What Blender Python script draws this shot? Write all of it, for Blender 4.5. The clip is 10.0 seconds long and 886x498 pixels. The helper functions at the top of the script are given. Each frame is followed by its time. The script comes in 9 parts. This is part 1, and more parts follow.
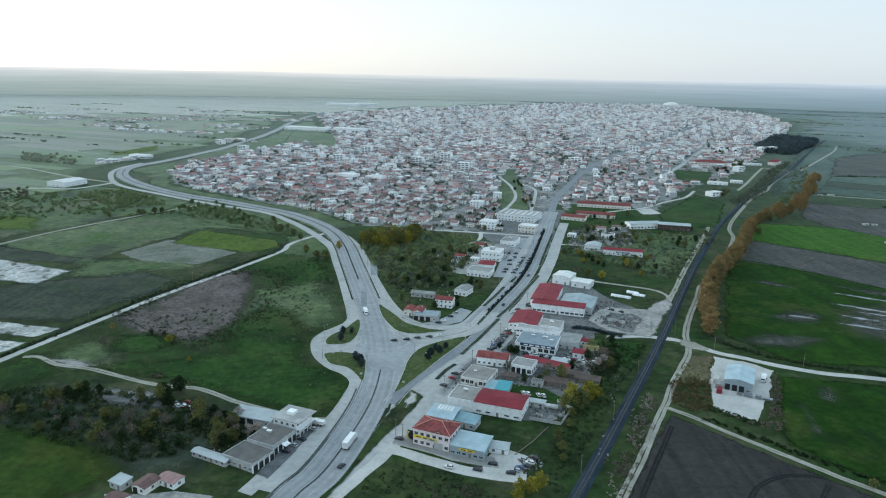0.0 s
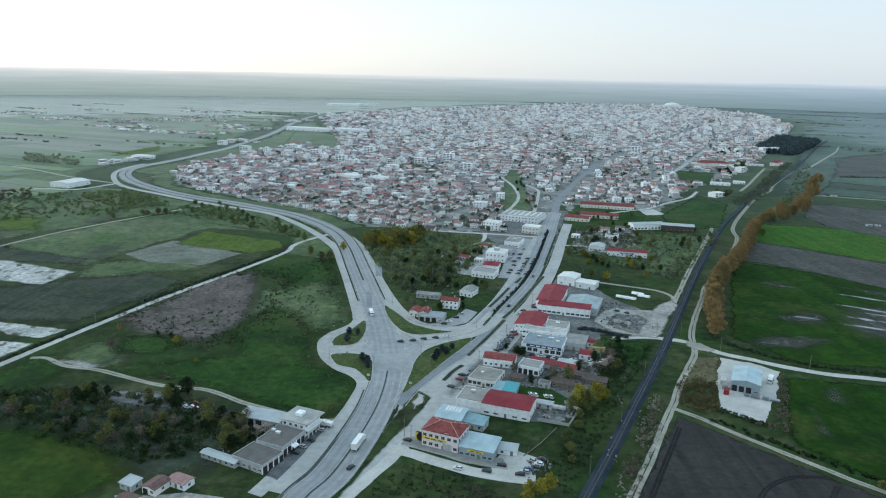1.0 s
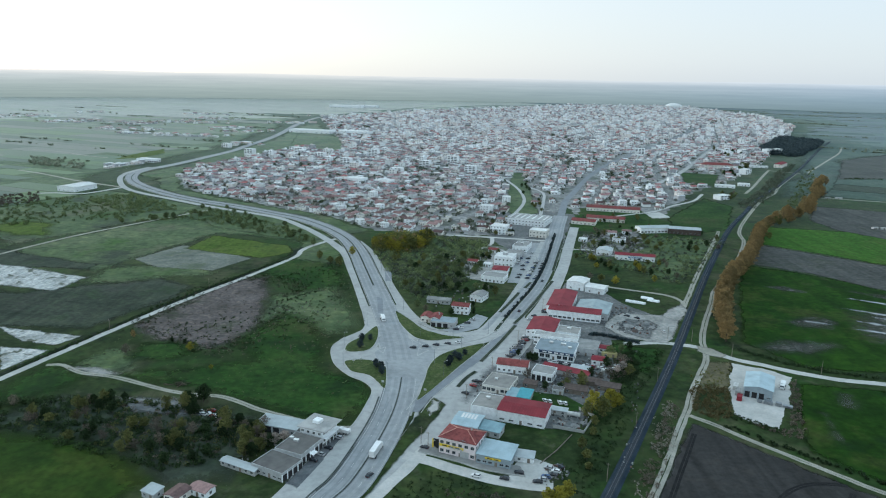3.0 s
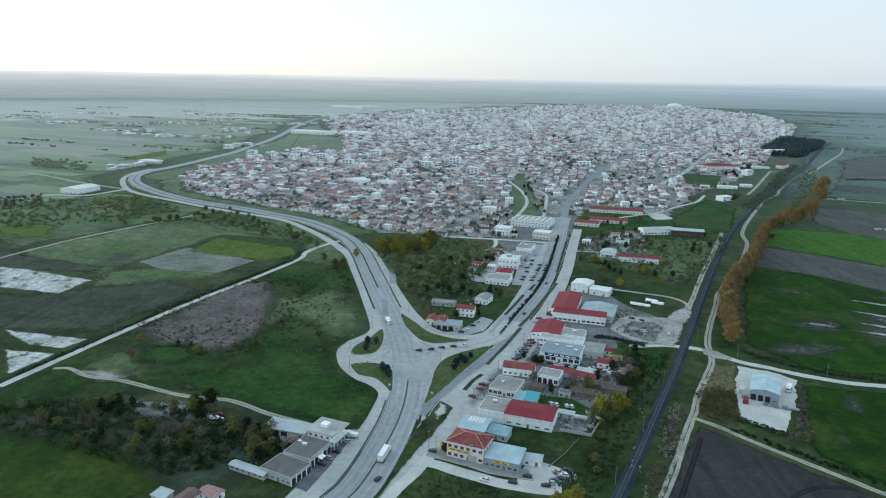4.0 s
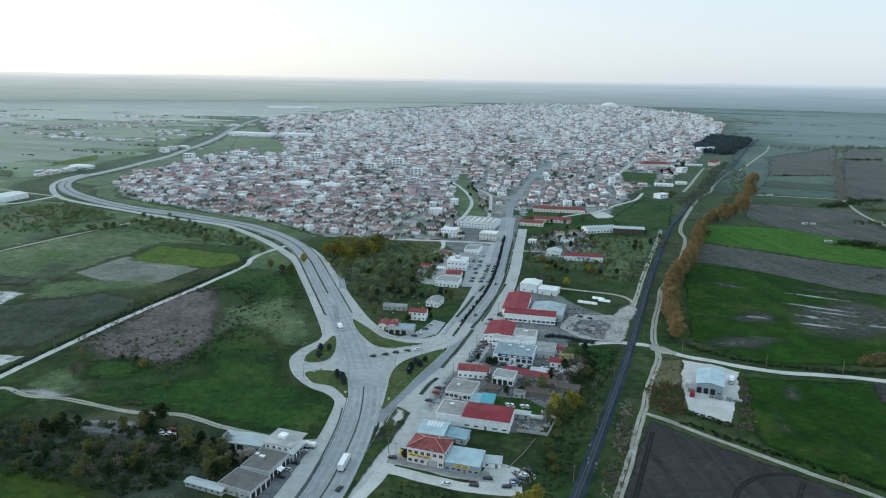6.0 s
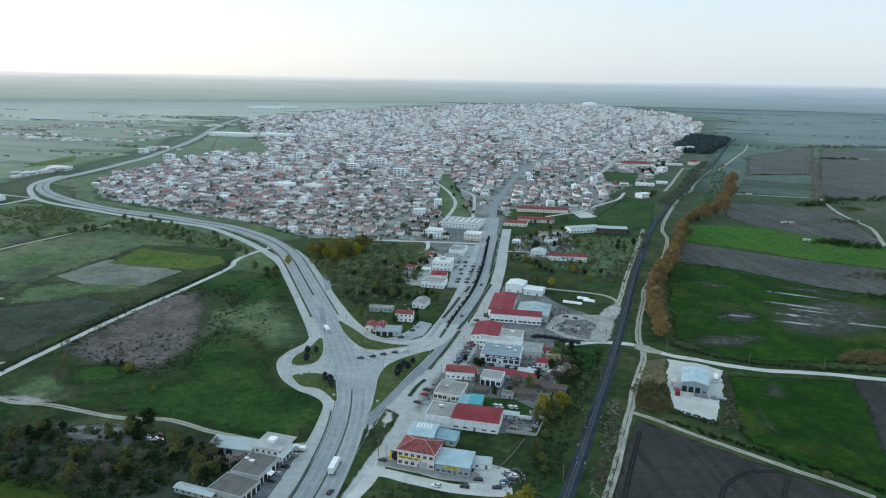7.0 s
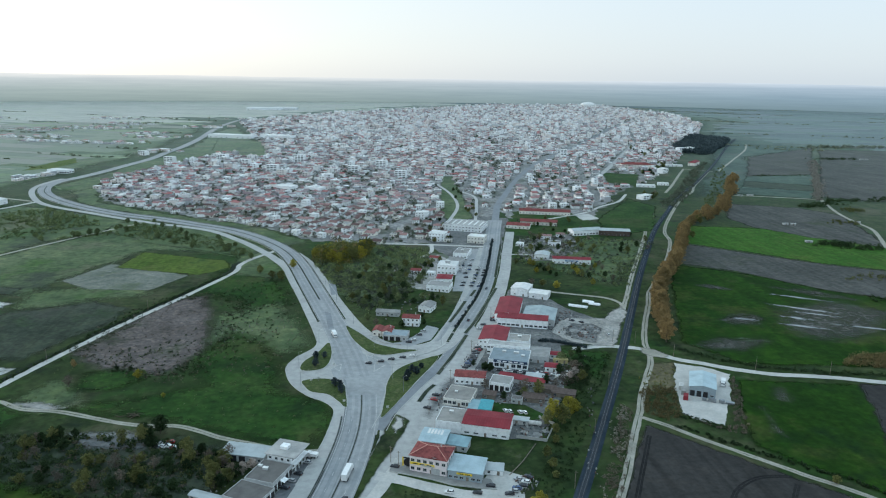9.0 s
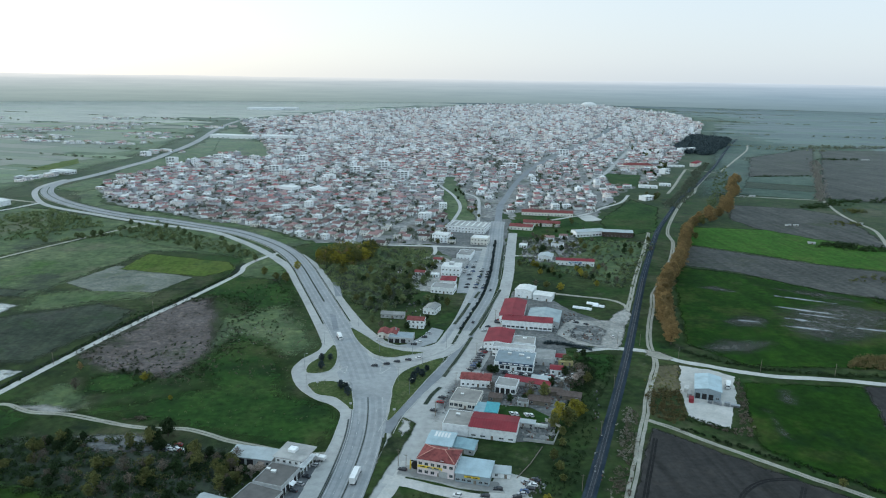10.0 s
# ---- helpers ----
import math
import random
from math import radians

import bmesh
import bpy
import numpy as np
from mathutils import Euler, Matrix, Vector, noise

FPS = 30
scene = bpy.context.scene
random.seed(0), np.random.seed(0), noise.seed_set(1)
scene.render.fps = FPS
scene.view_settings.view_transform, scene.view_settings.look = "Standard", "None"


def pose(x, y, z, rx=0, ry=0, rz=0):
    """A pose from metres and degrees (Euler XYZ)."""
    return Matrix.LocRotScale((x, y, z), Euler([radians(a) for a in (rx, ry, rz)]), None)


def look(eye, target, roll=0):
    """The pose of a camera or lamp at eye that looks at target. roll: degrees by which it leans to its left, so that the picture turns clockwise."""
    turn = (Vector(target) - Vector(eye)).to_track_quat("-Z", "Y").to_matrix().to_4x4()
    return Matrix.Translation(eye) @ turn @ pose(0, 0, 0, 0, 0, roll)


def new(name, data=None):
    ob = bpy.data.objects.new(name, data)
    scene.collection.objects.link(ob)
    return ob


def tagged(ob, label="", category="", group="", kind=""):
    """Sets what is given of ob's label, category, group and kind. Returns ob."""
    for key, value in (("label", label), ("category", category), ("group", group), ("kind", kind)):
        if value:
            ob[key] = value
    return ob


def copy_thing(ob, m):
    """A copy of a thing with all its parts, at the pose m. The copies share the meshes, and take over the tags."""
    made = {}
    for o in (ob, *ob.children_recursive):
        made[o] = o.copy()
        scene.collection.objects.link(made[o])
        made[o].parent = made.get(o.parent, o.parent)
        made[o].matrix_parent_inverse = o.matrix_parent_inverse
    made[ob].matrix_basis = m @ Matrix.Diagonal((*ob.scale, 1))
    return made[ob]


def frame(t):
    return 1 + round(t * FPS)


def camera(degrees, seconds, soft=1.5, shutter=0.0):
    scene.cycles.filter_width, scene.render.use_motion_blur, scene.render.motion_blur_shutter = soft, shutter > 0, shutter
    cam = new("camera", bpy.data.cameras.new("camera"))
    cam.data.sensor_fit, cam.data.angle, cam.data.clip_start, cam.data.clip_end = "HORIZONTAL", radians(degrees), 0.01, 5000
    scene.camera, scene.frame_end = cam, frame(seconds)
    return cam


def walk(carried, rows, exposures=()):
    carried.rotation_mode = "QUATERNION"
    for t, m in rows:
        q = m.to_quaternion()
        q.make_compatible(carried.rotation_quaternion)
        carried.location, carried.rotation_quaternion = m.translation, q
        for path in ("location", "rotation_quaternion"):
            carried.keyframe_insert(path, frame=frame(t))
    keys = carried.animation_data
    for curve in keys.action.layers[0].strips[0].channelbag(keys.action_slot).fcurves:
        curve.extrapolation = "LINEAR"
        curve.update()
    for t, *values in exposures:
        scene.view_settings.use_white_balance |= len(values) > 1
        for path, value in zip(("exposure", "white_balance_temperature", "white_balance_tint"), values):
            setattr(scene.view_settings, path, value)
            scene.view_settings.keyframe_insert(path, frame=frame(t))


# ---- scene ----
cam = camera(65.1, 10.0, soft=1.1)
PATH = [
    (0, (1.736, 6.635, 157.201), (1.733, 8.576, 156.718), 1.2),
    (0.5, (-0.086, 6.162, 157.57), (-0.089, 8.102, 157.087), 1.2),
    (1, (-1.897, 6.36, 157.707), (-1.901, 8.301, 157.225), 1.2),
    (1.5, (-3.816, 5.861, 158.727), (-3.819, 7.802, 158.245), 1.2),
    (2, (-5.446, 5.686, 159.513), (-5.451, 7.627, 159.032), 1.1),
    (2.5, (-7.196, 5.349, 160.62), (-7.202, 7.29, 160.139), 1.1),
    (4, (-12.157, 4.848, 163.375), (-12.165, 6.789, 162.895), 1.0),
    (4.5, (-13.68, 4.971, 164.261), (-13.677, 6.913, 163.781), 1.0),
    (5, (-15.063, 4.83, 164.891), (-15.001, 6.771, 164.412), 0.9),
    (5.5, (-16.761, 4.886, 165.618), (-16.645, 6.824, 165.14), 0.9),
    (6, (-18.268, 4.642, 166.346), (-18.109, 6.578, 165.867), 0.9),
    (7.5, (-23.206, 4.203, 168.77), (-22.985, 6.132, 168.29), 0.9),
    (8, (-24.638, 4.074, 169.772), (-24.418, 6.002, 169.292), 0.8),
    (8.5, (-26.341, 4.191, 170.656), (-26.122, 6.12, 170.176), 0.8),
    (9, (-27.796, 4.181, 171.407), (-27.578, 6.11, 170.927), 0.8),
    (9.5, (-29.315, 4.06, 172.513), (-29.097, 5.99, 172.032), 0.8),
    (10, (-31.051, 4.087, 173.374), (-30.834, 6.016, 172.893), 0.8),
]
walk(cam, [(t, look(eye, target, roll)) for t, eye, target, roll in PATH],
     exposures=[(0.0, 0.36, 5850, 4), (10.0, 0.36, 5850, 4)])

# ---- world and light ----
SUN_UP, SUN_TURN = radians(14), radians(-62)   # low in the west-north-west, behind thin cloud
world = bpy.data.worlds.new("sky")
scene.world = world
world.use_nodes = True
wt = world.node_tree
wt.nodes.clear()
sky = wt.nodes.new("ShaderNodeTexSky")
sky.sky_type, sky.sun_disc = "NISHITA", False
sky.sun_elevation, sky.sun_rotation = SUN_UP, SUN_TURN
sky.air_density, sky.dust_density, sky.ozone_density = 1.0, 1.2, 1.0
soft_sky = wt.nodes.new("ShaderNodeHueSaturation")
soft_sky.inputs["Saturation"].default_value = 0.62
back = wt.nodes.new("ShaderNodeBackground")
back.inputs["Strength"].default_value = 0.10
out = wt.nodes.new("ShaderNodeOutputWorld")
wt.links.new(sky.outputs[0], soft_sky.inputs["Color"])
veil = wt.nodes.new("ShaderNodeMix")          # thin even cloud before the clear sky
veil.data_type = "RGBA"
veil.inputs[0].default_value = 0.58
way = wt.nodes.new("ShaderNodeTexCoord")
parts = wt.nodes.new("ShaderNodeSeparateXYZ")
wt.links.new(way.outputs["Generated"], parts.inputs[0])


def veil_mix(a, b, source, low, high):
    span = wt.nodes.new("ShaderNodeMapRange")
    span.interpolation_type = "SMOOTHSTEP"
    span.inputs["From Min"].default_value, span.inputs["From Max"].default_value = low, high
    wt.links.new(parts.outputs[source], span.inputs["Value"])
    m = wt.nodes.new("ShaderNodeMix")
    m.data_type = "RGBA"
    wt.links.new(span.outputs[0], m.inputs[0])
    for sock, v in ((m.inputs[6], a), (m.inputs[7], b)):
        if isinstance(v, tuple):
            sock.default_value = (*v, 1)
        else:
            wt.links.new(v, sock)
    return m.outputs[2]


rim = veil_mix((12.2, 10.8, 9.3), (8.4, 8.6, 8.9), "X", -0.7, 0.65)
veil_colour = veil_mix(rim, (9.2, 11.2, 12.3), "Z", 0.03, 0.42)
wt.links.new(veil_colour, veil.inputs[7])
wt.links.new(soft_sky.outputs[0], veil.inputs[6])
wt.links.new(veil.outputs[2], back.inputs["Color"])
wt.links.new(back.outputs[0], out.inputs["Surface"])
sun_data = bpy.data.lights.new("sun", "SUN")
sun_data.energy, sun_data.angle, sun_data.color = 0.7, radians(14), (1.0, 0.95, 0.88)
sun = new("sun", sun_data)
sun.rotation_euler = Vector((-math.sin(SUN_TURN) * math.cos(SUN_UP), -math.cos(SUN_TURN) * math.cos(SUN_UP), -math.sin(SUN_UP))).to_track_quat("-Z", "Y").to_euler()


# ---- materials ----
def nodes_of(name):
    m = bpy.data.materials.new(name)
    m.use_nodes = True
    t = m.node_tree
    return m, t, t.nodes["Principled BSDF"]


def noise_node(t, scale, detail=4.0, vector=None, rough=0.6, stretch=None):
    if vector is None:
        vector = t.nodes.new("ShaderNodeNewGeometry").outputs["Position"]
    if stretch:
        mp = t.nodes.new("ShaderNodeMapping")
        mp.inputs["Rotation"].default_value = (0, 0, radians(stretch[2]))
        mp.inputs["Scale"].default_value = (stretch[0], stretch[1], 1)
        t.links.new(vector, mp.inputs[0])
        vector = mp.outputs[0]
    n = t.nodes.new("ShaderNodeTexNoise")
    n.inputs["Scale"].default_value, n.inputs["Detail"].default_value, n.inputs["Roughness"].default_value = scale, detail, rough
    t.links.new(vector, n.inputs["Vector"])
    return n.outputs[0]


def ramp(t, fac, stops):
    r = t.nodes.new("ShaderNodeValToRGB")
    while len(r.color_ramp.elements) < len(stops):
        r.color_ramp.elements.new(0.5)
    for e, (p, c) in zip(r.color_ramp.elements, stops):
        e.position, e.color = p, (*c, 1)
    t.links.new(fac, r.inputs[0])
    return r.outputs[0]


def blend(t, fac, a, b, kind="MIX"):
    m = t.nodes.new("ShaderNodeMix")
    m.data_type, m.blend_type = "RGBA", kind
    for sock, v in ((m.inputs[0], fac), (m.inputs[6], a), (m.inputs[7], b)):
        if isinstance(v, (int, float)):
            sock.default_value = v
        elif isinstance(v, tuple):
            sock.default_value = (*v, 1)
        else:
            t.links.new(v, sock)
    return m.outputs[2]


def bump(t, bsdf, height, strength, distance):
    b = t.nodes.new("ShaderNodeBump")
    b.inputs["Strength"].default_value, b.inputs["Distance"].default_value = strength, distance
    t.links.new(height, b.inputs["Height"])
    t.links.new(b.outputs[0], bsdf.inputs["Normal"])


def shade(c, k):
    return tuple(min(1.0, v * k) for v in c)


def earth(name, low, mid, high, coarse=0.02, fine=0.6, rows=None, relief=0.4, spots=None, sheen=0.22, patchy=0.7, grit=1.0, tints=(), edge=False):
    """Soil, grass or gravel: broad patches, fine grain, other growth (tints: colour, scale, from, to) and, where rows is given, tracks of
    tilling (angle, spacing). edge: the cover thins out, ragged, towards the border of its patch."""
    m, t, p = nodes_of(name)
    broad = noise_node(t, coarse, 5)
    grain = noise_node(t, fine, 4)
    col = ramp(t, broad, [(0.30, low), (0.5, mid), (0.72, high)])
    g = ramp(t, grain, [(0.25, (0.6, 0.6, 0.6)), (0.75, (1.35, 1.35, 1.35))])
    col = blend(t, grit, col, g, "MULTIPLY")
    tuft = noise_node(t, coarse * 6, 6, rough=0.7)
    col = blend(t, patchy, col, ramp(t, tuft, [(0.32, (0.50, 0.56, 0.54)), (0.5, (1.0, 1.0, 1.0)), (0.68, (1.55, 1.42, 1.25))]), "MULTIPLY")
    if rows:
        lines = noise_node(t, 1.0 / rows[1], 2, stretch=(1.0, 0.03, rows[0]))
        r = ramp(t, lines, [(0.3, (0.7, 0.7, 0.7)), (0.7, (1.28, 1.28, 1.28))])
        col = blend(t, 0.75, col, r, "MULTIPLY")
    if spots:
        s = noise_node(t, spots[1], 3)
        f = ramp(t, s, [(spots[2], (0, 0, 0)), (spots[2] + 0.08, (1, 1, 1))])
        col = blend(t, f, col, spots[0])
    for colour, scale, low_, high_ in tints:
        f = ramp(t, noise_node(t, scale, 7, rough=0.68), [(low_, (0, 0, 0)), (high_, (1, 1, 1))])
        col = blend(t, f, col, blend(t, 1.0, colour, g, "MULTIPLY"))
    t.links.new(col, p.inputs["Base Color"])
    if edge:
        cover = t.nodes.new("ShaderNodeAttribute")
        cover.attribute_name = "cover"
        ragged = t.nodes.new("ShaderNodeMath")
        ragged.operation = "MULTIPLY_ADD"
        t.links.new(noise_node(t, 0.16, 7, rough=0.7), ragged.inputs[0])
        ragged.inputs[1].default_value = 1.1
        t.links.new(cover.outputs["Fac"], ragged.inputs[2])
        span = t.nodes.new("ShaderNodeMapRange")
        span.interpolation_type = "SMOOTHSTEP"
        span.inputs["From Min"].default_value, span.inputs["From Max"].default_value = 0.62, 1.46
        t.links.new(ragged.outputs[0], span.inputs["Value"])
        t.links.new(span.outputs[0], p.inputs["Alpha"])
    p.inputs["Roughness"].default_value = 0.9
    p.inputs["Specular IOR Level"].default_value = 0.06
    # bluish sheen lifts ground seen at a low angle, in place of haze
    p.inputs["Sheen Weight"].default_value, p.inputs["Sheen Roughness"].default_value = sheen, 0.16
    p.inputs["Sheen Tint"].default_value = (0.68, 0.90, 0.97, 1)
    bump(t, p, grain, relief, 0.3)
    return m


def paved(name, base, tint=1.0, wear=0.5, fine=2.0):
    """Asphalt or concrete: lighter wheel dust, darker patches, fine grain."""
    m, t, p = nodes_of(name)
    a = noise_node(t, 0.035, 4)
    b = noise_node(t, 0.25, 6)
    g = noise_node(t, fine * 4, 3)
    col = ramp(t, a, [(0.30, shade(base, 1 - 0.30 * wear)), (0.5, base), (0.7, shade(base, 1 + 0.22 * wear))])
    col = blend(t, min(1.0, 0.3 + 0.6 * wear), col, ramp(t, b, [(0.32, (0.70, 0.70, 0.71)), (0.62, (1.10, 1.10, 1.10))]), "MULTIPLY")
    col = blend(t, 0.3, col, ramp(t, g, [(0.3, (0.85, 0.85, 0.85)), (0.7, (1.15, 1.15, 1.15))]), "MULTIPLY")
    t.links.new(col, p.inputs["Base Color"])
    p.inputs["Roughness"].default_value = 0.8
    bump(t, p, g, 0.3, 0.02)
    return m


def painted(name, base, rough=0.7, metal=0.0, stain=0.35, spread=0.0, scale=0.6, island=False):
    """Plaster, paint or sheet: streaked by rain, each piece a little different."""
    m, t, p = nodes_of(name)
    coord = t.nodes.new("ShaderNodeTexCoord").outputs["Object"]
    a = noise_node(t, scale, 4, coord, stretch=(1, 1, 0))
    f = noise_node(t, scale * 14, 3, coord)
    col = ramp(t, a, [(0.3, shade(base, 1 - stain)), (0.55, base), (0.8, shade(base, 1 + stain * 0.3))])
    col = blend(t, 0.4, col, ramp(t, f, [(0.3, (0.85, 0.85, 0.85)), (0.7, (1.12, 1.12, 1.12))]), "MULTIPLY")
    if spread:
        src = t.nodes.new("ShaderNodeNewGeometry").outputs["Random Per Island"] if island else t.nodes.new("ShaderNodeObjectInfo").outputs["Random"]
        col = blend(t, 1.0, col, ramp(t, src, [(0.0, (1 - spread,) * 3), (1.0, (1 + spread * 0.6,) * 3)]), "MULTIPLY")
    t.links.new(col, p.inputs["Base Color"])
    p.inputs["Roughness"].default_value, p.inputs["Metallic"].default_value = rough, metal
    p.inputs["Specular IOR Level"].default_value = 0.5 if rough < 0.4 else 0.25
    bump(t, p, f, 0.15, 0.02)
    return m


def palette(name, stops, rough=0.8, island=True, stain=0.2, sheen=0.3, tint=(0.68, 0.90, 0.97)):
    """One surface of many pieces, each of which takes one of the colours."""
    m, t, p = nodes_of(name)
    src = t.nodes.new("ShaderNodeNewGeometry").outputs["Random Per Island"] if island else t.nodes.new("ShaderNodeObjectInfo").outputs["Random"]
    col = ramp(t, src, [(i / len(stops), c) for i, c in enumerate(stops)])
    t.nodes[-1].color_ramp.interpolation = "CONSTANT"
    f = noise_node(t, 0.35, 4)
    col = blend(t, 1.0, col, ramp(t, f, [(0.3, (1 - stain,) * 3), (0.7, (1 + stain * 0.5,) * 3)]), "MULTIPLY")
    t.links.new(col, p.inputs["Base Color"])
    p.inputs["Roughness"].default_value = rough
    # tinted sheen adds a pale lift far off, standing in for haze
    p.inputs["Sheen Weight"].default_value, p.inputs["Sheen Roughness"].default_value = sheen, 0.18
    p.inputs["Sheen Tint"].default_value = (*tint, 1)
    return m


def leafy(name, low, mid, high, island=True):
    m, t, p = nodes_of(name)
    src = t.nodes.new("ShaderNodeNewGeometry").outputs["Random Per Island"]
    col = ramp(t, src, [(0.0, low), (0.5, mid), (1.0, high)])
    obj = t.nodes.new("ShaderNodeObjectInfo").outputs["Random"]
    col = blend(t, 1.0, col, ramp(t, obj, [(0.0, (0.7, 0.72, 0.7)), (1.0, (1.3, 1.25, 1.2))]), "MULTIPLY")
    t.links.new(col, p.inputs["Base Color"])
    p.inputs["Roughness"].default_value = 0.8
    p.inputs["Specular IOR Level"].default_value = 0.2
    thin = t.nodes.new("ShaderNodeBsdfTranslucent")      # light comes through the leaves
    both = t.nodes.new("ShaderNodeMixShader")
    both.inputs[0].default_value = 0.4
    t.links.new(col, thin.inputs["Color"])
    t.links.new(p.outputs[0], both.inputs[1])
    t.links.new(thin.outputs[0], both.inputs[2])
    t.links.new(both.outputs[0], t.nodes["Material Output"].inputs["Surface"])
    return m


M, SOFT = {}, {}


def soil(key, *args, **more):
    """The full cover and, for patches that thin out, the same with a ragged edge."""
    M[key] = earth(*args, **more)
    SOFT[key] = earth(args[0] + "_patch", *args[1:], edge=True, **more)


soil("ground", "meadow", (0.016, 0.030, 0.011), (0.030, 0.048, 0.017), (0.054, 0.068, 0.028), 0.014, 0.22, sheen=0.36, patchy=1.0,
     tints=(((0.092, 0.086, 0.054), 0.011, 0.52, 0.70), ((0.024, 0.060, 0.013), 0.017, 0.52, 0.66), ((0.012, 0.022, 0.012), 0.030, 0.55, 0.68), ((0.085, 0.080, 0.058), 0.07, 0.60, 0.76)))
soil("lush", "lush_grass", (0.012, 0.036, 0.008), (0.022, 0.056, 0.012), (0.042, 0.074, 0.020), 0.03, 0.3, sheen=0.14, patchy=0.9,
     tints=(((0.060, 0.066, 0.026), 0.013, 0.50, 0.68), ((0.012, 0.030, 0.009), 0.028, 0.53, 0.64), ((0.034, 0.078, 0.014), 0.017, 0.56, 0.70)))
soil("lawn", "verge_grass", (0.042, 0.062, 0.022), (0.060, 0.085, 0.030), (0.085, 0.100, 0.044), 0.06, 1.0, tints=(((0.12, 0.115, 0.07), 0.09, 0.56, 0.74),))
soil("wheat", "young_wheat", (0.008, 0.028, 0.003), (0.015, 0.044, 0.004), (0.027, 0.058, 0.006), 0.02, 0.25, rows=(-24, 11), sheen=0.03, patchy=0.6,
     tints=(((0.060, 0.070, 0.020), 0.010, 0.53, 0.70), ((0.008, 0.024, 0.006), 0.016, 0.54, 0.68), ((0.070, 0.066, 0.040), 0.022, 0.62, 0.78)))
soil("bright", "bright_crop", (0.050, 0.088, 0.014), (0.072, 0.110, 0.020), (0.105, 0.128, 0.032), 0.02, 0.3, rows=(-24, 8), sheen=0.12, patchy=0.5,
     tints=(((0.115, 0.130, 0.040), 0.012, 0.50, 0.68), ((0.030, 0.066, 0.016), 0.02, 0.55, 0.70)))
soil("lime", "lime_green_crop", (0.026, 0.078, 0.009), (0.040, 0.100, 0.013), (0.066, 0.118, 0.020), 0.02, 0.3, rows=(-24, 8), sheen=0.10, patchy=0.5, tints=(((0.085, 0.115, 0.026), 0.012, 0.52, 0.70), ((0.020, 0.056, 0.010), 0.02, 0.55, 0.70)))
soil("soil", "ploughed_soil", (0.030, 0.030, 0.029), (0.040, 0.039, 0.038), (0.052, 0.050, 0.048), 0.02, 0.4, rows=(-62, 5), sheen=0.02, patchy=0.35, grit=0.6)
soil("mauve", "fallow_soil", (0.054, 0.056, 0.052), (0.074, 0.075, 0.070), (0.096, 0.095, 0.088), 0.018, 0.25, rows=(-24, 7), sheen=0.14, patchy=0.4,
     tints=(((0.050, 0.062, 0.036), 0.012, 0.55, 0.72), ((0.12, 0.112, 0.10), 0.02, 0.60, 0.78)))
soil("scrub_soil", "dry_weeds", (0.078, 0.068, 0.062), (0.118, 0.102, 0.098), (0.155, 0.134, 0.128), 0.035, 0.5, patchy=0.8,
     tints=(((0.034, 0.050, 0.022), 0.028, 0.54, 0.68), ((0.050, 0.045, 0.042), 0.05, 0.54, 0.68)))
soil("grey_field", "grey_stubble", (0.105, 0.118, 0.098), (0.150, 0.162, 0.138), (0.20, 0.208, 0.182), 0.02, 0.4, grit=0.6, tints=(((0.065, 0.092, 0.042), 0.03, 0.56, 0.72), ((0.27, 0.27, 0.25), 0.05, 0.60, 0.74)))
soil("salt", "pale_sheeting", (0.24, 0.25, 0.24), (0.40, 0.41, 0.40), (0.56, 0.56, 0.55), 0.05, 0.5, rows=(-70, 3), spots=((0.10, 0.11, 0.085), 0.09, 0.55))
soil("dark_field", "dark_stubble", (0.028, 0.040, 0.028), (0.042, 0.055, 0.039), (0.062, 0.073, 0.055), 0.012, 0.3, rows=(-20, 6), sheen=0.28, patchy=0.8, tints=(((0.060, 0.062, 0.053), 0.02, 0.56, 0.72), ((0.028, 0.052, 0.021), 0.025, 0.56, 0.70)))
soil("gravel", "pale_gravel", (0.37, 0.365, 0.345), (0.45, 0.445, 0.425), (0.52, 0.51, 0.49), 0.06, 0.9, relief=0.03, patchy=0.22, grit=0.25)
soil("track", "dirt_track", (0.23, 0.225, 0.19), (0.30, 0.29, 0.25), (0.38, 0.37, 0.325), 0.06, 0.8, relief=0.05, patchy=0.3, grit=0.5)
# Town ground lightened for the haze that hangs between the houses.
soil("town_soil", "town_yards", (0.13, 0.132, 0.128), (0.20, 0.20, 0.198), (0.30, 0.30, 0.298), 0.03, 0.18, sheen=0.35, tints=(((0.075, 0.085, 0.062), 0.02, 0.52, 0.64), ((0.16, 0.145, 0.125), 0.04, 0.56, 0.68)))
soil("yard", "grey_yard", (0.088, 0.092, 0.093), (0.138, 0.142, 0.143), (0.205, 0.210, 0.210), 0.05, 0.5, tints=(((0.045, 0.052, 0.036), 0.05, 0.60, 0.70), ((0.26, 0.26, 0.25), 0.06, 0.58, 0.72)))
soil("yard_pale", "dusty_yard", (0.20, 0.20, 0.19), (0.31, 0.305, 0.29), (0.40, 0.395, 0.38), 0.07, 0.6, relief=0.1, spots=((0.10, 0.105, 0.085), 0.05, 0.62), grit=0.5)
# Lighter meadow for the middle distance, some haze put into its colour.
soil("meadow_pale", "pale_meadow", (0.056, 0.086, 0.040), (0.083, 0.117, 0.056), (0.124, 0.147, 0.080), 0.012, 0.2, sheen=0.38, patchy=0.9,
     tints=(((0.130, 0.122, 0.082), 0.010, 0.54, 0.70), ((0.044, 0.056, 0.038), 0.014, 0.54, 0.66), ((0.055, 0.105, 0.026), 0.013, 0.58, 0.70)))
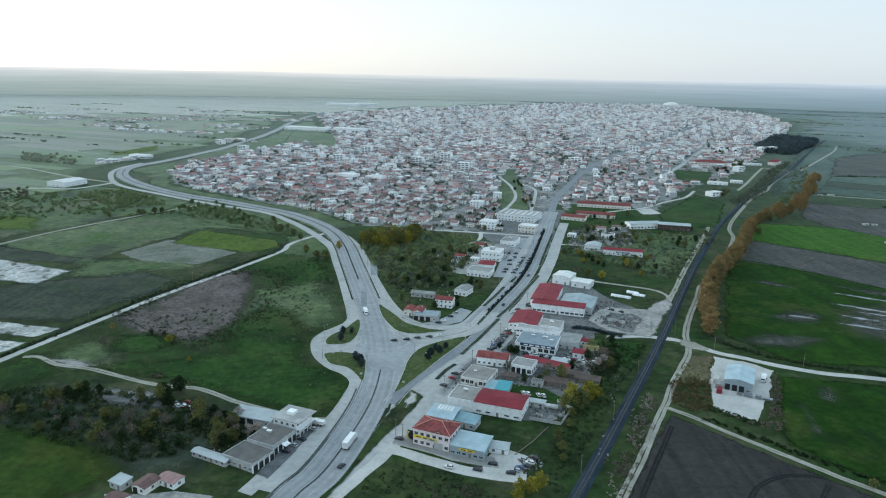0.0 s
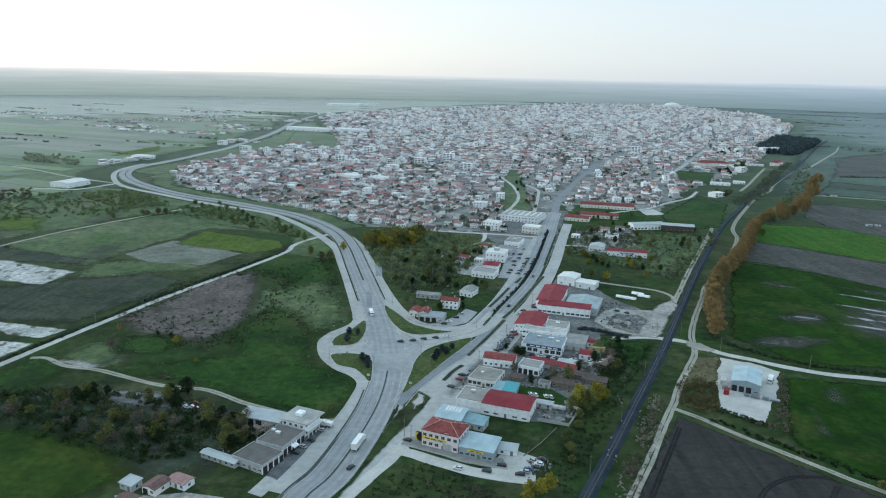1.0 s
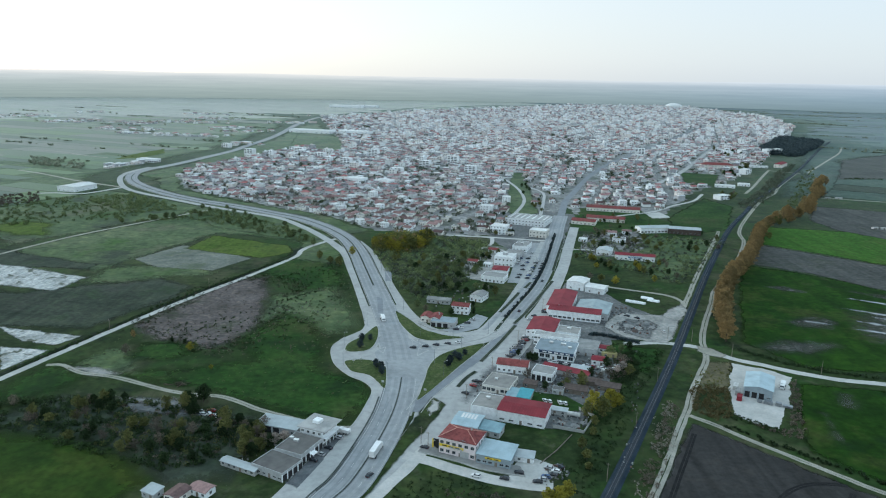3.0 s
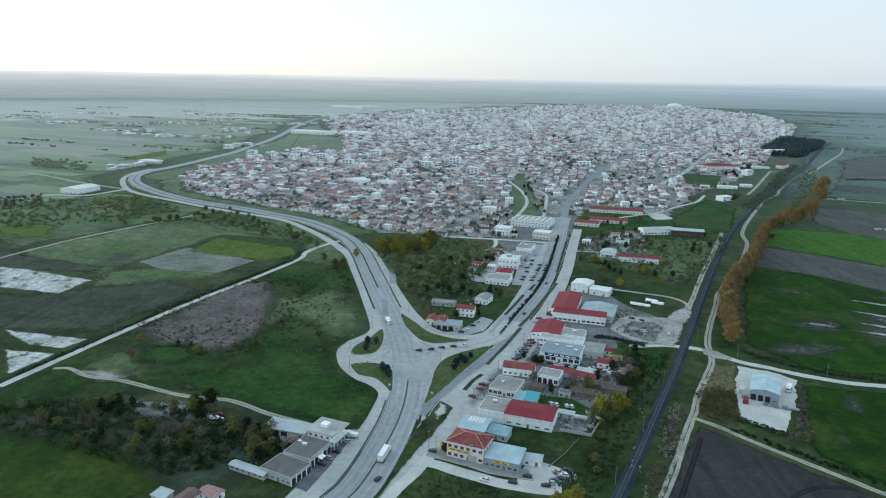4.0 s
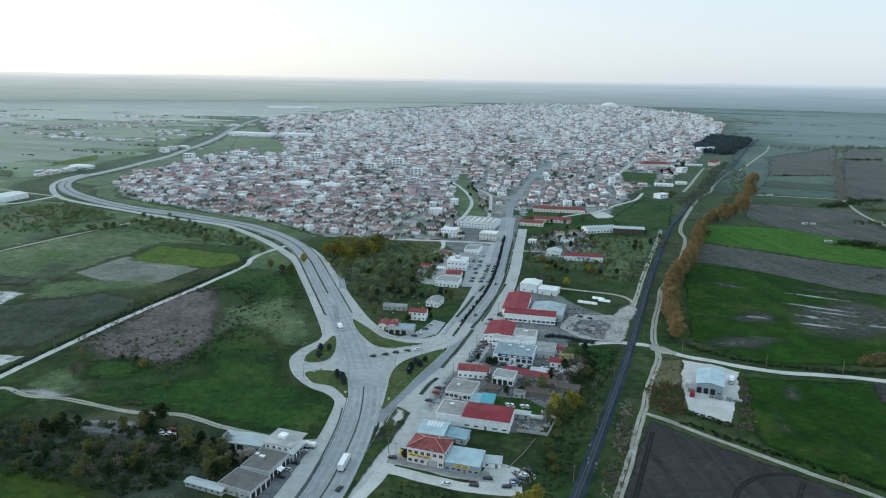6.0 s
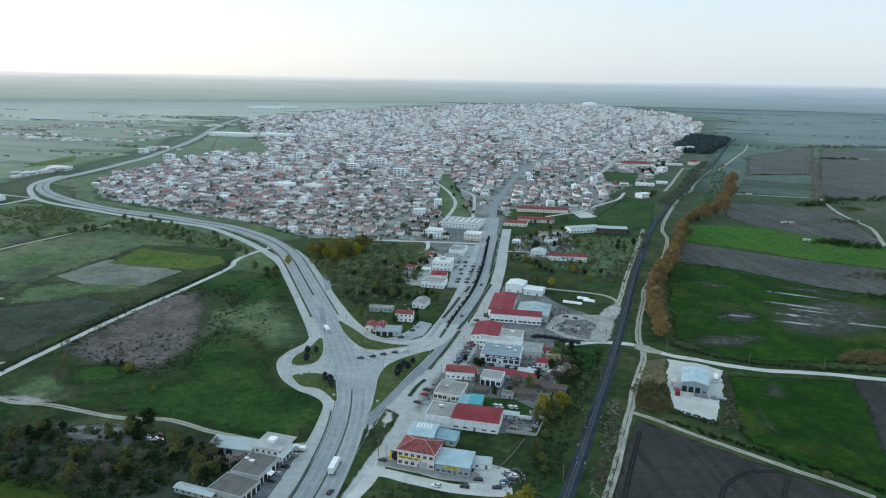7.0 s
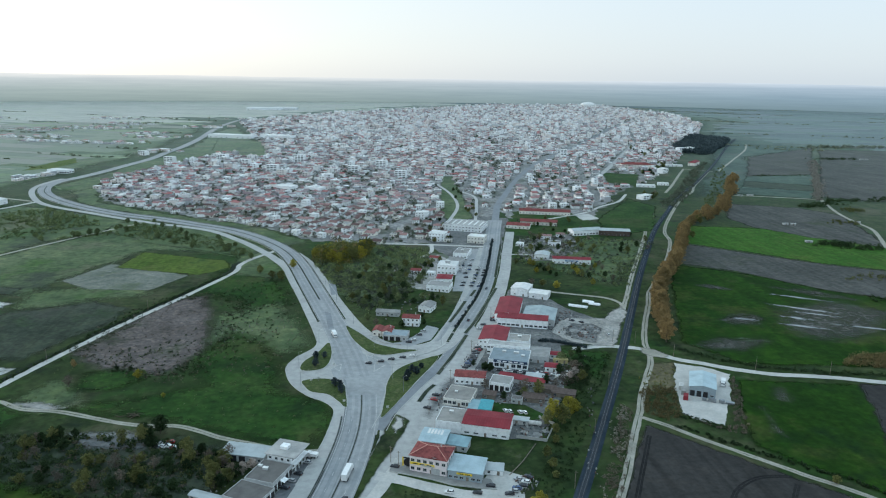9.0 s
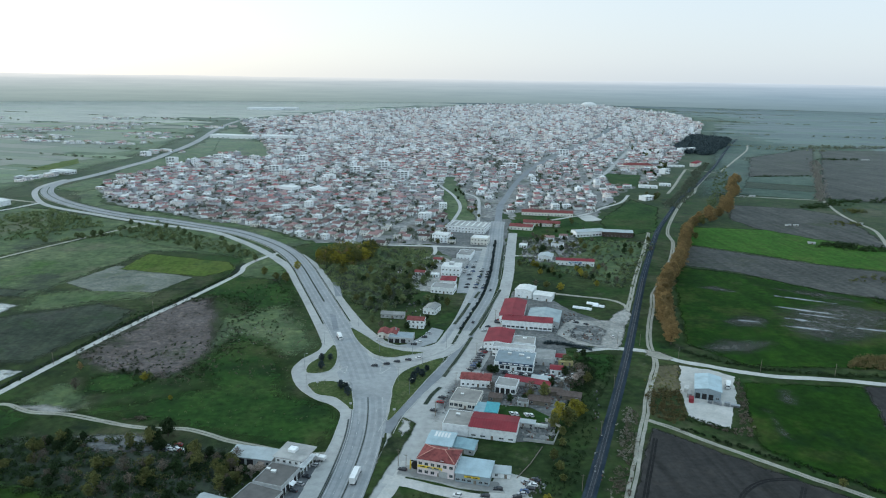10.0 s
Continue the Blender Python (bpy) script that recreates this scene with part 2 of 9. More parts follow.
soil("yellow_crop", "yellowish_crop", (0.016, 0.040, 0.006), (0.026, 0.052, 0.008), (0.044, 0.062, 0.012), 0.02, 0.25, rows=(-40, 10), sheen=0.04, patchy=0.5, tints=(((0.060, 0.066, 0.014), 0.012, 0.54, 0.72),))
soil("mud", "wet_mud", (0.055, 0.060, 0.050), (0.078, 0.080, 0.070), (0.105, 0.106, 0.098), 0.05, 0.4, rows=(-24, 6), tints=(((0.20, 0.205, 0.21), 0.06, 0.58, 0.72),))
# Pale puddle colour carries the sky's reflection; the surface itself hardly mirrors.
soil("wet", "shallow_water", (0.20, 0.215, 0.225), (0.27, 0.285, 0.295), (0.34, 0.35, 0.36), 0.05, 0.3, rows=(-24, 4), relief=0.02, patchy=0.2, grit=0.3)
for w_ in (M["wet"], SOFT["wet"]):
    w_.node_tree.nodes["Principled BSDF"].inputs["Roughness"].default_value = 0.35
# Field colours grow paler or bluer with distance, in place of haze.
M["far_plain"] = palette("hazed_far_farmland", [(0.100, 0.142, 0.090), (0.128, 0.162, 0.108), (0.088, 0.122, 0.086), (0.150, 0.162, 0.132), (0.112, 0.170, 0.080), (0.136, 0.148, 0.124), (0.078, 0.108, 0.080)], sheen=0.28, stain=0.35, tint=(0.82, 0.95, 0.94))
M["farther_plain"] = palette("hazed_farthest_farmland", [(0.245, 0.275, 0.242), (0.262, 0.290, 0.255), (0.225, 0.256, 0.228), (0.280, 0.300, 0.272), (0.245, 0.288, 0.225), (0.256, 0.272, 0.250), (0.210, 0.240, 0.214)], sheen=0.32, stain=0.25, tint=(0.92, 0.97, 0.97))
M["east_plain"] = palette("hazed_eastern_farmland", [(0.056, 0.092, 0.082), (0.074, 0.106, 0.096), (0.050, 0.080, 0.078), (0.092, 0.108, 0.110), (0.064, 0.104, 0.080), (0.086, 0.100, 0.108), (0.042, 0.066, 0.068)], sheen=0.22, stain=0.4, tint=(0.62, 0.86, 1.0))
M["mid_plain"] = palette("hazed_middle_farmland", [(0.066, 0.110, 0.046), (0.090, 0.136, 0.056), (0.060, 0.098, 0.046), (0.098, 0.118, 0.074), (0.095, 0.152, 0.044), (0.086, 0.104, 0.070), (0.056, 0.086, 0.046)], sheen=0.34, stain=0.4)

M["asphalt"] = paved("old_asphalt", (0.282, 0.294, 0.298), wear=0.45)
M["asphalt_new"] = paved("blue_asphalt", (0.19, 0.205, 0.222), wear=0.4)
M["asphalt_pale"] = paved("dusty_asphalt", (0.352, 0.355, 0.343), wear=0.5)
M["asphalt_blue"] = paved("resurfaced_asphalt", (0.205, 0.221, 0.233), wear=0.45)
M["concrete"] = paved("concrete", (0.40, 0.40, 0.385), wear=0.4)
M["kerb"] = paved("kerb_stone", (0.42, 0.42, 0.40), wear=0.3)
M["stain"] = paved("dark_kerb_asphalt", (0.12, 0.13, 0.14), wear=0.4)
M["line"] = painted("road_paint", (0.47, 0.47, 0.455), 0.6, stain=0.4, scale=0.3)
soil("ballast", "ballast", (0.018, 0.028, 0.040), (0.027, 0.039, 0.053), (0.043, 0.057, 0.074), 0.08, 2.0, relief=0.1, sheen=0.1, patchy=0.3)
soil("tarmac", "oily_tarmac", (0.075, 0.082, 0.090), (0.120, 0.128, 0.138), (0.165, 0.172, 0.180), 0.08, 0.7, relief=0.05, patchy=0.5, grit=0.5, tints=(((0.045, 0.048, 0.052), 0.12, 0.58, 0.70),))
soil("ditch", "dark_ditch", (0.010, 0.017, 0.012), (0.016, 0.025, 0.017), (0.028, 0.038, 0.024), 0.05, 0.5, sheen=0.1)
# Eastern grass blued to carry the haze in its colour.
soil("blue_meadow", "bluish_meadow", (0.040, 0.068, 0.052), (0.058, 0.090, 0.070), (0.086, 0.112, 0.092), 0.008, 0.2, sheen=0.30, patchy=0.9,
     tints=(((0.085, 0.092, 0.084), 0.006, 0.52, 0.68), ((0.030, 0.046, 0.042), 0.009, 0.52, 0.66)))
soil("tan", "tan_dry_grass", (0.085, 0.078, 0.048), (0.120, 0.108, 0.066), (0.155, 0.140, 0.090), 0.03, 0.4, tints=(((0.060, 0.075, 0.034), 0.04, 0.54, 0.70), ((0.20, 0.19, 0.16), 0.05, 0.62, 0.76)))
M["rail"] = painted("rail_steel", (0.16, 0.17, 0.19), 0.45, 0.8)
M["sleeper"] = painted("concrete_sleeper", (0.075, 0.08, 0.088), 0.9)
M["steel"] = painted("galvanised_steel", (0.30, 0.32, 0.34), 0.45, 0.7)
M["white"] = painted("white_plaster", (0.85, 0.865, 0.87), 0.85, stain=0.2, spread=0.08)
M["cream"] = painted("cream_plaster", (0.78, 0.75, 0.69), 0.85, stain=0.22, spread=0.12)
M["pink"] = painted("pale_pink_plaster", (0.74, 0.66, 0.66), 0.85, stain=0.15)
M["grey_wall"] = painted("grey_plaster", (0.42, 0.43, 0.43), 0.85, stain=0.25)
M["blue_wall"] = painted("blue_grey_cladding", (0.30, 0.355, 0.39), 0.6, stain=0.15)
M["blue"] = painted("blue_cladding", (0.10, 0.20, 0.36), 0.5, stain=0.15)
M["red_sheet"] = painted("red_sheet_roof", (0.215, 0.026, 0.036), 0.7, stain=0.35, scale=0.12)
M["tile"] = painted("terracotta_tiles", (0.25, 0.158, 0.148), 0.9, stain=0.45, spread=0.6, scale=0.5)
M["tile_red"] = painted("red_clay_tiles", (0.215, 0.060, 0.056), 0.85, stain=0.5, spread=0.15, scale=0.5)
soil("tramline", "pressed_soil", (0.014, 0.015, 0.015), (0.019, 0.019, 0.020), (0.026, 0.026, 0.026), 0.05, 0.8, sheen=0.02, patchy=0.3)
M["tile_light"] = painted("ridge_tiles", (0.55, 0.30, 0.24), 0.85)
M["flat_grey"] = paved("weathered_roof_slab", (0.25, 0.25, 0.24), wear=0.9)
M["flat_dark"] = paved("dark_weathered_slab", (0.115, 0.110, 0.104), wear=1.0)
M["flat_white"] = paved("pale_roof_slab", (0.66, 0.66, 0.64), wear=0.5)
M["flat_blue"] = paved("bluish_roof_slab", (0.215, 0.262, 0.290), wear=0.7)
M["flat_tan"] = paved("weathered_concrete_roof", (0.27, 0.26, 0.24), wear=0.9)
M["flat_pale"] = paved("stained_pale_roof", (0.36, 0.36, 0.345), wear=1.0)
M["sheet_slate"] = painted("slate_grey_sheet_roof", (0.31, 0.37, 0.385), 0.5, 0.1, stain=0.3, scale=0.15)
M["navy"] = painted("navy_fascia", (0.035, 0.06, 0.11), 0.4, stain=0.2)
M["sheet_blue"] = painted("pale_blue_sheet_roof", (0.39, 0.49, 0.53), 0.45, 0.1, stain=0.25, scale=0.15)
M["sheet_teal"] = painted("teal_grey_sheet_roof", (0.24, 0.36, 0.40), 0.5, 0.1, stain=0.3, scale=0.2)
M["sheet_cyan"] = painted("cyan_sheet_roof", (0.075, 0.31, 0.36), 0.5, stain=0.25)
M["sheet_grey"] = painted("grey_sheet_roof", (0.40, 0.44, 0.45), 0.5, 0.1, stain=0.25, scale=0.15)
M["rust"] = painted("rusty_sheet_roof", (0.10, 0.075, 0.065), 0.8, stain=0.5)
M["glass"] = painted("window_glass", (0.035, 0.045, 0.055), 0.12, stain=0.3)
M["frame"] = painted("window_frame_paint", (0.55, 0.55, 0.53), 0.5)
# Near-black paint for the shade inside open bays and gateways.
M["dark"] = painted("opening_shade", (0.03, 0.03, 0.032), 0.9)
M["yellow"] = painted("yellow_sign_board", (0.75, 0.55, 0.04), 0.5, stain=0.08)
M["mustard"] = painted("mustard_sheet", (0.42, 0.36, 0.17), 0.6, stain=0.3)
M["black"] = painted("black_board", (0.02, 0.02, 0.02), 0.6)
M["wood"] = painted("grey_timber", (0.20, 0.17, 0.14), 0.9)
M["bark"] = painted("bark", (0.10, 0.085, 0.07), 0.95)
# Far walls and roofs lightened, with cool sheen, to carry the haze.
M["far_walls"] = palette("hazed_town_walls", [(0.86, 0.87, 0.88), (0.72, 0.72, 0.71), (0.88, 0.89, 0.90), (0.56, 0.57, 0.58), (0.80, 0.75, 0.71), (0.42, 0.43, 0.45), (0.84, 0.84, 0.82), (0.70, 0.63, 0.60)], sheen=0.5, tint=(0.88, 0.95, 1.0))
M["far_tiles"] = palette("hazed_town_tile_roofs", [(0.28, 0.168, 0.166), (0.22, 0.160, 0.164), (0.34, 0.186, 0.180), (0.25, 0.212, 0.218), (0.35, 0.138, 0.130), (0.30, 0.248, 0.250), (0.38, 0.270, 0.258)], stain=0.4, sheen=0.55, tint=(0.88, 0.92, 0.98))
M["far_slabs"] = palette("hazed_town_slab_roofs", [(0.66, 0.67, 0.68), (0.46, 0.46, 0.46), (0.74, 0.76, 0.77), (0.54, 0.55, 0.56), (0.68, 0.67, 0.65), (0.38, 0.37, 0.365)], sheen=0.5, tint=(0.88, 0.95, 1.0))
M["far_windows"] = palette("town_windows", [(0.07, 0.08, 0.09), (0.12, 0.13, 0.14), (0.05, 0.055, 0.06)], 0.3)
M["leaf_dark"] = leafy("dark_leaves", (0.015, 0.030, 0.012), (0.028, 0.052, 0.020), (0.052, 0.082, 0.032))
M["leaf_olive"] = leafy("olive_leaves", (0.075, 0.085, 0.030), (0.125, 0.138, 0.048), (0.185, 0.190, 0.070))
M["leaf_brown"] = leafy("budding_brown_leaves", (0.195, 0.140, 0.062), (0.275, 0.200, 0.092), (0.36, 0.265, 0.128))
M["leaf_yellow"] = leafy("fresh_yellow_leaves", (0.17, 0.16, 0.022), (0.26, 0.24, 0.036), (0.34, 0.31, 0.060))
M["leaf_bare"] = leafy("bare_twigs", (0.085, 0.072, 0.058), (0.135, 0.115, 0.094), (0.19, 0.165, 0.138))
M["leaf_reed"] = leafy("dull_brown_reeds", (0.10, 0.082, 0.038), (0.155, 0.125, 0.058), (0.21, 0.17, 0.085))
# Garden leaves greyed and lightened as a stand-in for haze.
M["leaf_town"] = leafy("hazed_garden_leaves", (0.055, 0.072, 0.052), (0.085, 0.104, 0.078), (0.130, 0.145, 0.112))
# Far leaves are paled to grey-green, haze put into the colour.
M["leaf_hazed"] = leafy("hazed_far_leaves", (0.20, 0.23, 0.175), (0.26, 0.29, 0.225), (0.32, 0.35, 0.28))
M["leaf_twig"] = leafy("pale_bare_twigs", (0.22, 0.20, 0.178), (0.30, 0.275, 0.248), (0.38, 0.35, 0.32))
# Needles blued and lightened for the haze over the pine wood.
M["leaf_pine"] = leafy("hazed_pine_needles", (0.028, 0.042, 0.050), (0.042, 0.062, 0.072), (0.064, 0.088, 0.094))
# Fresh green lightened to include the haze over thickets and wood.
M["leaf_fresh"] = leafy("hazed_fresh_leaves", (0.092, 0.128, 0.058), (0.140, 0.182, 0.082), (0.20, 0.240, 0.116))
M["blossom"] = leafy("pale_blossom", (0.30, 0.25, 0.23), (0.45, 0.38, 0.35), (0.58, 0.52, 0.48))


# ---- mesh helpers ----
class Geo:
    """Vertices, faces and material numbers of one mesh in the making."""

    def __init__(self):
        self.v, self.f, self.m = [], [], []

    def add(self, verts, faces, mat=0):
        n = len(self.v)
        self.v.extend(verts)
        self.f.extend([tuple(i + n for i in f) for f in faces])
        self.m.extend([mat] * len(faces))

    def box(self, x0, x1, y0, y1, z0, z1, mat=0, m=None):
        vs = [(x, y, z) for z in (z0, z1) for x, y in ((x0, y0), (x1, y0), (x1, y1), (x0, y1))]
        self.add([tuple(m @ Vector(v)) for v in vs] if m else vs, [(3, 2, 1, 0), (4, 5, 6, 7), (0, 1, 5, 4), (1, 2, 6, 5), (2, 3, 7, 6), (3, 0, 4, 7)], mat)

    def mesh(self, name, mats):
        me = bpy.data.meshes.new(name)
        me.from_pydata(self.v, [], self.f)
        for mt in mats:
            me.materials.append(mt)
        if len(mats) > 1:
            me.polygons.foreach_set("material_index", self.m)
        me.update()
        return me


def part(name, geo, material, parent, label=""):
    """One mesh object, child of a thing or of a part."""
    mats = material if isinstance(material, list) else [material]
    me = geo if isinstance(geo, bpy.types.Mesh) else geo.mesh(name, mats)
    ob = new(name, me)
    ob.parent = parent
    return tagged(ob, label)


def empty(name, m, label="", category="", group="", kind=""):
    ob = new(name)
    ob.empty_display_size = 0.5
    ob.matrix_basis = m
    return tagged(ob, label, category, group, kind)


def smooth_line(pts, step=6.0):
    """A rounded line through the points, at about even steps."""
    p = [np.array(q, float) for q in pts]
    p = [2 * p[0] - p[1]] + p + [2 * p[-1] - p[-2]]
    res = []
    for a, b, c, d in zip(p, p[1:], p[2:], p[3:]):
        n = max(2, int(np.linalg.norm(c - b) / step))
        for k in range(n):
            s = k / n
            res.append(0.5 * (2 * b + (c - a) * s + (2 * a - 5 * b + 4 * c - d) * s * s + (3 * b - a - 3 * c + d) * s ** 3))
    res.append(p[-2])
    return np.array(res)


def sides(line):
    t = np.gradient(line, axis=0)
    t /= np.linalg.norm(t, axis=1)[:, None] + 1e-9
    return np.stack([t[:, 1], -t[:, 0]], 1)      # to the right of the way


def sweep(geo, line, profile, mat=0, ragged=0.0):
    """Draws a cross-section of (offset to the right, z) along a line."""
    n = sides(line)
    k = len(profile)
    vs, fs = [], []
    for i, (q, s) in enumerate(zip(line, n)):
        for j, (o, z) in enumerate(profile):
            w = ragged * noise.noise(Vector((q[0] * 0.11, q[1] * 0.11, 7.0 * (o > 0)))) if ragged else 0.0
            vs.append((q[0] + s[0] * (o + w), q[1] + s[1] * (o + w), z))
    for i in range(len(line) - 1):
        for j in range(k - 1):
            a = i * k + j
            fs.append((a, a + 1, a + k + 1, a + k))
    geo.add(vs, [f[::-1] for f in fs], mat)


def road(name, pts, width, z, material, label, ragged=0.0, step=6.0, category="road", ruts=False):
    g = Geo()
    line = smooth_line(pts, step)
    h = width / 2
    if ruts:
        line = smooth_line(pts, 3.0)
        for o in (-0.26 * width, 0.26 * width):
            sweep(g, line, [(o - 0.22 * width, -0.3), (o - 0.21 * width, z), (o + 0.21 * width, z), (o + 0.22 * width, -0.3)], ragged=ragged)
        return tagged(new(name, g.mesh(name, [material])), label, category, kind="structure")
    sweep(g, line, [(-h - 0.02, -0.3), (-h, z), (-h * 0.33, z), (h * 0.33, z), (h, z), (h + 0.02, -0.3)], ragged=ragged)
    return tagged(new(name, g.mesh(name, [material])), label, category, kind="structure")


def closed_line(pts, step=2.0):
    q = list(pts)
    line = smooth_line(q[-2:] + q + q[:2], step)
    a = np.argmin(np.linalg.norm(line - np.array(q[0]), axis=1))
    b = len(line) - 1 - np.argmin(np.linalg.norm(line[::-1] - np.array(q[0]), axis=1))
    return line[a:b]


def sheet(name, pts, z, material, label, category="field", jitter=1.0, kind="structure", rounded=False, step=5.0):
    """A patch of ground with slightly uneven borders and a turned-down edge."""
    if rounded:
        line = closed_line(pts, step)
    else:
        line = []
        for a, b in zip(pts, pts[1:] + pts[:1]):
            a, b = np.array(a), np.array(b)
            n = max(1, int(np.linalg.norm(b - a) / step))
            line += [a + (b - a) * k / n for k in range(n)]
    line = [(x + jitter * (noise.noise(Vector((x * 0.09, y * 0.09, 1.5))) + 0.5 * noise.noise(Vector((x * 0.4, y * 0.4, 3.5)))),
             y + jitter * (noise.noise(Vector((x * 0.09, y * 0.09, 9.5))) + 0.5 * noise.noise(Vector((x * 0.4, y * 0.4, 5.5))))) for x, y in line]
    n = len(line)
    g = Geo()
    g.add([(x, y, z) for x, y in line] + [(x, y, -0.3) for x, y in line], [tuple(range(n))] + [((i + 1) % n, i, i + n, (i + 1) % n + n) for i in range(n)])
    return tagged(new(name, g.mesh(name, [material])), label, category, kind=kind)


def field(name, pts, z, key, label, category="field", soft=4.0, cell=3.0, kind="structure", full=1.0):
    """A patch of ground cover that thins out over soft metres on both sides of its border."""
    q = np.array(pts, float)
    lo, hi = q.min(0) - soft * 1.4, q.max(0) + soft * 1.4
    cell = max(cell, math.sqrt((hi[0] - lo[0]) * (hi[1] - lo[1]) / 9000))
    nx, ny = (int(v) + 2 for v in (hi - lo) / cell)
    gx, gy = np.meshgrid(lo[0] + np.arange(nx) * cell, lo[1] + np.arange(ny) * cell)
    at = np.stack([gx.ravel(), gy.ravel()], 1)
    dist, odd = np.full(len(at), 1e9), np.zeros(len(at), bool)
    for a, b in zip(q, np.roll(q, -1, 0)):
        ab = b - a
        f = np.clip(((at - a) @ ab) / (ab @ ab), 0, 1)
        dist = np.minimum(dist, np.linalg.norm(at - a - f[:, None] * ab, axis=1))
        if a[1] != b[1]:
            odd ^= ((a[1] > at[:, 1]) != (b[1] > at[:, 1])) & (at[:, 0] < ab[0] * (at[:, 1] - a[1]) / ab[1] + a[0])
    wave = np.array([noise.noise(Vector((x / (soft * 4), y / (soft * 4), z * 90))) for x, y in at])
    cover = np.clip(0.5 + (np.where(odd, dist, -dist) + wave * soft * 0.9) / (2 * soft), 0, 1) * full
    quads = [(j * nx + i, j * nx + i + 1, (j + 1) * nx + i + 1, (j + 1) * nx + i) for j in range(ny - 1) for i in range(nx - 1)]
    quads = [f for f in quads if max(cover[k] for k in f) > 0.02]
    used_ = sorted({k for f in quads for k in f})
    number = {k: i for i, k in enumerate(used_)}
    me = bpy.data.meshes.new(name)
    me.from_pydata([(at[k][0], at[k][1], z) for k in used_], [], [tuple(number[k] for k in f) for f in quads])
    me.materials.append(SOFT[key])
    me.attributes.new("cover", "FLOAT", "POINT").data.foreach_set("value", cover[used_])
    me.update()
    return tagged(new(name, me), label, category, kind=kind)


def inside(x, y, poly):
    hit = False
    for (x0, y0), (x1, y1) in zip(poly, poly[1:] + poly[:1]):
        if (y0 > y) != (y1 > y) and x < (x1 - x0) * (y - y0) / (y1 - y0) + x0:
            hit = not hit
    return hit


def near_line(x, y, line, d):
    return bool(np.min((line[:, 0] - x) ** 2 + (line[:, 1] - y) ** 2) < d * d)


# ---- the plan: lines of roads, tracks and the railway, in metres ----
HIGHWAY = [(-55.8, 231.7), (-52.0, 243.7), (-46.4, 255.3), (-41.3, 274.1), (-36.1, 300.3), (-33.1, 321.3), (-31.8, 342.1), (-31.7, 360.1), (-34.3,
    384.0), (-38.3, 411.0), (-44.2, 441.6), (-53.5, 483.0), (-65.3, 532.3), (-77.4, 582.6), (-90.5, 636.4), (-104.9, 682.3), (-121.7, 717.9), (-145.1,
    753.6), (-178.5, 792.0), (-219.2, 822.7), (-271.0, 858.9), (-324.4, 889.9), (-376.2, 928.6), (-427.2, 976.6), (-469.3, 1026.0), (-499.8, 1076.5),
    (-517.5, 1127.5), (-518.6, 1178.8), (-505.4, 1229.0), (-492.5, 1301.6), (-481.5, 1392.9), (-468.9, 1497.6), (-470.3, 1629.5), (-467.8, 1770.2),
    (-478.8, 1995.4), (-507.2, 2308.6), (-517.8, 2594.3), (-512.2, 2790.3)]
SERVICE_WEST = [(-65.2, 244.0), (-55.8, 273.5), (-46.9, 307.1), (-43.3, 328.3), (-42.1, 341.6), (-44.4, 349.9), (-50.3, 357.7), (-58.1, 364.1),
    (-67.5, 378.0), (-72.2, 393.3), (-72.8, 404.2), (-68.3, 417.0), (-59.5, 429.9), (-57.7, 444.1), (-61.4, 463.6), (-68.6, 495.3), (-78.8, 539.2),
    (-89.4, 581.7), (-101.8, 631.0), (-117.4, 666.3), (-138.8, 705.2), (-160.8, 739.8), (-196.8, 786.6), (-229.4, 810.7), (-278.4, 838.4), (-324.0,
    868.8), (-374.5, 905.7), (-429.4, 945.7), (-465.6, 981.9), (-497.2, 1033.6), (-523.1, 1092.4), (-532.6, 1146.5), (-526.7, 1208.9)]
SERVICE_EAST = [(-96.6, 683.1), (-83.3, 650.5), (-72.2, 612.4), (-61.0, 565.8), (-50.8, 525.6), (-41.1, 490.5), (-33.0, 465.5), (-23.8, 445.1),
    (-13.9, 433.7), (0.8, 428.3), (15.5, 434.5), (25.7, 457.4), (37.4, 489.2), (54.9, 549.3), (68.6, 604.2), (79.3, 646.9), (91.6, 695.8)]
LINK = [(-35.7, 398.9), (-19.7, 404.5), (-2.5, 410.2), (15.2, 421.0), (26.8, 438.4), (35.7, 461.5)]
LOOP_LINK = [(-69.7, 390.7), (-58.8, 389.6), (-45.8, 392.1), (-36.2, 397.1)]
AVENUE = [(24.8, 435.0), (32.3, 456.6), (43.4, 487.0), (54.1, 515.3), (63.3, 541.9), (75.6, 585.7), (90.2, 647.9), (106.8, 723.8), (117.9, 777.9),
    (131.0, 836.8), (153.7, 940.8), (177.8, 1017.1), (216.4, 1139.6), (257.1, 1252.9), (300.4, 1361.4), (364.3, 1492.2), (463.0, 1681.3), (589.5,
    1923.8), (886.0, 2512.6), (1365.2, 3424.2)]
RAMP = [(39.2, 455.9), (25.9, 419.7), (14.7, 395.5), (1.4, 373.6), (-10.6, 351.6), (-18.1, 336.0), (-23.2, 319.9)]
FRONTAGE = [(135.9, 770.4), (112.8, 673.0), (97.6, 606.6), (78.3, 535.1), (61.6, 484.3), (48.4, 450.8), (32.5, 410.3), (20.8, 378.7), (7.6, 344.1),
    (-3.7, 317.8), (-13.3, 292.3), (-21.8, 272.6), (-29.6, 257.1), (-38.4, 240.5)]
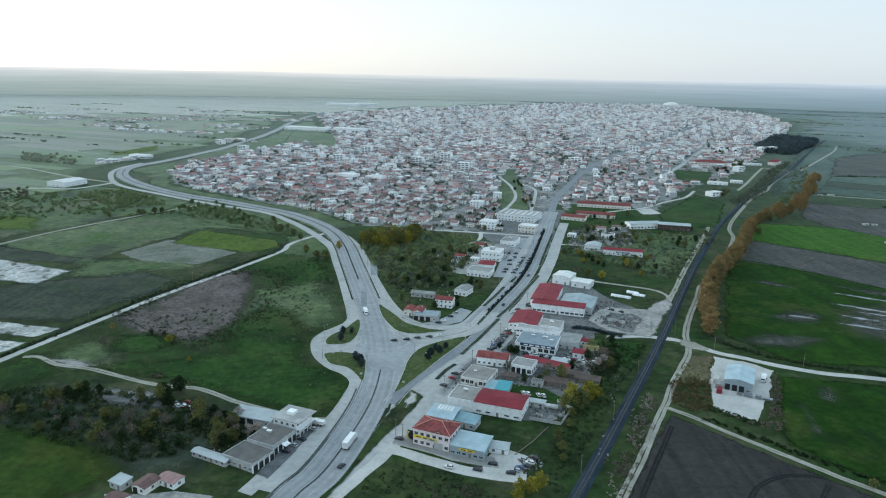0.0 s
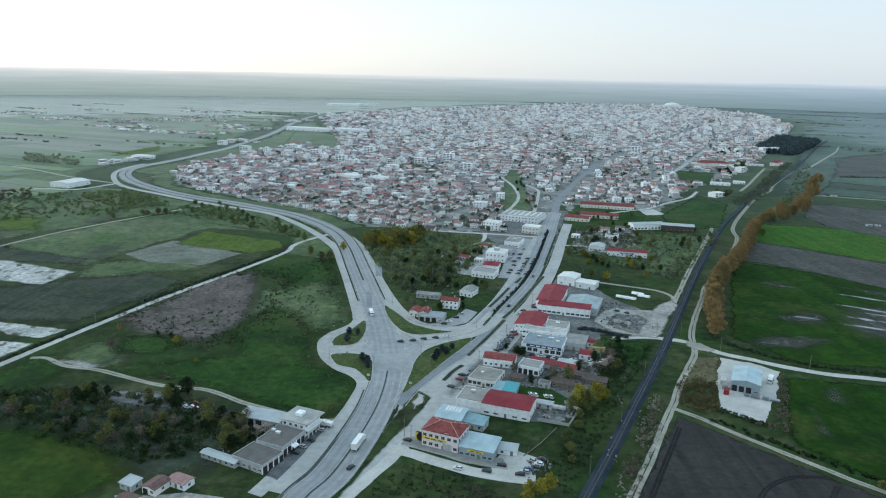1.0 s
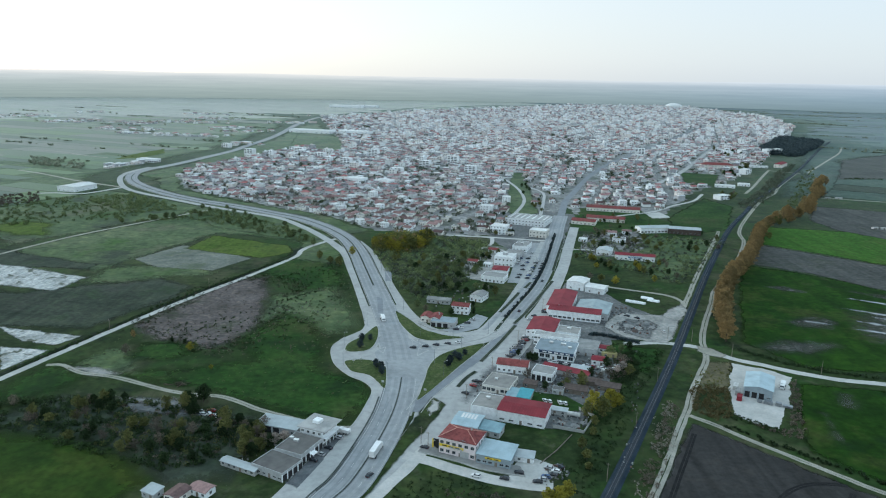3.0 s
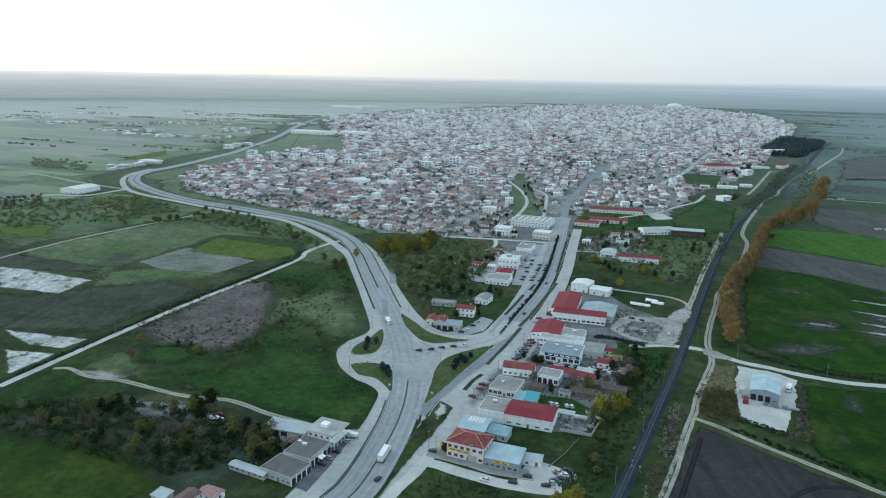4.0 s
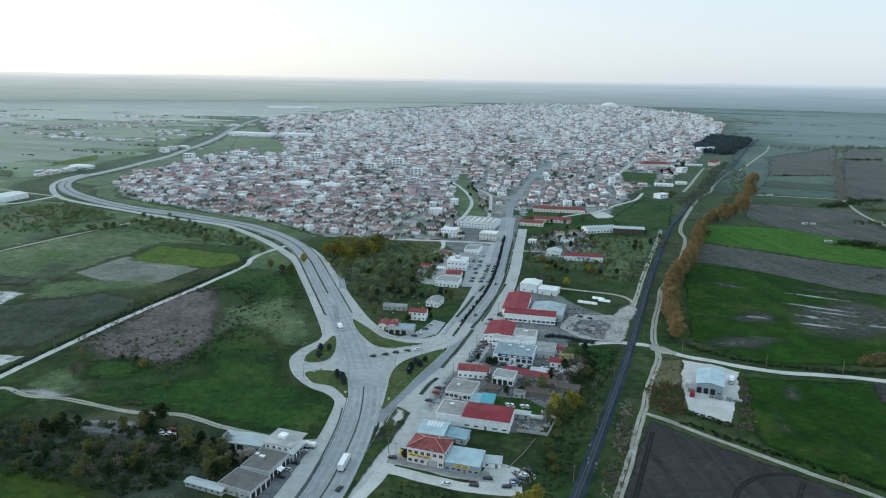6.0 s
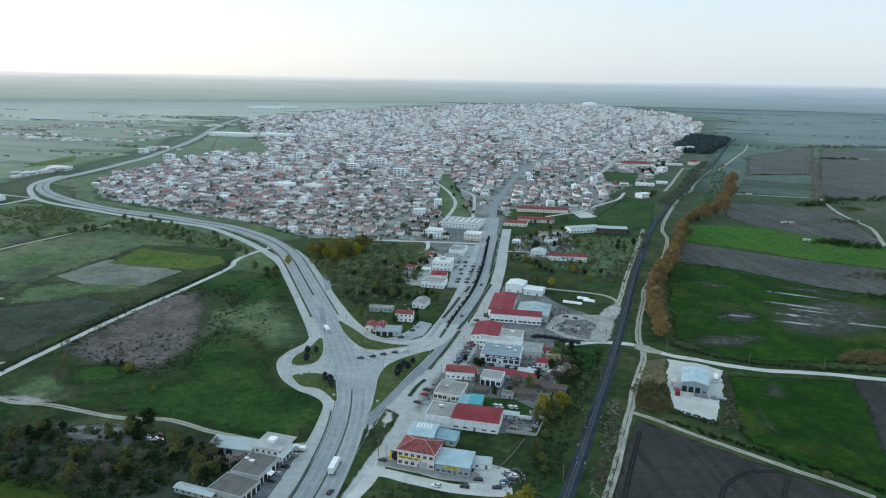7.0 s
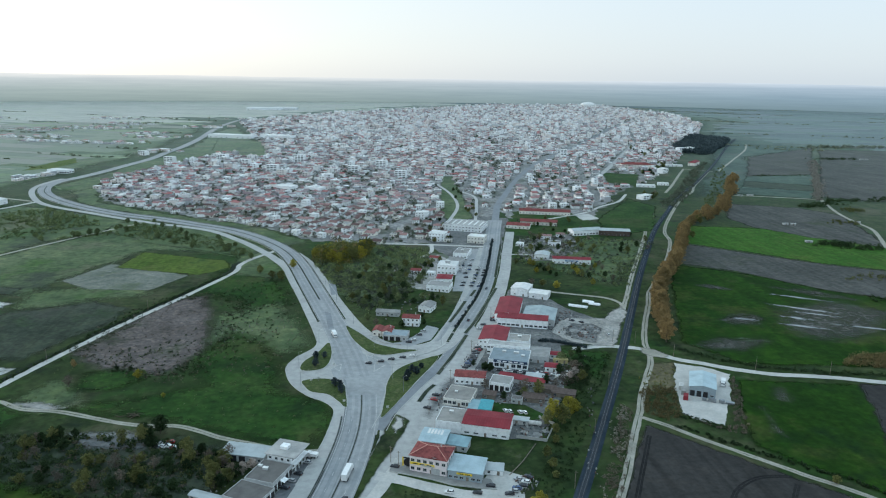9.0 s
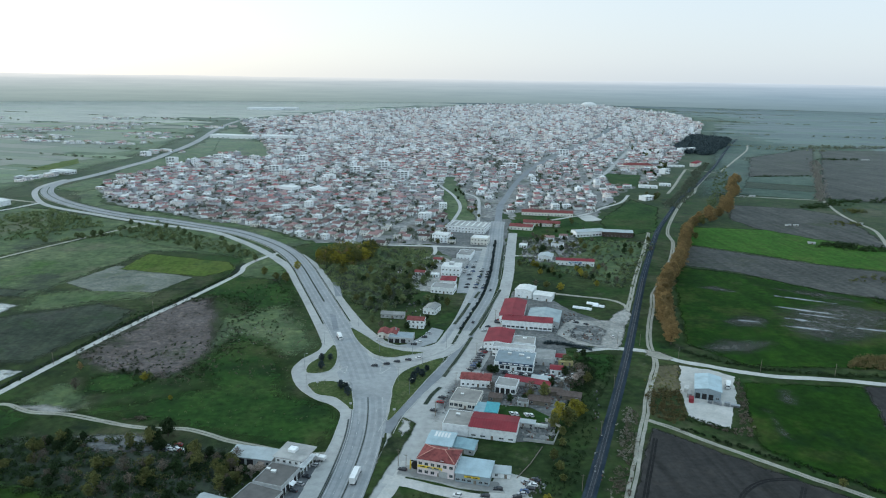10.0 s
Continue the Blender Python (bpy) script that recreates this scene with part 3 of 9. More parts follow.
RAIL = [(43.0, 222.0), (55.1, 244.7), (72.3, 278.7), (89.3, 313.2), (118.0, 371.8), (139.3, 416.5), (168.0, 478.7), (214.3, 578.6), (261.0, 674.5),
    (310.6, 773.0), (369.3, 874.8), (444.5, 1001.1), (547.8, 1155.8), (711.4, 1414.2), (933.0, 1780.0), (1101.2, 2044.6)]
TRACK_W = [(-247.9, 343.1), (-241.9, 362.1), (-223.4, 417.7), (-197.6, 489.0), (-168.2, 557.4), (-145.1, 618.6), (-145.4, 635.9), (-142.0, 652.1),
    (-132.4, 672.2), (-119.3, 693.8)]
TRACK_S = [(-232.6, 367.4), (-223.4, 367.9), (-208.7, 358.4), (-187.7, 353.5), (-166.7, 344.4), (-150.5, 337.6), (-137.4, 334.2), (-123.9, 332.8),
    (-113.7, 328.1), (-97.9, 318.2), (-85.4, 312.8), (-74.6, 307.5), (-61.6, 303.0), (-48.4, 303.1)]
TRACK_N = [(-413.7, 589.2), (-404.4, 621.5), (-392.7, 655.0), (-378.5, 689.6), (-353.9, 734.7), (-317.5, 797.2), (-287.5, 845.0)]
TRACK_E = [(66.6, 232.7), (72.6, 244.6), (91.0, 279.5), (106.5, 311.2), (114.6, 326.4), (125.5, 349.9), (137.5, 372.8), (148.8, 394.2), (154.0,
    411.7), (158.2, 427.5), (172.0, 460.9), (190.2, 499.6), (206.7, 536.8), (234.1, 580.2), (273.7, 652.8), (303.7, 715.8), (316.4, 758.6), (349.5,
    825.5), (429.5, 965.9), (487.3, 1047.7), (524.7, 1115.2), (631.1, 1281.5)]
CROSS = [(105.8, 417.5), (126.2, 420.7), (138.1, 418.4), (153.2, 412.6), (164.2, 397.6), (180.3, 387.3), (195.6, 377.5), (213.9, 369.1), (228.0,
    366.0), (246.8, 361.8), (279.9, 350.6)]
TRACK_SE = [(114.4, 322.1), (124.4, 312.0), (137.1, 296.2), (154.0, 277.4), (169.1, 260.7), (179.0, 251.1), (188.0, 240.4)]
TRACK_R = [(130.7, 423.9), (139.3, 438.8), (159.7, 478.1), (176.6, 512.5), (206.8, 578.1), (241.4, 650.0), (285.1, 741.2), (295.8, 765.4)]
TOWN = [(-450.2, 1138.4), (-454.7, 1254.9), (-385.2, 1411.9), (-295.0, 1848.5), (-498.4, 2714.7), (-236.2, 3290.8), (181.0, 3796.3), (764.4, 4584.5),
    (1534.8, 4712.1), (1562.0, 3499.1), (1336.0, 2738.4), (1116.0, 2319.0), (612.8, 1397.2), (496.4, 1215.9), (342.2, 1013.0), (244.7, 814.2), (150.3,
    850.0), (152.3, 931.7), (111.5, 767.9), (91.0, 700.9), (39.9, 722.7), (-49.6, 722.2), (-87.4, 738.5), (-149.7, 812.6), (-197.1, 844.1), (-286.2,
    908.0), (-385.6, 993.1)]

# ---- ground, fields ----
def ground():
    g = Geo()
    rings = [0, 150, 300, 450, 600, 800, 1000, 1300, 1700, 2200, 2900, 3700, 4400, 4940]
    n = 96
    g.v.append((0, 0, 0))
    for r in rings[1:]:
        g.v.extend([(r * math.cos(a * math.tau / n), r * math.sin(a * math.tau / n), 0.0) for a in range(n)])
    fs = [(0, 1 + a, 1 + (a + 1) % n) for a in range(n)]
    for k in range(len(rings) - 2):
        for a in range(n):
            p, q = 1 + k * n, 1 + (k + 1) * n
            fs.append((p + a, q + a, q + (a + 1) % n, p + (a + 1) % n))
    g.f, g.m = fs, [0] * len(fs)
    tagged(new("ground", g.mesh("ground", [M["ground"]])), "wide flat meadow and farmland plain of uneven grass", "ground", kind="structure")


ground()


def backdrop():
    """A glowing ring for the plain beyond the last fields, up to low hills on the horizon; haze is painted into its
    colour.
    """
    g = Geo()
    n, near, eye = 240, 4935.0, 165.0
    steps = (0.0, 0.25, 0.5, 0.75, 0.9, 1.0)
    for a in range(n + 1):
        w = a * math.tau / n
        c, s = math.cos(w), math.sin(w)
        hills = 0.035 * noise.noise(Vector((c * 6, s * 6, 2))) + 0.015 * noise.noise(Vector((c * 25, s * 25, 4)))
        for f in steps:
            r = near + 20 * f
            up = f if f < 1 else 0.975 + hills
            g.v.append((r * c, r * s, eye - (1 - up) * eye * r / near - (0.5 if f == 0 else 0.0)))
    k = len(steps)
    g.f = [(a * k + i, a * k + i + 1, (a + 1) * k + i + 1, (a + 1) * k + i) for a in range(n) for i in range(k - 1)]
    g.m = [0] * len(g.f)
    m = bpy.data.materials.new("hazed_distant_land")
    m.use_nodes = True
    t = m.node_tree
    t.nodes.clear()
    pos = t.nodes.new("ShaderNodeNewGeometry").outputs["Position"]
    sep = t.nodes.new("ShaderNodeSeparateXYZ")
    t.links.new(pos, sep.inputs[0])

    def math_node(kind, a, b):
        q = t.nodes.new("ShaderNodeMath")
        q.operation = kind
        for sock, v in zip(q.inputs, (a, b)):
            if isinstance(v, float):
                sock.default_value = v
            else:
                t.links.new(v, sock)
        return q.outputs[0]

    far = t.nodes.new("ShaderNodeVectorMath")
    far.operation = "LENGTH"
    t.links.new(pos, far.inputs[0])
    far = far.outputs["Value"]
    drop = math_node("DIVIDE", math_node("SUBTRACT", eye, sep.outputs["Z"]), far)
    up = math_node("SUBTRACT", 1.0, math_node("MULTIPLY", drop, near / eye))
    # painted haze: each side pales upwards to the tone of the sky
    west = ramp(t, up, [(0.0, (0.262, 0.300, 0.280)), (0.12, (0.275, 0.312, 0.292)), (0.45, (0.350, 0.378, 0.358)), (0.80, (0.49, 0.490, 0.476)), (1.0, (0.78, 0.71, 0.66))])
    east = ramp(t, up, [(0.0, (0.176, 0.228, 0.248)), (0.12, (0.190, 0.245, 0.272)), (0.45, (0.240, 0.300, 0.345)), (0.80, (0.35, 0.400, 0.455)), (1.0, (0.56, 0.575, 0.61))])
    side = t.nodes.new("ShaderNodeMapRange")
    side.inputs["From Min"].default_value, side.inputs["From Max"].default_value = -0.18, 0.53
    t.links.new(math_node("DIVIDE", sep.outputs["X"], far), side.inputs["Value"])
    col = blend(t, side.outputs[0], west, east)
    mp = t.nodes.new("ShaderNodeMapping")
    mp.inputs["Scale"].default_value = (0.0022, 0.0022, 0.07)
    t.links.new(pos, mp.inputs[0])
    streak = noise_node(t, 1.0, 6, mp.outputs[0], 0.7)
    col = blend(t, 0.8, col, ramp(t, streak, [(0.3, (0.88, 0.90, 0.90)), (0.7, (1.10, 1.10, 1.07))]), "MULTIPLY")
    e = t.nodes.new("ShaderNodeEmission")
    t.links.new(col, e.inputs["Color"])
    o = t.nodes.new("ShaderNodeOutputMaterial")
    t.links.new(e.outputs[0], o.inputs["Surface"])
    tagged(new("backdrop", g.mesh("backdrop", [m])), "glowing backdrop of distant plain and low hills, haze painted in", "backdrop", kind="structure")


backdrop()

FIELD_FRONT = [(112.9, 314.3), (124.0, 303.1), (151.4, 271.9), (176.0, 246.1), (192.5, 228.7), (161.7, 206.9), (74.1, 241.7), (93.5, 279.6)]
field("ploughed_field", FIELD_FRONT, 0.05, "soil", "dark grey ploughed field beside the dirt track", soft=1.6, cell=1.6)
field("green_field", [(189.9, 361.8), (242.3, 354.3), (290, 343), (330, 240), (199.2, 232.2), (184.0, 259.2), (174.0, 269.3), (157.3, 289.5), (177.7, 338.9)],
      0.05, "wheat", "bright green young wheat field by the gravel yard", soft=2.5)
field("fallow_field", [(259, 352), (300, 341), (330, 240), (205, 240), (215, 268), (238.5, 309)], 0.056, "soil", "dark brown bare field beyond the young wheat", soft=2)
field("wheat_field", [(183, 424.6), (236, 561.2), (266, 615), (312, 590), (359.6, 528.9), (440, 470), (420, 369.6), (286.6, 374), (205, 386)],
      0.06, "wheat", "green wheat field with wet hollows and standing water", soft=3.0)
field("fallow_field", [(314.9, 700), (365, 655), (413.6, 610.6), (497.7, 560), (440, 470), (359.6, 532), (312, 594), (270, 626)],
      0.05, "mauve", "greyish mauve bare strip field between green crops", soft=2.5)
field("crop_field", [(362, 793.3), (446.1, 773.4), (473.2, 726.4), (540, 660), (497.7, 566), (413.6, 615), (368, 660), (317, 706)],
      0.055, "lime", "bright yellow-green crop strip field", soft=3.0)
field("fallow_field", [(489.5, 940), (574.4, 905), (600, 850), (540, 691.1), (505, 660), (467.7, 725), (440, 780), (436.0, 843)],
      0.05, "mauve", "greyish bare field beyond the poplars", soft=4)
field("stubble_field", [(860, 1540), (1165, 1765), (826, 1250), (680, 1226)], 0.05, "mauve", "grey bare field beside the far dirt road", soft=5)
field("meadow_field", [(676, 1220), (826, 1246), (734, 1108), (640, 1165)], 0.055, "blue_meadow", "pale green strip meadow", soft=4)
field("stubble_field", [(640, 1160), (732, 1105), (700, 1050), (600, 1100)], 0.05, "dark_field", "dark green strip of young crop", soft=4)
field("meadow_field", [(597, 1095), (698, 1046), (645, 978), (554, 1034)], 0.055, "blue_meadow", "pale green strip meadow beside the farm track", soft=4)
field("stubble_field", [(1154, 1715), (1330, 1690), (1010, 1180), (735, 943), (672, 994)], 0.05, "mauve", "wide grey fallow field with a hedge row", soft=5)
field("salt_patch", [(-394.7, 575.2), (-370.8, 567.9), (-298.3, 538.7), (-305.3, 503.9), (-335.8, 512.0), (-357.1, 518.1)], 0.07, "salt", "ragged white plastic-covered plot on dark farmland", soft=2.5, cell=2)
field("salt_patch", [(-296.3, 425.7), (-279.2, 421.5), (-236.2, 411.9), (-243.5, 397.1), (-267.1, 402.3)], 0.08, "salt", "ragged white plastic-covered plot on dark farmland", soft=1.2, cell=1.2)
field("salt_patch", [(-274.4, 392.5), (-259.8, 390.6), (-243.2, 388.0), (-248.3, 372.2), (-253.0, 359.9)], 0.08, "salt", "ragged white plastic-covered plot on dark farmland", soft=1.2, cell=1.2)
field("dark_field", [(-460, 640), (-387, 610), (-308, 579), (-304, 562), (-364, 566), (-440, 570)], 0.062, "dark_field", "dark bluish strip of bare soil above the white plots", soft=4)
field("dark_field", [(-420, 500), (-324, 497), (-290, 519), (-237, 537), (-205, 524), (-216, 484), (-238, 424), (-280, 428), (-380, 440)], 0.055, "dark_field", "dark stubble field beside the straight track", soft=7)
field("weed_field", [(-212, 436), (-203, 465), (-191, 500), (-172, 540), (-156, 548), (-146, 500), (-140, 452), (-129, 420), (-143, 406), (-150, 397), (-171, 408), (-188, 413), (-200, 424)],
      0.05, "scrub_soil", "mauve-brown plot of dry weeds", soft=9, cell=2.5)
field("stubble_field", [(-284.1, 598.3), (-261.4, 652.9), (-183.4, 609.0), (-204.2, 566.9), (-254.6, 573.7)], 0.065, "grey_field", "grey-green stubble plot", soft=1.4, cell=1.5)
field("crop_field", [(-255.1, 639.5), (-245.9, 696), (-160, 658), (-152, 634), (-173.5, 609.9)], 0.068, "bright", "bright green crop plot by the tree belt", soft=2, cell=1.5)
field("green_field", [(-240, 300), (-194.9, 287.0), (-152.9, 274.1), (-123.7, 257.6), (-129.6, 241.6), (-138.5, 234.0), (-164.7, 200), (-260, 230)],
      0.05, "yellow_crop", "yellowish green crop field below the scrub", soft=9)
field("green_field", [(-60, 312), (-48, 330), (-52, 352), (-75, 372), (-82, 395), (-100, 440), (-119, 456), (-136, 419), (-120, 380), (-165, 365), (-190, 358), (-130, 338), (-90, 320)],
      0.052, "lush", "rough green pasture inside the road bend", soft=11)
field("scrub_ground", [(-200, 326), (-150, 326), (-120, 316), (-98, 303), (-88, 286), (-96, 262), (-121, 256), (-150, 268), (-190, 284), (-225, 302)], 0.047, "dark_field", "darker ground cover under the scrub", soft=10)
field("wood_floor", [(-70, 640), (-76, 690), (-50, 720), (34, 684), (30, 632), (0, 580), (-14, 520), (-30, 500), (-52, 560)], 0.047, "meadow_pale", "rough grass between the bushes of the wood", "grass", soft=8)
field("grass_bank", [(120, 640), (180, 560), (200, 590), (240, 650), (280, 720), (160, 745)], 0.043, "meadow_pale", "rough grass between the town and the railway", "grass", soft=10)
field("weed_field", [(-197, 404), (-172, 406), (-158, 392), (-165, 380), (-188, 381)], 0.056, "lush", "dark green nettles at the edge of the weed plot", soft=7)
field("dry_grass", [(-142, 500), (-97, 524), (-74, 472), (-67, 438), (-84, 425), (-102, 440), (-120, 452), (-134, 440)], 0.046, "meadow_pale", "dull olive rough grass beside the highway", soft=12)
field("dry_grass", [(-215, 372), (-206, 392), (-190, 380), (-180, 360), (-196, 357)], 0.054, "meadow_pale", "thin dry grass beside the track fork", soft=7)
field("dry_grass", [(-240, 350), (-228, 368), (-205, 352), (-215, 330), (-236, 320)], 0.048, "lush", "dark rough grass below the track fork", soft=10)


def farmland(name, label, r0, r1, fill, material, seed, cell, z, side=(-9000, 9000)):
    """A belt of far strip fields, each its own piece, with thin balks between."""
    rnd = random.Random(seed)
    g = Geo()
    edge = np.concatenate([smooth_line(HIGHWAY, 12), smooth_line(RAIL, 12), smooth_line(TRACK_N, 12)])
    v = -r1
    ca, sa = math.cos(radians(-24)), math.sin(radians(-24))
    while v < r1:
        dv = rnd.uniform(0.5, 1.3) * cell
        u = -r1
        while u < r1:
            du = rnd.uniform(1.5, 5.0) * cell
            if rnd.random() < fill:
                q = [(u + 0.6, v + 0.5), (u + du - 0.6, v + 0.5 + rnd.uniform(0, 4)), (u + du - 0.6, v + dv - 0.5), (u + 0.6, v + dv - 0.5 - rnd.uniform(0, 4))]
                w = [(a * ca - b * sa, a * sa + b * ca) for a, b in q]
                c = np.mean(np.array(w), axis=0)
                d = [math.hypot(*p) for p in w]
                ok = side[0] < c[0] < side[1] and r0 < min(d) and max(d) < r1 and c[1] > 0 and not inside(c[0], c[1], TOWN) and not any(inside(p[0], p[1], TOWN) for p in w)
                if ok and min(np.min((edge[:, 0] - p[0]) ** 2 + (edge[:, 1] - p[1]) ** 2) for p in w + [tuple(c)]) > 45 ** 2 and not any(inside(c[0], c[1], b) for b in EAST_FIELDS):
                    g.add([(a, b, z) for a, b in w] + [(a, b, -0.2) for a, b in w], [(0, 1, 2, 3)] + [((i + 1) % 4, i, i + 4, (i + 1) % 4 + 4) for i in range(4)])
            u += du
        v += dv
    tagged(new(name, g.mesh(name, [material])), label, "fields", kind="stuff")


EAST_FIELDS = [[(150, 200), (700, 200), (1400, 1600), (1000, 1900), (520, 1100), (160, 430)], [(-330, 380), (0, 380), (0, 720), (-330, 720)]]
# Belts farther out take paler palettes, haze put into their colour.
farmland("farmland", "patchwork of green and brown strip fields", 620, 1700, 0.85, M["mid_plain"], 3, 38, 0.025)
farmland("farmland", "strip fields farther out, paled as by haze", 1500, 3000, 1.0, M["far_plain"], 5, 60, 0.030, (-9000, 500))
farmland("farmland", "strip fields east of the railway, blued as by haze", 1400, 5600, 1.0, M["east_plain"], 6, 70, 0.030, (500, 9000))
farmland("farmland", "strip fields near the horizon with haze in their colour", 2700, 5600, 1.0, M["farther_plain"], 7, 70, 0.035, (-9000, 500))

field("meadow_field", [(-404, 628), (-375, 690), (-312, 795), (-290, 832), (-170, 725), (-152, 676), (-246, 712), (-264, 660), (-288, 600), (-300, 560), (-370, 580)], 0.045, "meadow_pale", "pale green meadow below the tree belt", soft=8)
field("meadow_field", [(-560, 800), (-480, 700), (-420, 640), (-388, 690), (-320, 800), (-300, 850), (-420, 930), (-480, 960)], 0.035, "meadow_pale", "pale green rough meadow west of the bend", soft=12)
field("meadow_field", [(-300, 568), (-232, 590), (-204, 556), (-262, 526), (-290, 524)], 0.04, "meadow_pale", "olive green meadow beside the white plots", soft=12)
field("crop_field", [(-470, 750), (-436, 732), (-414, 686), (-440, 680), (-490, 720)], 0.047, "bright", "bright green patch of young crop", soft=8)
field("meadow_field", [(-310, 880), (-205, 795), (-128, 705), (-104, 636), (-112, 600), (-140, 612), (-146, 640), (-150, 670), (-250, 735), (-320, 795)], 0.048, "meadow_pale", "pale rough grass round the tree belt", soft=8)
field("meadow_field", [(-440, 1120), (-390, 990), (-290, 905), (-200, 840), (-150, 810), (-90, 735), (-120, 700), (-190, 790), (-300, 880), (-400, 960), (-460, 1060)], 0.028, "meadow_pale", "rough grass between the highway and the town", soft=8)
field("meadow_field", [(-150, 640), (-104, 600), (-88, 520), (-120, 500), (-125, 530), (-165, 560)], 0.044, "lush", "rough green pasture beside the highway", soft=12)

# wide underlays of paled and blued grass in place of haze
field("meadow", [(-1500, 900), (-700, 780), (-490, 720), (-500, 960), (-570, 1100), (-560, 1300), (-520, 1700), (-560, 2350), (-1900, 2400)], 0.012, "meadow_pale", "rough grassland west of the highway bend, paled as by haze", "grass", soft=30)
field("meadow", [(-505, 1120), (-440, 1060), (-400, 1420), (-310, 1850), (-450, 2400), (-480, 2350), (-450, 1780), (-460, 1500)], 0.013, "meadow_pale", "grass between the highway and the western houses, paled as by haze", "grass", soft=14)
field("meadow", [(480, 1010), (610, 1050), (860, 1540), (1165, 1790), (1900, 1720), (2600, 3200), (1700, 3600), (1560, 2900), (1100, 2200), (720, 1430)], 0.012, "blue_meadow", "grassland beside the railway, blued as by haze", "grass", soft=25)

# ---- roads ----
road("dirt_track", TRACK_W, 4.6, 0.09, M["gravel"], "straight pale gravel farm track", 0.5, category="track")
road("ditch", [(x - 4.6, y + 1.8) for x, y in TRACK_W[:8]], 4.2, 0.075, M["ditch"], "dark overgrown ditch along the straight track", 1.2, category="ditch")
road("dirt_track", TRACK_S, 3.4, 0.09, M["track"], "winding pale dirt track across the pasture", 0.4, category="track", ruts=True)
road("dirt_track", TRACK_N, 4.0, 0.09, M["track"], "narrow pale farm track", 0.8, category="track")
road("dirt_track", TRACK_E, 4.2, 0.09, M["track"], "pale dirt track beside the railway", 0.4, category="track", ruts=True)
road("dirt_track", [(665.5, 1302.8), (801.1, 1498.8), (939.6, 1699.5), (1034.2, 1861.0)], 4.5, 0.09, M["track"], "far pale dirt road beside the railway", 0.8, category="track")
road("dirt_track", TRACK_SE, 3.2, 0.10, M["track"], "narrow dirt track along the ploughed field", 0.4, category="track", ruts=True)
road("dirt_track", TRACK_R, 4.0, 0.09, M["track"], "rough dirt track west of the railway", 0.5, category="track", ruts=True)
road("dirt_track", [(122.2, 541.5), (142.6, 532.1), (162.3, 523.0), (170.0, 512.0), (169.1, 498.2), (154.9, 475.3)], 3.2, 0.10, M["track"], "curved dirt track behind the yards", 0.6, category="track")
road("dirt_track", [(537.9, 1013.0), (645.3, 974.0), (645.7, 954.3), (609.8, 871.3), (590.5, 810.9), (577.1, 757.5), (526.2, 669.5)], 4.5, 0.09, M["track"], "pale farm track between the eastern fields", 0.6, category="track")
road("dirt_track", [(-718.3, 1145.0), (-653.4, 1105.4), (-565.4, 1041.4), (-477.9, 990.9)], 5, 0.09, M["track"], "far pale farm track", 0.6, category="track")
road("dirt_track", [(-560, 925), (-537.3, 931.1), (-499.3, 931.4), (-472, 988)], 7, 0.10, M["gravel"], "pale access road to the white barn", 0.6, category="track")
road("gravel_road", CROSS, 5.2, 0.11, M["gravel"], "pale gravel road crossing the railway", 0.6)
road("dirt_track", [(-18, 592), (-5.8, 607.6), (9.6, 640.5), (35.1, 677.7), (40, 712)], 4.0, 0.10, M["gravel"], "pale lane between the wood and the shops", 0.5, category="track")
road("service_road", SERVICE_WEST, 8.0, 0.13, M["asphalt_pale"], "pale grey service road looping beside the highway")
road("service_road", SERVICE_EAST, 7.0, 0.14, M["asphalt_pale"], "pale grey service road on the town side")
road("link_road", LINK, 13, 0.17, M["asphalt_pale"], "pale grey link road from the highway into town")
road("link_road", LOOP_LINK, 9, 0.165, M["asphalt_pale"], "short link between the highway and the loop")
road("ramp_road", RAMP, 7.5, 0.16, M["asphalt_new"], "bluish dark asphalt ramp")
road("dirt_track", FRONTAGE[9:], 5.5, 0.118, M["gravel"], "pale dirt path beside the highway verge", 0.6, step=2.0, category="track")
road("frontage_road", FRONTAGE[:11], 10, 0.12, M["asphalt_pale"], "dusty pale frontage road before the workshops", 0.3)
road("avenue", AVENUE[:10], 17, 0.15, M["asphalt"], "grey divided avenue leading into town")
road("town_street", AVENUE[9:], 9, 0.145, M["asphalt_new"], "dark main street between the town houses")
road("highway", HIGHWAY, 17.5, 0.20, M["asphalt"], "light grey divided highway curving round the town")
sheet("road_junction", [(-40, 352), (-41, 380), (-47, 384), (-50, 396), (-47, 402), (-50, 420), (-40, 430), (-30, 418), (-20, 412), (-14, 396), (-17, 374), (-22, 345), (-24, 320), (-32, 318)],
      0.215, M["asphalt"], "worn grey asphalt of the junction", "road", 0.3, rounded=True, step=2)


sheet("road_junction", [(-44, 348), (-58, 362), (-69, 380), (-73, 394), (-70, 412), (-60, 428), (-57, 446), (-62, 470), (-54, 486), (-42, 492), (-34, 467), (-25, 447), (-14, 435), (0, 430), (14, 436), (26, 456), (40, 470),
                         (34, 446), (27, 428), (16, 416), (2, 390), (-10, 366), (-22, 336), (-24, 316), (-34, 312)], 0.112, M["asphalt_pale"], "dusty pale asphalt between the roads of the junction", "road", 0.3, step=2)


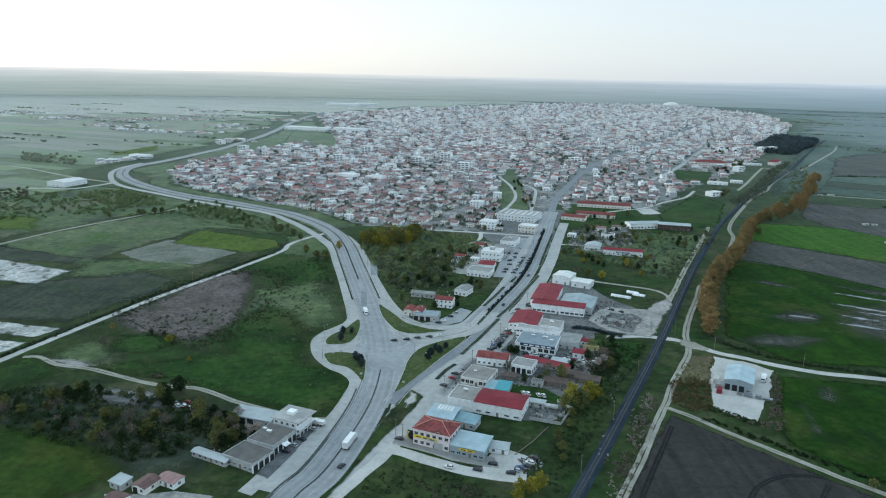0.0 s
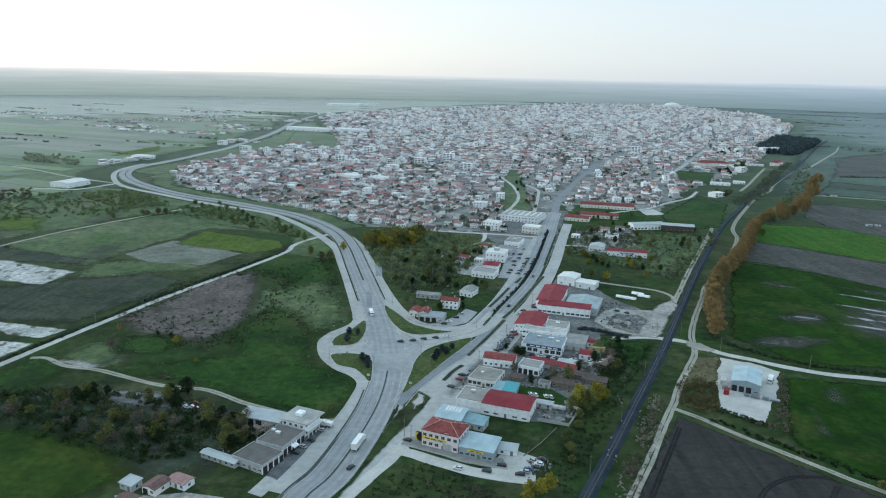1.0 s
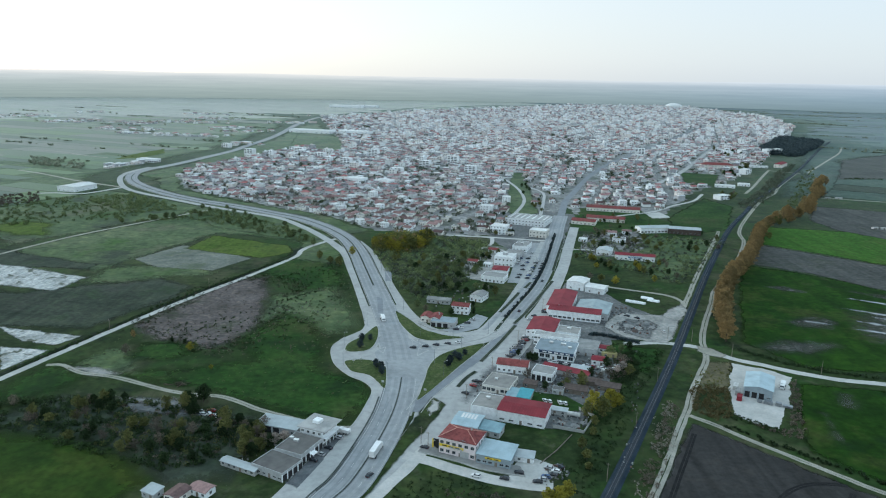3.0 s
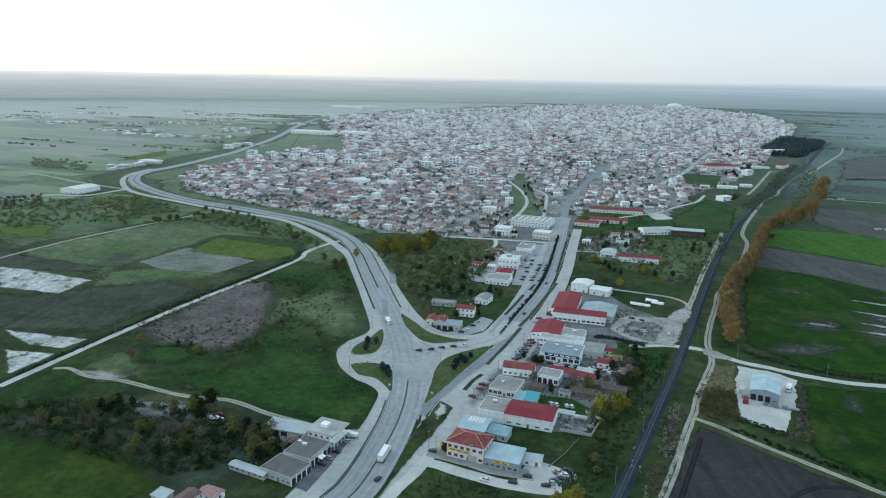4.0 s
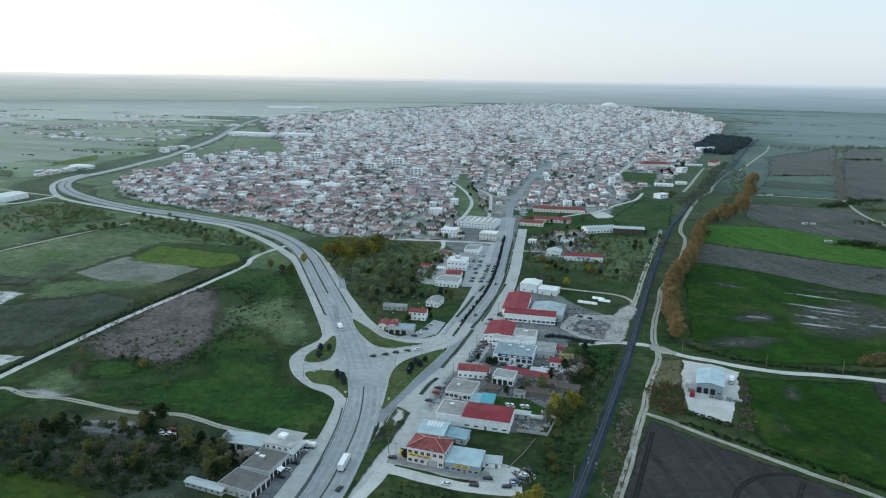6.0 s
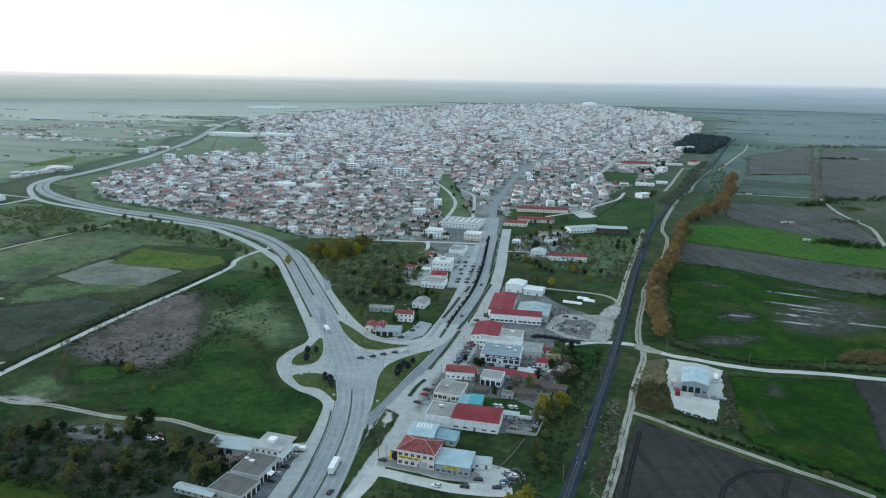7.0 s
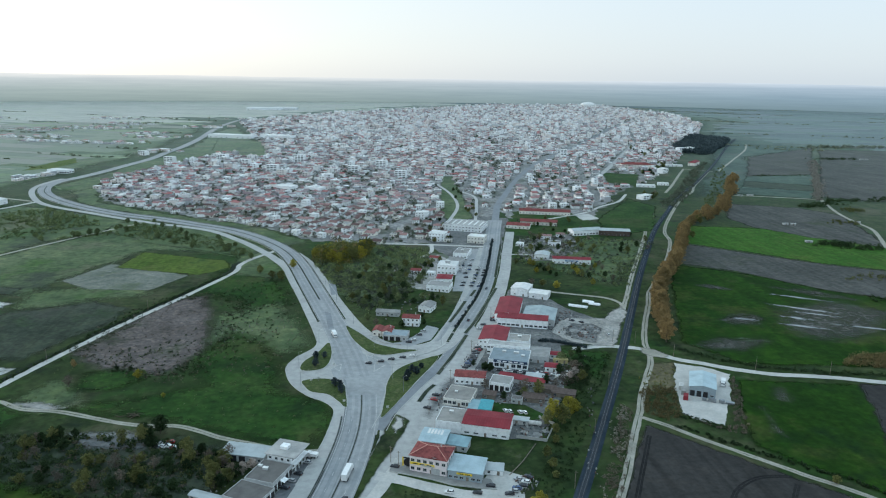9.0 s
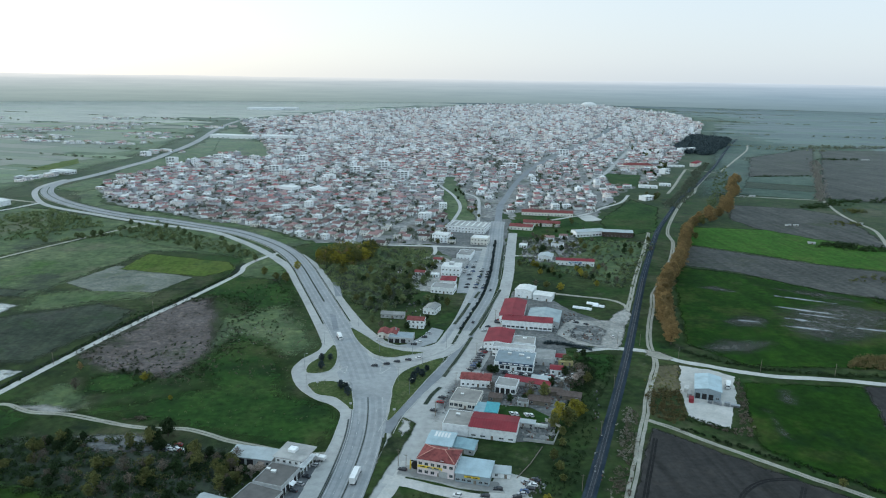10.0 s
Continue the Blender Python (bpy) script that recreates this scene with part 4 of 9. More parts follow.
def island(name, pts, label):
    """A grassed traffic island with a raised stone kerb."""
    sheet(name, pts, 0.36, M["kerb"], label, "traffic island", 0.0, rounded=True, step=1.5)
    c = np.mean(np.array(pts), axis=0)
    inner = []
    for x, y in pts:
        d = math.hypot(x - c[0], y - c[1])
        inner.append((c[0] + (x - c[0]) * (1 - 0.45 / d), c[1] + (y - c[1]) * (1 - 0.45 / d)))
    sheet("verge_grass", inner, 0.40, M["lawn"], "short grass inside the kerb", "grass", 0.0, rounded=True, step=1.5)


island("traffic_island", [(-68.5, 397.1), (-67.8, 409.3), (-60.2, 422.6), (-53.8, 439.9), (-50.9, 425.2), (-51.2, 408.3), (-55.0, 397.8), (-63.0, 394.7)], "kerbed grass traffic island with young pines")
island("traffic_island", [(-66.3, 380.6), (-61.2, 383.4), (-51.3, 383.1), (-42.2, 375.3), (-40.4, 367.4), (-39.5, 346), (-43.5, 352.2), (-49.9, 361.5), (-60.0, 366.3), (-64.1, 373.3)], "kerbed grass traffic island with two pines")
island("traffic_island", [(-17.8, 372.5), (-13.7, 387.8), (-5.7, 398.8), (8.0, 408.9), (16.5, 412.3), (11.3, 398.0), (1.3, 377.6), (-9.2, 356.1), (-21.3, 332.6), (-20.6, 342.7), (-18.7, 360.8)], "large triangular kerbed grass island")
island("traffic_island", [(-43.3, 470.9), (-38.8, 447.5), (-32.0, 429.4), (-25.8, 419.5), (-16.7, 415.6), (-6.2, 418.3), (4.5, 422.4), (-6.4, 424.8), (-15.6, 430.4), (-23.4, 437.4), (-32.1, 453.7), (-38.8, 465.1)], "long curved kerbed grass island")


def strip(name, pts, width, z, kerb, top, label, step=3.0):
    """A raised kerbed strip along a road, with earth or grass in it."""
    line = smooth_line(pts, step)
    h = width / 2
    g = Geo()
    sweep(g, line, [(-h, 0.0), (-h, z), (-h + 0.25, z), (-h + 0.25, z - 0.03)], 0)
    sweep(g, line, [(h - 0.25, z - 0.03), (h - 0.25, z), (h, z), (h, 0.0)], 0)
    sweep(g, line, [(-h + 0.25, z - 0.03), (0, z + 0.05), (h - 0.25, z - 0.03)], 1)
    for e in (0, -1):
        n = sides(line)[e]
        q = line[e]
        g.add([(q[0] + n[0] * o, q[1] + n[1] * o, zz) for o, zz in ((-h, 0), (h, 0), (h, z), (-h, z))], [(0, 1, 2, 3)], 0)
    return tagged(new(name, g.mesh(name, [kerb, top])), label, "median strip", kind="structure")


for pts in ([(79.9, 554.5), (64.9, 514.6), (50.7, 477.2), (38.8, 450.2)], [(39.3, 446.8), (25.6, 412.8), (13.1, 384.1)], [(9.7, 370.0), (4.6, 362.0), (-0.8, 349.3)],
            [(48.9, 520.8), (39.9, 496.1), (30.8, 473.4)], [(61.4, 549.8), (54.9, 533.4)], [(72.2, 604.5), (62.9, 570.3)], [(113.9, 710.9), (99.4, 648.7), (85.0, 586.5)]):
    strip("median_strip", pts, 2.8, 0.30, M["flat_grey"], M["dark_field"], "narrow kerbed strip of dark grass between the lanes")
strip("median_strip", AVENUE[0:8], 2.6, 0.36, M["kerb"], M["dark_field"], "kerbed median strip with a clipped hedge")
strip("median_strip", HIGHWAY[0:8], 0.9, 0.34, M["stain"], M["dark_field"], "narrow kerbed median of the highway")
strip("median_strip", HIGHWAY[12:27], 1.5, 0.34, M["stain"], M["dark_field"], "narrow kerbed median of the highway")
strip("median_strip", [(-22, 406), (-2.5, 411.5), (15.2, 422.0), (26.8, 438.4)], 1.2, 0.36, M["kerb"], M["concrete"], "thin paved divider of the link road")
sheet("road_shoulder", [(38, 458), (27, 428), (16, 404), (2, 376), (-11, 352), (-22, 330), (-23, 312), (-30, 288), (-40, 258), (-46, 240), (-40, 240), (-30, 260), (-18, 284), (-5, 310), (6, 338), (19, 372), (31, 404), (46, 442), (48, 468)],
      0.114, M["asphalt_pale"], "dusty pale shoulder between ramp and frontage road", "road", 0.5, step=2)
field("verge", [(-19, 322), (-14.4, 336.5), (-11.6, 335), (-7.7, 328), (-11.4, 315.4), (-17, 301.6), (-24.7, 284), (-31, 267), (-41, 240), (-46, 238), (-38, 262), (-30.5, 284), (-24, 307)],
      0.172, "ground", "dark grass verge beside the highway", "grass", soft=0.9, cell=0.8)
field("sandy_patch", [(-13.6, 333.5), (-10.2, 331.5), (-11.5, 323.0), (-15.2, 316.5), (-15.2, 322)], 0.180, "gravel", "pale sandy bare patch in the verge", "ground", soft=1.2, cell=0.6)
sheet("grass_plot", [(36, 334), (40, 346), (56, 342), (64, 330), (58, 322), (44, 326)], 0.076, M["ground"], "small grass plot behind the warehouse", "grass", 1.0)
sheet("paved_yard", [(-17, 289), (-11, 304), (-5, 322), (-3, 322), (10, 352), (24, 384), (40, 424), (58, 468), (76, 512), (84, 510), (68, 468), (50, 424), (36, 390), (22, 356), (9, 326), (-2, 304), (-9, 290)], 0.122, M["asphalt_pale"], "dusty pale forecourts along the frontage road", "yard", 0.8)
sheet("gravel_yard", [(163.3, 389), (176.2, 383), (188.0, 371.5), (180, 355), (171, 337), (160, 320), (152.9, 309.5), (144.2, 316.5), (137.3, 324), (146.1, 352.5)], 0.10, M["gravel"], "pale gravel yard round the silver barn", "yard", 1.6, step=1.5)
field("fallow_plot", [(145.3, 390.7), (162, 390), (146, 354.2), (128.5, 353.3)], 0.06, "tan", "tan-green fallow plot beside the gravel yard", "field", soft=3.5, cell=1.2)
for t_ in ([(121, 243), (123.6, 246.6), (128.7, 253.4), (137.0, 259.6), (145.4, 263.0), (153.6, 263.3), (160, 262)], [(79, 242), (89.0, 261.8), (98.3, 279.6), (110.6, 303.6)], [(150, 244), (152.2, 247.7), (159.1, 256.5)]):
    road("tramline", t_, 2.6, 0.062, M["tramline"], "tractor wheel marks in the ploughed soil", 0.1, category="track", ruts=True)
road("gravel_lane", [(-25, 279), (-15, 275.2), (0, 267.4), (12, 261.8), (24, 258.6), (37, 256.5)], 6.6, 0.125, M["gravel"], "pale gravel lane before the showrooms", 0.5, step=2.0, category="lane")
sheet("gravel_lot", [(19, 263), (23.7, 275), (32.7, 277.6), (40.8, 273), (41.5, 268.4), (36, 262), (37, 255.4), (26, 257)], 0.13, M["gravel"], "pale gravel car lot beside the showrooms", "yard", 0.8, step=2)
sheet("forecourt", [(-19.2, 282.8), (-17.0, 288), (-9, 291), (10, 276), (25, 272), (26.5, 264.4), (20, 265.6), (7, 269.6), (-1.2, 274.6)], 0.30, M["flat_grey"], "grey concrete forecourt slab round the showrooms", "yard", 0.2, step=2)
sheet("paved_yard", [(-70, 241), (-62, 262), (-54.5, 280), (-48, 305), (-53, 303), (-60.9, 288.6), (-66.3, 272.1), (-76, 244)], 0.118, M["asphalt_pale"], "dusty apron before the roadside workshops", "yard", 0.8)
field("forecourt", [(-56, 297), (-51.5, 296), (-53.5, 283), (-60, 266), (-66, 252), (-72, 256), (-68, 268), (-64, 280), (-60, 290)], 0.1225, "tarmac", "dark oil-stained tarmac before the workshop bays", "yard", soft=1.2, cell=0.7)
field("grass_plot", [(-52, 305), (-43, 305.5), (-42.5, 302), (-47, 297.5), (-51, 298.5)], 0.128, "lush", "small grass plot beside the columned building", "grass", soft=0.8, cell=0.6)
sheet("paved_yard", [(-4, 318), (12, 345), (28, 384), (45, 428), (68, 484), (90, 550), (112, 538), (124, 500), (140, 474), (128, 428), (98, 424), (92, 390), (78, 345), (55, 306), (40, 306), (36, 322), (2, 306)],
      0.07, M["yard"], "grey stained yards round the workshops", "yard", 1.2)
field("road_apron", [(151, 416), (158.5, 412), (163, 402), (159, 399), (153, 401), (149, 407)], 0.115, "track", "worn pale gravel where the tracks meet", "road", soft=1.4, cell=0.7)
field("gravel_yard", [(98.8, 448.6), (110, 470), (117.7, 477.4), (145.1, 473.2), (160, 492), (168, 500), (168, 486), (150, 455), (140, 432), (134, 419), (120, 424), (108, 430)], 0.118, "yard_pale", "dusty gravel yard beside the railway crossing", "yard", soft=1.6, cell=1.2)
field("earth_heap_plot", [(118.4, 464.0), (133.7, 462.9), (136.2, 452.0), (124, 428), (116.7, 430), (107.9, 443.9)], 0.13, "yard", "dark plot with rubble in the gravel yard", "yard", soft=2.0, cell=1.0)
field("grass_bank", [(96, 418), (112, 414), (128, 412), (120, 392), (108, 370), (98, 378)], 0.06, "lush", "rough grass bank beside the railway", "grass", soft=4)
sheet("car_park", [(42, 548), (58, 545), (72, 585), (85, 640), (88, 690), (72, 690), (60, 640), (50, 590)], 0.115, M["asphalt"], "grey car park beside the avenue", "yard", 0.6)
sheet("car_park", [(-14, 436), (0, 430), (14, 440), (22, 462), (14, 468), (6, 452), (-6, 438)], 0.16, M["asphalt"], "grey forecourt of the garage", "yard", 0.4)
sheet("paved_yard", [(-126, 240), (-118, 228), (-92, 226), (-84, 240), (-100, 243), (-112, 240)], 0.06, M["yard_pale"], "dusty concrete yard between the small sheds", "yard", 0.5)
sheet("town_ground", [(60, 640), (96, 640), (112, 700), (150, 850), (60, 880), (36, 735), (38, 700)], 0.045, M["yard"], "grey yards behind the avenue shops", "ground", 3)
sheet("town_ground", [(132, 755), (200, 735), (262, 745), (250, 830), (240, 890), (165, 895)], 0.045, M["lush"], "grassy grounds of the barracks", "ground", 5)
for q_, s_ in (([(186, 420), (214, 430), (240, 423), (221, 405), (194, 407)], 7), ([(229, 467), (251, 477), (269, 468), (256, 453), (235, 453)], 6), ([(272, 452), (290, 492), (345, 506), (380, 470), (340, 430), (290, 420), (272, 430)], 12),
               ([(255, 552), (266, 552), (278, 538), (262, 540)], 5), ([(320, 540), (350, 530), (372, 500), (340, 512)], 6)):
    field("muddy_hollow", q_, 0.072, "mud", "wet muddy hollow in the wheat", "mud", soft=s_, cell=1.6, full=0.62)
for (x0, y0), (x1, y1), w_ in (((306, 523), (345, 499), 1.4), ((285, 500), (330, 472), 1.7), ((282, 470), (301, 459), 2.0), ((272, 453), (300, 440), 2.0), ((243, 468), (259, 462), 2.6), ((300, 478), (330, 462), 1.3), ((310, 450), (350, 432), 1.5)):
    d_ = np.array((x1 - x0, y1 - y0)) / math.hypot(x1 - x0, y1 - y0)
    n_ = np.array((-d_[1], d_[0])) * w_
    field("puddle", [(x0, y0), tuple(np.array(((x0 + x1) / 2, (y0 + y1) / 2)) + n_), (x1, y1), tuple(np.array(((x0 + x1) / 2, (y0 + y1) / 2)) - n_)], 0.085, "wet", "long shallow puddle, sky reflection put into its pale colour", "water", soft=1.6, cell=0.8)
for q_ in ([(204, 356), (212, 350), (203, 332), (196, 336)], [(183, 330), (186, 328), (178, 296), (176, 298)]):
    field("bare_patch", q_, 0.062, "mud", "thin bare patch in the young wheat", "field", soft=3.5, cell=1.4, full=0.45)

for q_ in ([(36, 392), (52, 384), (74, 378), (78, 386), (56, 394), (42, 400)], [(98, 452), (108, 470), (100, 480), (92, 462)], [(4, 330), (14, 352), (24, 378), (20, 380), (8, 354), (0, 336)], [(42, 352), (58, 356), (70, 376), (62, 380), (48, 370)]):
    field("oil_stain", q_, 0.1275, "tarmac", "dark stains of oil and wheels on the yard", "stain", soft=3.5, cell=1.2, full=0.6)

# ---- railway ----
def railway():
    line = smooth_line(RAIL, 6)
    g = Geo()
    sweep(g, line, [(-3.2, -0.1), (-1.8, 0.62), (1.8, 0.62), (3.2, -0.1)])
    base = tagged(new("railway", g.mesh("railway", [M["ballast"]])), "single railway track on a dark ballast bed", "railway", kind="structure")
    for o in (-0.72, 0.72):
        g = Geo()
        sweep(g, line, [(o - 0.07, 0.62), (o - 0.05, 0.84), (o + 0.05, 0.84), (o + 0.07, 0.62)])
        part("rail", g, M["rail"], base, "worn steel rail")
    g = Geo()
    fine = smooth_line(RAIL[:8], 0.65)
    for q, s in zip(fine, sides(fine)):
        m = Matrix.Translation((q[0], q[1], 0.58)) @ Matrix.Rotation(math.atan2(s[1], s[0]), 4, "Z")
        g.box(-1.3, 1.3, -0.13, 0.13, 0, 0.12, 0, m)
    tagged(part("sleepers", g, M["sleeper"], base), kind="stuff")


railway()

# ---- buildings ----
def place(x, y, yaw, z=0.0):
    return pose(x, y, z, 0, 0, yaw)


def window(parent, x, y, z, w, h, turn, n=2, name="window", plain=False):
    """A framed window on a wall: the frame stands proud, the panes lie back in it."""
    m = Matrix.Translation((x, y, z)) @ Matrix.Rotation(radians(turn), 4, "Z")
    g = Geo()
    f = 0.07
    g.box(-w / 2, w / 2, -0.07, 0.02, 0, f, 0, m), g.box(-w / 2, w / 2, -0.07, 0.02, h - f, h, 0, m)
    for k in range(n + 1):
        c = -w / 2 + f / 2 + k * (w - f) / n
        g.box(c - f / 2, c + f / 2, -0.07, 0.02, f, h - f, 0, m)
    if plain:
        g = Geo()
        a, b = w / 2, w / 2 - f
        vs = [(x, y, z) for x0, y, z0, z1 in ((a, 0.02, 0, h), (a, -0.07, 0, h), (b, -0.07, f, h - f), (b, -0.03, f, h - f)) for x, z in ((-x0, z0), (x0, z0), (x0, z1), (-x0, z1))]
        g.add([tuple(m @ Vector(v)) for v in vs], [(4 * r + k, 4 * r + (k + 1) % 4, 4 * r + 4 + (k + 1) % 4, 4 * r + 4 + k) for r in range(3) for k in range(4)] + [(12, 13, 14, 15)])
        g.m[-1] = 1
        return part(name, g, [M["frame"], M["glass"]], parent)
    ob = part(name, g, M["frame"], parent)
    g = Geo()
    g.box(-w / 2 + f, w / 2 - f, -0.03, 0.015, f, h - f, 0, m)
    part("pane", g, M["glass"], ob)
    return ob


def roof_geo(kind, w, d, h, rise, over=0.4, thick=0.18):
    """A roof over a plan w by d with its eaves at h."""
    g = Geo()
    a, b = w / 2 + over, d / 2 + over
    if kind == "gable_x":      # ridge along x
        for z0 in (0,):
            vs = [(-a, -b, h), (a, -b, h), (a, 0, h + rise), (-a, 0, h + rise), (-a, b, h), (a, b, h)]
            lo = [(x, y, z - thick) for x, y, z in vs]
            g.add(vs + lo, [(0, 1, 2, 3), (3, 2, 5, 4), (7, 6, 9, 8), (8, 9, 10, 11), (0, 6, 7, 1), (4, 5, 11, 10), (1, 7, 8, 2), (2, 8, 11, 5), (3, 9, 6, 0), (4, 10, 9, 3)])
    elif kind == "gable_y":
        vs = [(-a, -b, h), (-a, b, h), (0, b, h + rise), (0, -b, h + rise), (a, -b, h), (a, b, h)]
        lo = [(x, y, z - thick) for x, y, z in vs]
        g.add(vs + lo, [(3, 2, 1, 0), (4, 5, 2, 3), (6, 7, 8, 9), (9, 8, 11, 10), (1, 7, 6, 0), (10, 11, 5, 4), (2, 8, 7, 1), (5, 11, 8, 2), (0, 6, 9, 3), (3, 9, 10, 4)])
    elif kind == "hip":
        r = max(0.3, abs(a - b))
        rx, ry = (r, 0.0) if a > b else (0.0, r)
        vs = [(-a, -b, h), (a, -b, h), (a, b, h), (-a, b, h), (-rx, -ry, h + rise), (rx, ry, h + rise)]
        vs += [(x, y, h - thick) for x, y, z in vs[:4]]
        if a > b:
            top = [(0, 1, 5, 4), (1, 2, 5), (2, 3, 4, 5), (3, 0, 4)]
        else:
            top = [(0, 1, 4), (1, 2, 5, 4), (2, 3, 5), (3, 0, 4, 5)]
        g.add(vs, top + [(6, 7, 1, 0), (7, 8, 2, 1), (8, 9, 3, 2), (9, 6, 0, 3), (9, 8, 7, 6)])
    elif kind == "shed":
        vs = [(-a, -b, h), (a, -b, h), (a, b, h + rise), (-a, b, h + rise)]
        lo = [(x, y, z - thick) for x, y, z in vs]
        g.add(vs + lo, [(0, 1, 2, 3), (7, 6, 5, 4), (4, 5, 1, 0), (5, 6, 2, 1), (6, 7, 3, 2), (7, 4, 0, 3)])
    return g


def wall_geo(kind, w, d, h, rise):
    """The walls under a roof: a box, with gables or a slant where the roof asks for them, and a parapet under a flat roof."""
    g = Geo()
    a, b = w / 2, d / 2
    base = [(-a, -b, -0.2), (a, -b, -0.2), (a, b, -0.2), (-a, b, -0.2)]
    if kind == "flat":
        t, p = 0.2, h + 0.28
        o = [(-a, -b, p), (a, -b, p), (a, b, p), (-a, b, p)]
        i = [(-a + t, -b + t, p), (a - t, -b + t, p), (a - t, b - t, p), (-a + t, b - t, p)]
        j = [(x, y, h - 0.05) for x, y, z in i]
        f = [(k, (k + 1) % 4, 4 + (k + 1) % 4, 4 + k) for k in range(4)] + [(4 + k, 4 + (k + 1) % 4, 8 + (k + 1) % 4, 8 + k) for k in range(4)]
        f += [(8 + k, 8 + (k + 1) % 4, 12 + (k + 1) % 4, 12 + k) for k in range(4)]
        g.add(base + o + i + j, f)
        return g
    e = h - 0.1
    top = [(-a, -b, e), (a, -b, e), (a, b, e), (-a, b, e)]
    f = [(0, 1, 5, 4), (1, 2, 6, 5), (2, 3, 7, 6), (3, 0, 4, 7)]
    if kind == "gable_x":
        top += [(-a, 0, e + rise), (a, 0, e + rise)]
        f += [(5, 6, 9), (7, 4, 8)]
    elif kind == "gable_y":
        top += [(0, -b, e + rise), (0, b, e + rise)]
        f += [(4, 5, 8), (6, 7, 9)]
    elif kind == "shed":
        top[2], top[3] = (a, b, e + rise), (-a, b, e + rise)
    g.add(base + top, f)
    return g


def building(name, label, x, y, yaw, w, d, h, roof="flat", wall="white", cover="flat_grey", rise=2.0, storeys=1, front=4, flank=2, win=(1.3, 1.2), door=(1.2, 2.1), over=0.4,
             gates=0, gate_mat="dark", category="building", chimney=False, ribs=0, group="", plain=False):
    ob = empty(name, place(x, y, yaw), label, category, group)
    part("wall", wall_geo(roof, w, d, h, rise), M[wall], ob)
    if roof == "flat":
        g = Geo()
        g.box(-w / 2 + 0.19, w / 2 - 0.19, -d / 2 + 0.19, d / 2 - 0.19, h - 0.3, h, 0)
        part("roof", g, M[cover], ob)
    else:
        r = part("roof", roof_geo(roof, w, d, h, rise, over), M[cover], ob)
        if ribs:
            for k in range(ribs):
                c = -w / 2 + (k + 0.5) * w / ribs
                g = Geo()
                if roof == "gable_x":
                    for sgn in (-1, 1):
                        b = d / 2 + over
                        g.add([(c - 0.06, sgn * b, h + 0.003), (c + 0.06, sgn * b, h + 0.003), (c + 0.06, 0, h + rise + 0.003), (c - 0.06, 0, h + rise + 0.003), (c, sgn * b, h + 0.09), (c, 0, h + rise + 0.09)],
                              [(0, 4, 5, 3), (4, 1, 2, 5), (0, 1, 4)])
                else:
                    b, z1 = d / 2 + over, h + (rise if roof == "shed" else 0)
                    g.add([(c - 0.06, -b, h + 0.003), (c + 0.06, -b, h + 0.003), (c + 0.06, b, z1 + 0.003), (c - 0.06, b, z1 + 0.003), (c, -b, h + 0.09), (c, b, z1 + 0.09)], [(0, 4, 5, 3), (4, 1, 2, 5), (0, 1, 4)])
                part("seam", g, M[cover], r)
    sh = h / storeys
    for s in range(storeys):
        z = s * sh + min(1.0, sh * 0.32)
        wh = min(win[1], sh * 0.55)
        for k in range(front):
            c = -w / 2 + (k + 0.5) * w / front
            # a solid dark panel carries the shade of each open gateway
            if s == 0 and gates and k < gates:
                gw = min(w / front * 0.72, 4.2)
                g = Geo()
                g.box(c - gw / 2, c + gw / 2, -d / 2 - 0.05, -d / 2 + 0.1, 0, min(3.4, sh * 0.78))
                part("gate", g, M[gate_mat], ob, "wide workshop gateway, its inner shade painted dark")
                continue
            if s == 0 and k == front // 2 and door and not gates:
                g = Geo()
                g.box(c - door[0] / 2, c + door[0] / 2, -d / 2 - 0.05, -d / 2 + 0.1, 0, door[1])
                part("door", g, M["wood"], ob)
                continue
            window(ob, c, -d / 2, z, min(win[0], w / front * 0.8), wh, 0, plain=plain)
        for k in range(flank):
            c = -d / 2 + (k + 0.5) * d / flank
            window(ob, w / 2, c, z, min(win[0], d / flank * 0.8), wh, 90, plain=plain)
            window(ob, -w / 2, c, z, min(win[0], d / flank * 0.8), wh, -90, plain=plain)
    if chimney:
        g = Geo()
        g.box(w * 0.2, w * 0.2 + 0.6, d * 0.1, d * 0.1 + 0.6, h, h + rise + 0.7)
        g.box(w * 0.2 - 0.08, w * 0.2 + 0.68, d * 0.1 - 0.08, d * 0.1 + 0.68, h + rise + 0.7, h + rise + 0.85)
        part("chimney", g, M["grey_wall"], ob)
    return ob


# the roadside premises west of the highway
building("workshop_shed", "long low shed with pale grey sheet roof", -84.3, 300.4, -17, 21, 9, 3.6, "shed", "grey_wall", "sheet_grey", 0.5, 1, 5, 1, gates=3, ribs=14)
building("office_building", "two-storey white building with flat roof and columns", -65.6, 294.6, -23, 12, 12.2, 6.6, "flat", "white", "flat_pale", storeys=2, front=4, flank=4)
building("workshop", "grey flat-roofed workshop with pale parapet beside the highway", -71.5, 279.7, -24, 14, 16, 4.6, "flat", "grey_wall", "flat_dark", storeys=1, front=3, flank=5, gates=0)
building("workshop", "dark weathered flat-roofed workshop with open gates", -77.8, 265.9, -28, 16.7, 13, 3.8, "flat", "grey_wall", "flat_dark", storeys=1, front=6, flank=4, win=(1.6, 0.8))
building("shed", "long low pale ruined shed", -93.3, 266, -26, 18.5, 4, 2.4, "gable_x", "concrete", "sheet_grey", 0.6, 1, 6, 1)
